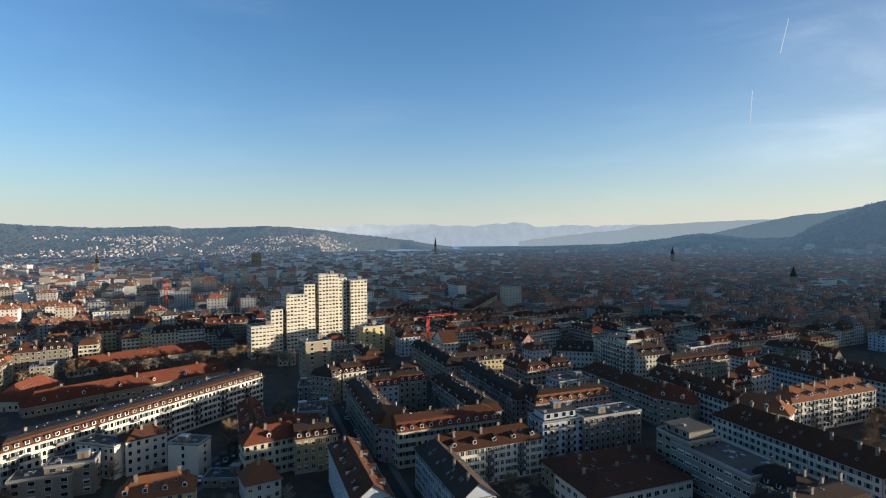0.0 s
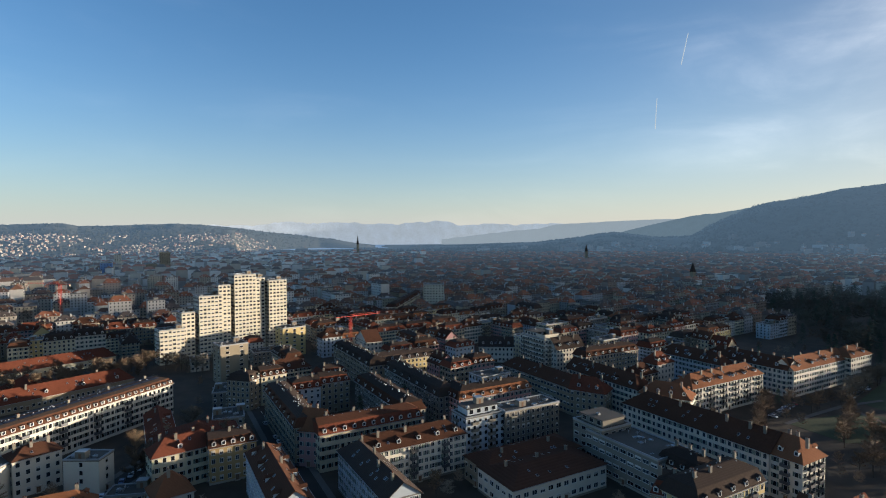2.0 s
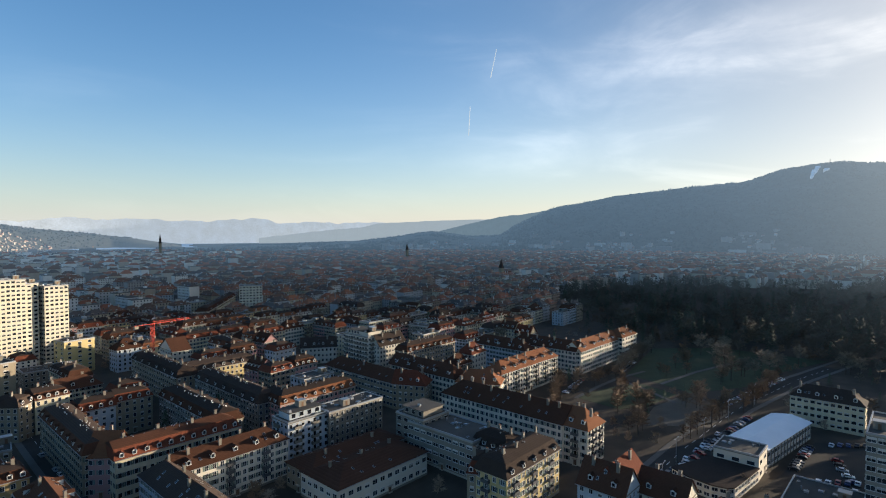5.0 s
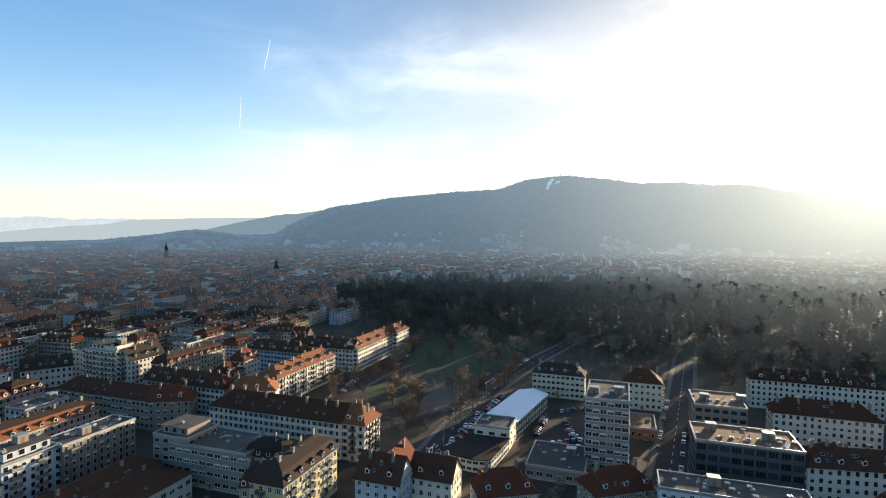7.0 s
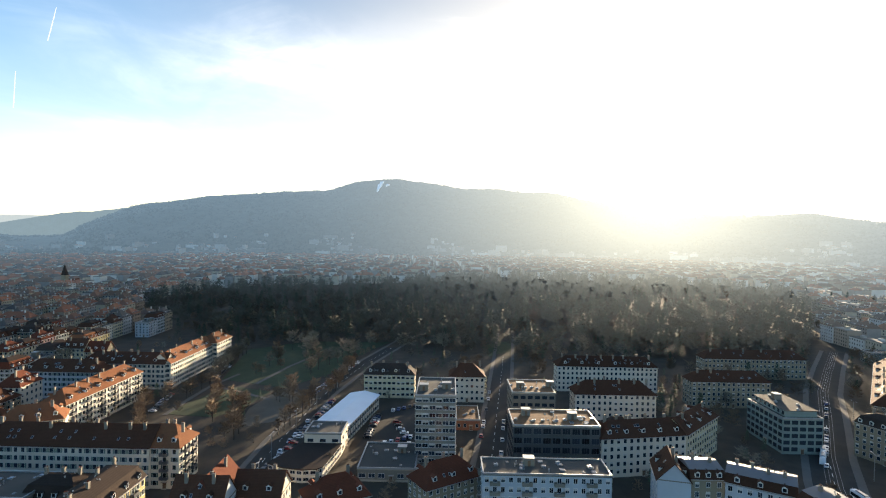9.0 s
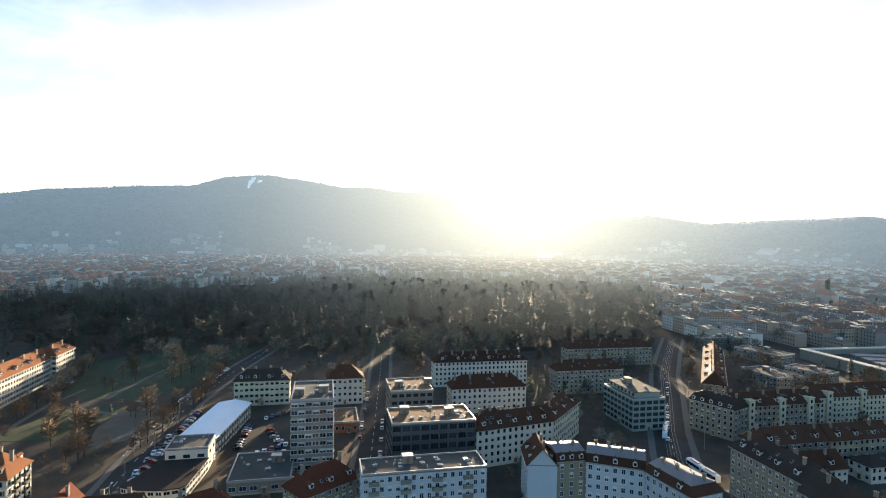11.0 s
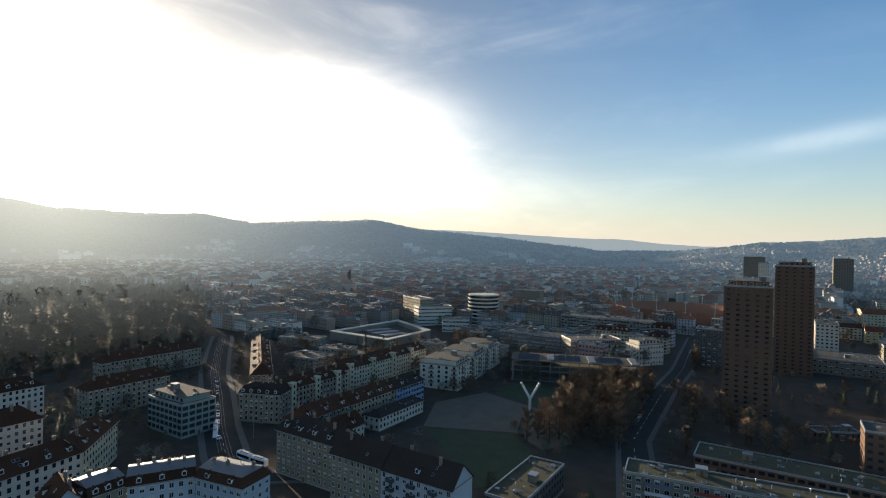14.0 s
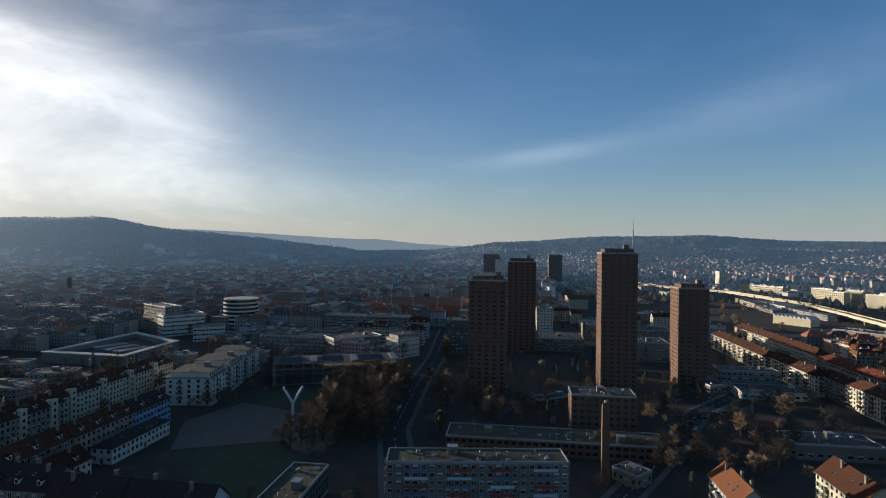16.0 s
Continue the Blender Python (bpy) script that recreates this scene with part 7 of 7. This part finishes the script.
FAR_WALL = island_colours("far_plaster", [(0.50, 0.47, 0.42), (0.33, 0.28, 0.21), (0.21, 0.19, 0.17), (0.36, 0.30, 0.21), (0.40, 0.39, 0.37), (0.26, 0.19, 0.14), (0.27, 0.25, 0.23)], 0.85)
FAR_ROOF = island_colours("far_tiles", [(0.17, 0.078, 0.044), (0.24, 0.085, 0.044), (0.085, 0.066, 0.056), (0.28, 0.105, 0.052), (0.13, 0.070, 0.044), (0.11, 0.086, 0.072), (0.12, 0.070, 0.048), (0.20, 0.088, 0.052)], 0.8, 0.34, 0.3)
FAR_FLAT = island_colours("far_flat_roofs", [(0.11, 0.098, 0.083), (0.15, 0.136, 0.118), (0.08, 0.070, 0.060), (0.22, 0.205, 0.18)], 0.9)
# far town: distance haze painted into walls and roofs as emission
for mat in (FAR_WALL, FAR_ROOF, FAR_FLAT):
    haze_glow(mat)


def footprint(ob):
    """The ground corners of a house's wall."""
    w = next((c for c in ob.children if c.name.startswith("wall")), None)
    if w is None:
        return None
    xs, ys = [v.co.x for v in w.data.vertices], [v.co.y for v in w.data.vertices]
    mm = ob.matrix_basis @ w.matrix_basis
    return [tuple((mm @ Vector(p))[:2]) for p in ((min(xs), min(ys), 0), (max(xs), min(ys), 0), (max(xs), max(ys), 0), (min(xs), max(ys), 0))]


TAKEN = [f for f in (footprint(o) for o in scene.objects if o.type == "EMPTY" and o.parent is None) if f]
CELLS = {}
for f in TAKEN:
    for i in range(9):
        for j in range(9):
            s, t = i / 8, j / 8
            x = (f[0][0] * (1 - s) + f[1][0] * s) * (1 - t) + (f[3][0] * (1 - s) + f[2][0] * s) * t
            y = (f[0][1] * (1 - s) + f[1][1] * s) * (1 - t) + (f[3][1] * (1 - s) + f[2][1] * s) * t
            CELLS.setdefault((int(x // 12), int(y // 12)), []).append((x, y))


def near_taken(x, y, d):
    k = int(d // 12) + 1
    for i in range(int(x // 12) - k, int(x // 12) + k + 1):
        for j in range(int(y // 12) - k, int(y // 12) + k + 1):
            for px, py in CELLS.get((i, j), ()):
                if (px - x) ** 2 + (py - y) ** 2 < d * d:
                    return True
    return False


def near_road(x, y, extra):
    for path, half in ROADS:
        for (ax, ay), (bx, by) in zip(path, path[1:]):
            dx, dy = bx - ax, by - ay
            s = max(0, min(1, ((x - ax) * dx + (y - ay) * dy) / (dx * dx + dy * dy)))
            if math.hypot(x - ax - s * dx, y - ay - s * dy) < half + extra:
                return True
    return False


def free(x, y, D):
    r = math.hypot(x, y)
    if r < 205:
        return False
    if r < 1100 and (near_taken(x, y, 15) or near_road(x, y, 7)):
        return False
    return not any(inside(x, y, p) for p in OPEN)


rng_roof = random.Random(8)


def far_house(b, w, x, y, turn, L, D, h, rh, flat, windows, z=0.0):
    """Adds one house to the joined town; b walls and roofs, w windows."""
    m = pose(x, y, z, 0, 0, turn)
    b.box(-L / 2, L / 2, -D / 2, D / 2, -4.0, h, 0, m)
    P = lambda *p: tuple(m @ Vector(p))
    if flat:
        b.box(-L / 2 - 0.2, L / 2 + 0.2, -D / 2 - 0.2, D / 2 + 0.2, h, h + 0.6, 2, m)
        b.box(-2, 2, -1.5, 1.5, h + 0.6, h + 2.6, 0, m)
    else:
        e = min(L * 0.35, D * 0.4)
        b.solid([P(-L / 2 - 0.4, -D / 2 - 0.4, h), P(L / 2 + 0.4, -D / 2 - 0.4, h), P(L / 2 + 0.4, D / 2 + 0.4, h), P(-L / 2 - 0.4, D / 2 + 0.4, h)],
                [P(-L / 2 + e, -0.2, h + rh), P(L / 2 - e, -0.2, h + rh), P(L / 2 - e, 0.2, h + rh), P(-L / 2 + e, 0.2, h + rh)], 1)
        if z > 0 or not windows and rng_roof.random() < 0.7:
            return
        b.box(L * 0.2 - 0.5, L * 0.2 + 0.5, -D * 0.15 - 0.4, -D * 0.15 + 0.4, h + rh * 0.3, h + rh + 1.2, 0, m)
        b.box(-L * 0.25 - 0.5, -L * 0.25 + 0.5, D * 0.12 - 0.4, D * 0.12 + 0.4, h + rh * 0.3, h + rh + 1.2, 0, m)
        if windows:
            for s in (-1, 1):
                for i in range(3):
                    dx = (i - 1) * L / 3.4
                    b.box(dx - 0.7, dx + 0.7, min(s * D * 0.2, s * D * 0.46), max(s * D * 0.2, s * D * 0.46), h + 0.3, h + 2.0, 0, m)
                    yy = s * (D * 0.46 + 0.03)
                    w.face([P(dx - 0.45 * s, yy, h + 0.6), P(dx + 0.45 * s, yy, h + 0.6), P(dx + 0.45 * s, yy, h + 1.7), P(dx - 0.45 * s, yy, h + 1.7)][::-1])
    if windows:
        n, fl = max(2, int(L / 3)), max(2, int(h / 3.1))
        for s in (-1, 1):
            yy = s * (D / 2 + 0.03)
            for i in range(n):
                cx = (-L / 2 + (i + 0.5) * L / n)
                for f in range(fl):
                    z0 = f * h / fl + 1.1
                    w.face([P(cx - 0.55 * s, yy, z0), P(cx + 0.55 * s, yy, z0), P(cx + 0.55 * s, yy, z0 + 1.5), P(cx - 0.55 * s, yy, z0 + 1.5)][::-1])


def blocks(rng, u0, u1, v0, v1, turn, pu, pv):
    """House places round each block of the grid: x, y, turn, length."""
    c, s = math.cos(radians(turn)), math.sin(radians(turn))
    shift = [0.0, 0.42, 0.13, 0.66, 0.27, 0.81, 0.52]
    for i in range(int(u0 // pu), int(u1 // pu)):
        for j in range(int(v0 // pv), int(v1 // pv)):
            bu, bv = pu - 15, pv - 15
            for side in range(4):
                ln, off = (bu, bv / 2 - 6) if side % 2 == 0 else (bv - 25, bu / 2 - 6)
                if ln < 10 or rng.random() < 0.10:
                    continue
                k = max(1, round(ln / rng.uniform(15, 24)))
                for q in range(k):
                    along, across = (-ln / 2 + (q + 0.5) * ln / k), off * (1 if side < 2 else -1)
                    du, dv = (along, across) if side % 2 == 0 else (across, along)
                    u, v = (i + 0.5 + shift[j % 7]) * pu + du, (j + 0.5) * pv + dv
                    x, y = u * c - v * s, u * s + v * c
                    x, y = x + 34 * math.sin(y / 260 + 1), y + 34 * math.sin(x / 300)
                    yield x, y, turn - 6 * math.cos(y / 260 + 1) + (0 if side % 2 == 0 else 90), ln / k


rng = random.Random(77)
MID = []
b, w, hazy, bright = Mesh(), Mesh(), Mesh(), Mesh()
trees_at = []
for x, y, turn, ln in blocks(rng, -2500, 2500, -2500, 2500, 21, 96, 68):
    r = math.hypot(x, y)
    az = math.degrees(math.atan2(x, y)) % 360
    hid = 196 < az < 316
    if r > 2300 or (hid and rng.random() < 0.5):
        continue
    west = 95 < az < 190
    if r > 900 and rng.random() < (0.45 if west else 0.12):
        if rng.random() < 0.5:
            trees_at.append((x, y, 0.0))
        continue
    if (152 < az < 186 and 300 < r < 690) or (92 < az < 142 and r < 425) or (95 < az < 124 and r < 545):
        continue
    if 163 < az < 206 and r > 660 and (r < 1850 or rng.random() < 0.5):
        continue
    if not free(x, y, 12):
        continue
    h = rng.choice((13.0, 14.5, 15.5, 16.0, 17.0)) + (rng.uniform(-1, 4) if r > 700 else 0)
    lakeside = az > 314 or az < 8 and rng.random() < 0.5 - az / 16
    if lakeside and r > 640 and rng.random() < 0.35:
        h += rng.uniform(3, 12)
    low_quarter = 92 < az < 142 and r < 620
    if low_quarter:
        h = rng.uniform(8, 12)
    flat = low_quarter or rng.random() < (0.42 if lakeside and r > 640 else 0.36 if west or az > 320 and r > 700 else 0.12)
    if r < 560 and 36 < az < 200 and not (r > 430 and az > 100):
        continue
    if not hid and r < 620:
        MID.append((r, x, y, turn, ln, h, flat))
    else:
        far_house(bright if lakeside and r > 640 and rng.random() < 0.7 else b if r < 900 or hid else hazy, w, x, y, turn, ln, 12, h, rng.uniform(4, 6), flat, r < 1000 and not hid)
    if rng.random() < 0.30 and r > 300:
        trees_at.append((x + 16 * math.cos(radians(turn + 90)), y + 16 * math.sin(radians(turn + 90)), 0.0))
MID.sort()
COLOURS = ("white", "cream", "beige", "grey", "beige", "pale", "yellow", "cream", "pink")
TILES = ("brown", "brown", "red", "red", "brown", "orange", "slate", "brown")
for k, (r, x, y, turn, ln, h, flat) in enumerate(MID):
    if k >= 215:
        far_house(b, w, x, y, turn, ln, 12, h, 5, flat, True)
        continue
    c, s = math.cos(radians(turn)), math.sin(radians(turn))
    if x * s - y * c > 0:           # the front looks towards the middle of the place
        turn, c, s = turn + 180, -c, -s
    wall, tile = rng.choice(("grey", "beige", "concrete") if h < 12 else COLOURS), rng.choice(TILES)
    x0, y0 = x - c * ln / 2 + s * 6, y - s * ln / 2 - c * 6
    kind = "flat" if flat else rng.choice(("mansard", "mansard", "gable"))
    words = {"flat": "flat gravel roof", "mansard": "dormered mansard roof", "gable": "tiled hipped roof"}[kind]
    house("town_house", wall + " town house with " + (words if flat else tile + " " + words), x0, y0, x0 + c * ln, y0 + s * ln, 12, h, 5, roof=kind,
          rh=rng.uniform(4.5, 6), wall=wall, tile=tile, dormers=0 if flat else rng.choice((2, 3, 4)), chimneys=2, hips=(0, 0) if kind == "gable" and ln < 15 else (1, 1),
          single=False, ends=(1, 1), backs=False, win=rng.choice(("plain", "shutter")))

# long low halls along the railway
for i in range(52):
    az, r = rng.uniform(160, 200), rng.uniform(760, 1850)
    x, y = r * math.sin(radians(az)), r * math.cos(radians(az))
    if not near_road(x, y, 14):
        far_house(b, w, x, y, 111 + rng.uniform(-8, 8), rng.uniform(35, 110), rng.uniform(14, 24), rng.uniform(5, 9), 3, rng.random() < 0.8, r < 1100)


def settled(x, y, scale=330.0):
    """Above zero where a slope is built on, below where it is wooded."""
    return noise.noise(Vector((x / scale, y / scale, 7.0))) + 0.5 * noise.noise(Vector((x / 110, y / 110, 2.0)))


# villages on the sunny slopes, and blocks at the foot of the wooded hill
villas, foot = Mesh(), Mesh()
for i in range(9000):
    az = rng.choice((rng.uniform(-46, -6), rng.uniform(150, 198)))
    r = 2250 + 1500 * rng.random() ** 1.3
    x, y = r * math.sin(radians(az)), r * math.cos(radians(az))
    z = hill(x, y)
    if settled(x, y) < -0.22 + z / 300 or z > 105 or (r > 3100 and z < 2 and -13 < az < 4):
        continue
    far_house(villas, w, x, y, rng.uniform(0, 180), rng.uniform(7, 12), rng.uniform(6, 8), rng.uniform(3.5, 6), 2.6, rng.random() < 0.3, False, z + 0.01)
for i in range(2600):
    az, r = rng.uniform(-14, 140), rng.uniform(2250, 3050)
    x, y = r * math.sin(radians(az)), r * math.cos(radians(az))
    z = hill(x, y)
    if z > 105 or settled(x, y) < 0.02 + z / 300:
        continue
    big = rng.random() < 0.22
    far_house(foot, w, x, y, 21 + 90 * rng.randrange(2) + rng.uniform(-8, 8), rng.uniform(28, 75) if big else rng.uniform(10, 20), rng.uniform(10, 14),
              rng.uniform(12, 26) if big else rng.uniform(6, 11), 3, big or rng.random() < 0.4, False, z + 0.01)
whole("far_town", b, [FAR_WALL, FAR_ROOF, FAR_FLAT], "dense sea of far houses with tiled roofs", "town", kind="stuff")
# outer town and suburbs: these materials emit the haze themselves
HAZE_WALL = haze_glow(island_colours("plaster_in_haze", [(0.48, 0.45, 0.40), (0.31, 0.27, 0.21), (0.21, 0.19, 0.17), (0.34, 0.29, 0.21), (0.24, 0.19, 0.14)], 0.85))
HAZE_ROOF = haze_glow(island_colours("tiles_in_haze", [(0.17, 0.080, 0.046), (0.24, 0.088, 0.046), (0.085, 0.068, 0.058), (0.28, 0.105, 0.055), (0.13, 0.072, 0.046)], 0.85))
HAZE_FLAT = haze_glow(island_colours("flat_roofs_in_haze", [(0.11, 0.098, 0.083), (0.15, 0.136, 0.118), (0.08, 0.070, 0.060), (0.22, 0.205, 0.18)], 0.9))
VILLA_WALL = haze_glow(island_colours("villa_plaster_in_haze", [(0.36, 0.31, 0.25), (0.27, 0.22, 0.17), (0.19, 0.16, 0.13), (0.31, 0.27, 0.22)], 0.85))
FAR_PALE = haze_glow(island_colours("pale_plaster", [(0.54, 0.50, 0.44), (0.40, 0.35, 0.28), (0.60, 0.57, 0.52), (0.42, 0.40, 0.37), (0.33, 0.27, 0.20)], 0.85))
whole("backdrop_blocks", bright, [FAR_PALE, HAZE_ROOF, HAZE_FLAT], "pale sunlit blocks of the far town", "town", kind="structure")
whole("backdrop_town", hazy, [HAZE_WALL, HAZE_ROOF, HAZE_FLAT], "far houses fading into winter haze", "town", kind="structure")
FOOT_WALL = haze_glow(island_colours("suburb_plaster_in_haze", [(0.26, 0.26, 0.25), (0.17, 0.16, 0.15), (0.12, 0.115, 0.11), (0.21, 0.20, 0.19)], 0.9))
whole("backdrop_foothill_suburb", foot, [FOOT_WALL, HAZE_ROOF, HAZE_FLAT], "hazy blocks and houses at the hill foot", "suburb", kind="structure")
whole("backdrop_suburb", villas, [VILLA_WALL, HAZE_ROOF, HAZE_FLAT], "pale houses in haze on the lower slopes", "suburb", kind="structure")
whole("far_windows", w, [PANE], "rows of dark windows of far houses", "windows", kind="stuff")


def clumps(name, label, spots, mat, seed):
    """Many small uneven crowns, joined: a wooded slope seen from afar."""
    g = np.random.default_rng(seed)
    spots = np.array(spots)
    n = len(spots)
    ang = np.linspace(0, 2 * np.pi, 5)[:4][None, :] + g.uniform(0, 6.28, (n, 1))
    rad = spots[:, 3:4] * g.uniform(0.6, 1.3, (n, 4))
    low = np.stack([spots[:, 0:1] + rad * np.cos(ang), spots[:, 1:2] + rad * np.sin(ang), spots[:, 2:3] - 2.0 + g.uniform(-3, 3, (n, 4))], 2)
    top = np.stack([spots[:, 0] + g.uniform(-2, 2, n), spots[:, 1] + g.uniform(-2, 2, n), spots[:, 2] + spots[:, 4]], 1)[:, None, :]
    v = np.concatenate([low, top], 1)
    f = (np.array([(k, (k + 1) % 4, 4) for k in range(4)])[None] + (np.arange(n) * 5)[:, None, None]).reshape(-1, 3)
    whole(name, arrays(name, v.reshape(-1, 3), f, [mat]), [], label, "trees", kind="structure")


slope = []
i_try = 0
while len(slope) < 26000:
    i_try += 1
    az = rng.uniform(-46, 198)
    r = rng.uniform(2280, 4160)
    x, y = r * math.sin(radians(az)), r * math.cos(radians(az))
    z = hill(x, y)
    if z < 4 and not (-13 < az < 14 and r < 3300 and i_try % 3):
        continue
    if settled(x, y) > -0.05 + z / 260 and z < 130:
        continue
    if 61.0 < az < 62.3 and 3560 < r < 3800:
        continue
    slope.append((x, y, z, rng.uniform(6, 13), rng.uniform(4, 10)))
for x, y, z in [p for p in trees_at if math.hypot(p[0], p[1]) > 1100]:
    slope.append((x, y, z, rng.uniform(5, 10), rng.uniform(8, 14)))
for i in range(5200):
    az, r = rng.uniform(-46, 198), rng.uniform(1100, 2350)
    x, y = r * math.sin(radians(az)), r * math.cos(radians(az))
    slope.append((x, y, 0.0, rng.uniform(4, 10), rng.uniform(7, 15)))
for i in range(3400):
    az, r = rng.uniform(34, 142), rng.uniform(4110, 4165)
    tall = 1.0 + 0.8 * noise.noise(Vector((az * 0.9, 3.0, 0)))
    x, y = r * math.sin(radians(az)), r * math.cos(radians(az))
    slope.append((x, y, hill(x, y), rng.uniform(3.5, 7), tall * rng.uniform(5, 17)))
for i in range(900):
    az, r = rng.uniform(-7, 16), rng.uniform(2250, 2900)
    slope.append((r * math.sin(radians(az)), r * math.cos(radians(az)), 0.0, rng.uniform(6, 12), rng.uniform(10, 20)))
# slope trees and the clearing also have haze as emission
HAZE_TREE = haze_glow(island_colours("wooded_slope_in_haze", [(0.040, 0.044, 0.034), (0.050, 0.048, 0.036), (0.044, 0.048, 0.035), (0.054, 0.050, 0.038), (0.042, 0.047, 0.036)], 0.95))
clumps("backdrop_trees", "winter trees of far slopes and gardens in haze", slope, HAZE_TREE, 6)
SCAR = haze_glow(material("snowy_clearing", (0.60, 0.60, 0.60), 0.9, 0.2, 0.05, 0.3))
b = Mesh()
for az, r0, r1, wd in ((61.25, 3570, 3690, 0.16), (61.5, 3650, 3780, 0.15), (62.15, 3650, 3690, 0.12)):
    q = [(r * math.sin(radians(a)), r * math.cos(radians(a))) for r, a in ((r0, az - wd), (r0, az + wd * 0.4), (r1, az + wd + 0.2), (r1, az - wd * 0.2))]
    b.solid([(x, y, hill(x, y) - 3) for x, y in q][::-1], [(x, y, hill(x, y) + 12) for x, y in q][::-1])
whole("backdrop_clearing", b, [SCAR], "pale snowy clearing on the wooded hill", "clearing", kind="structure")
spare = [p for p in trees_at if math.hypot(p[0], p[1]) <= 1100]
for i in range(300):
    az, r = rng.uniform(-44, 196), rng.uniform(620, 1100)
    spare.append((r * math.sin(radians(az)), r * math.cos(radians(az)), 0.0))
wood("far_trees", "bare trees scattered among far houses", spare[:1100], ("brown", "grey", "brown", "conifer"), 1.1, share=0.35)
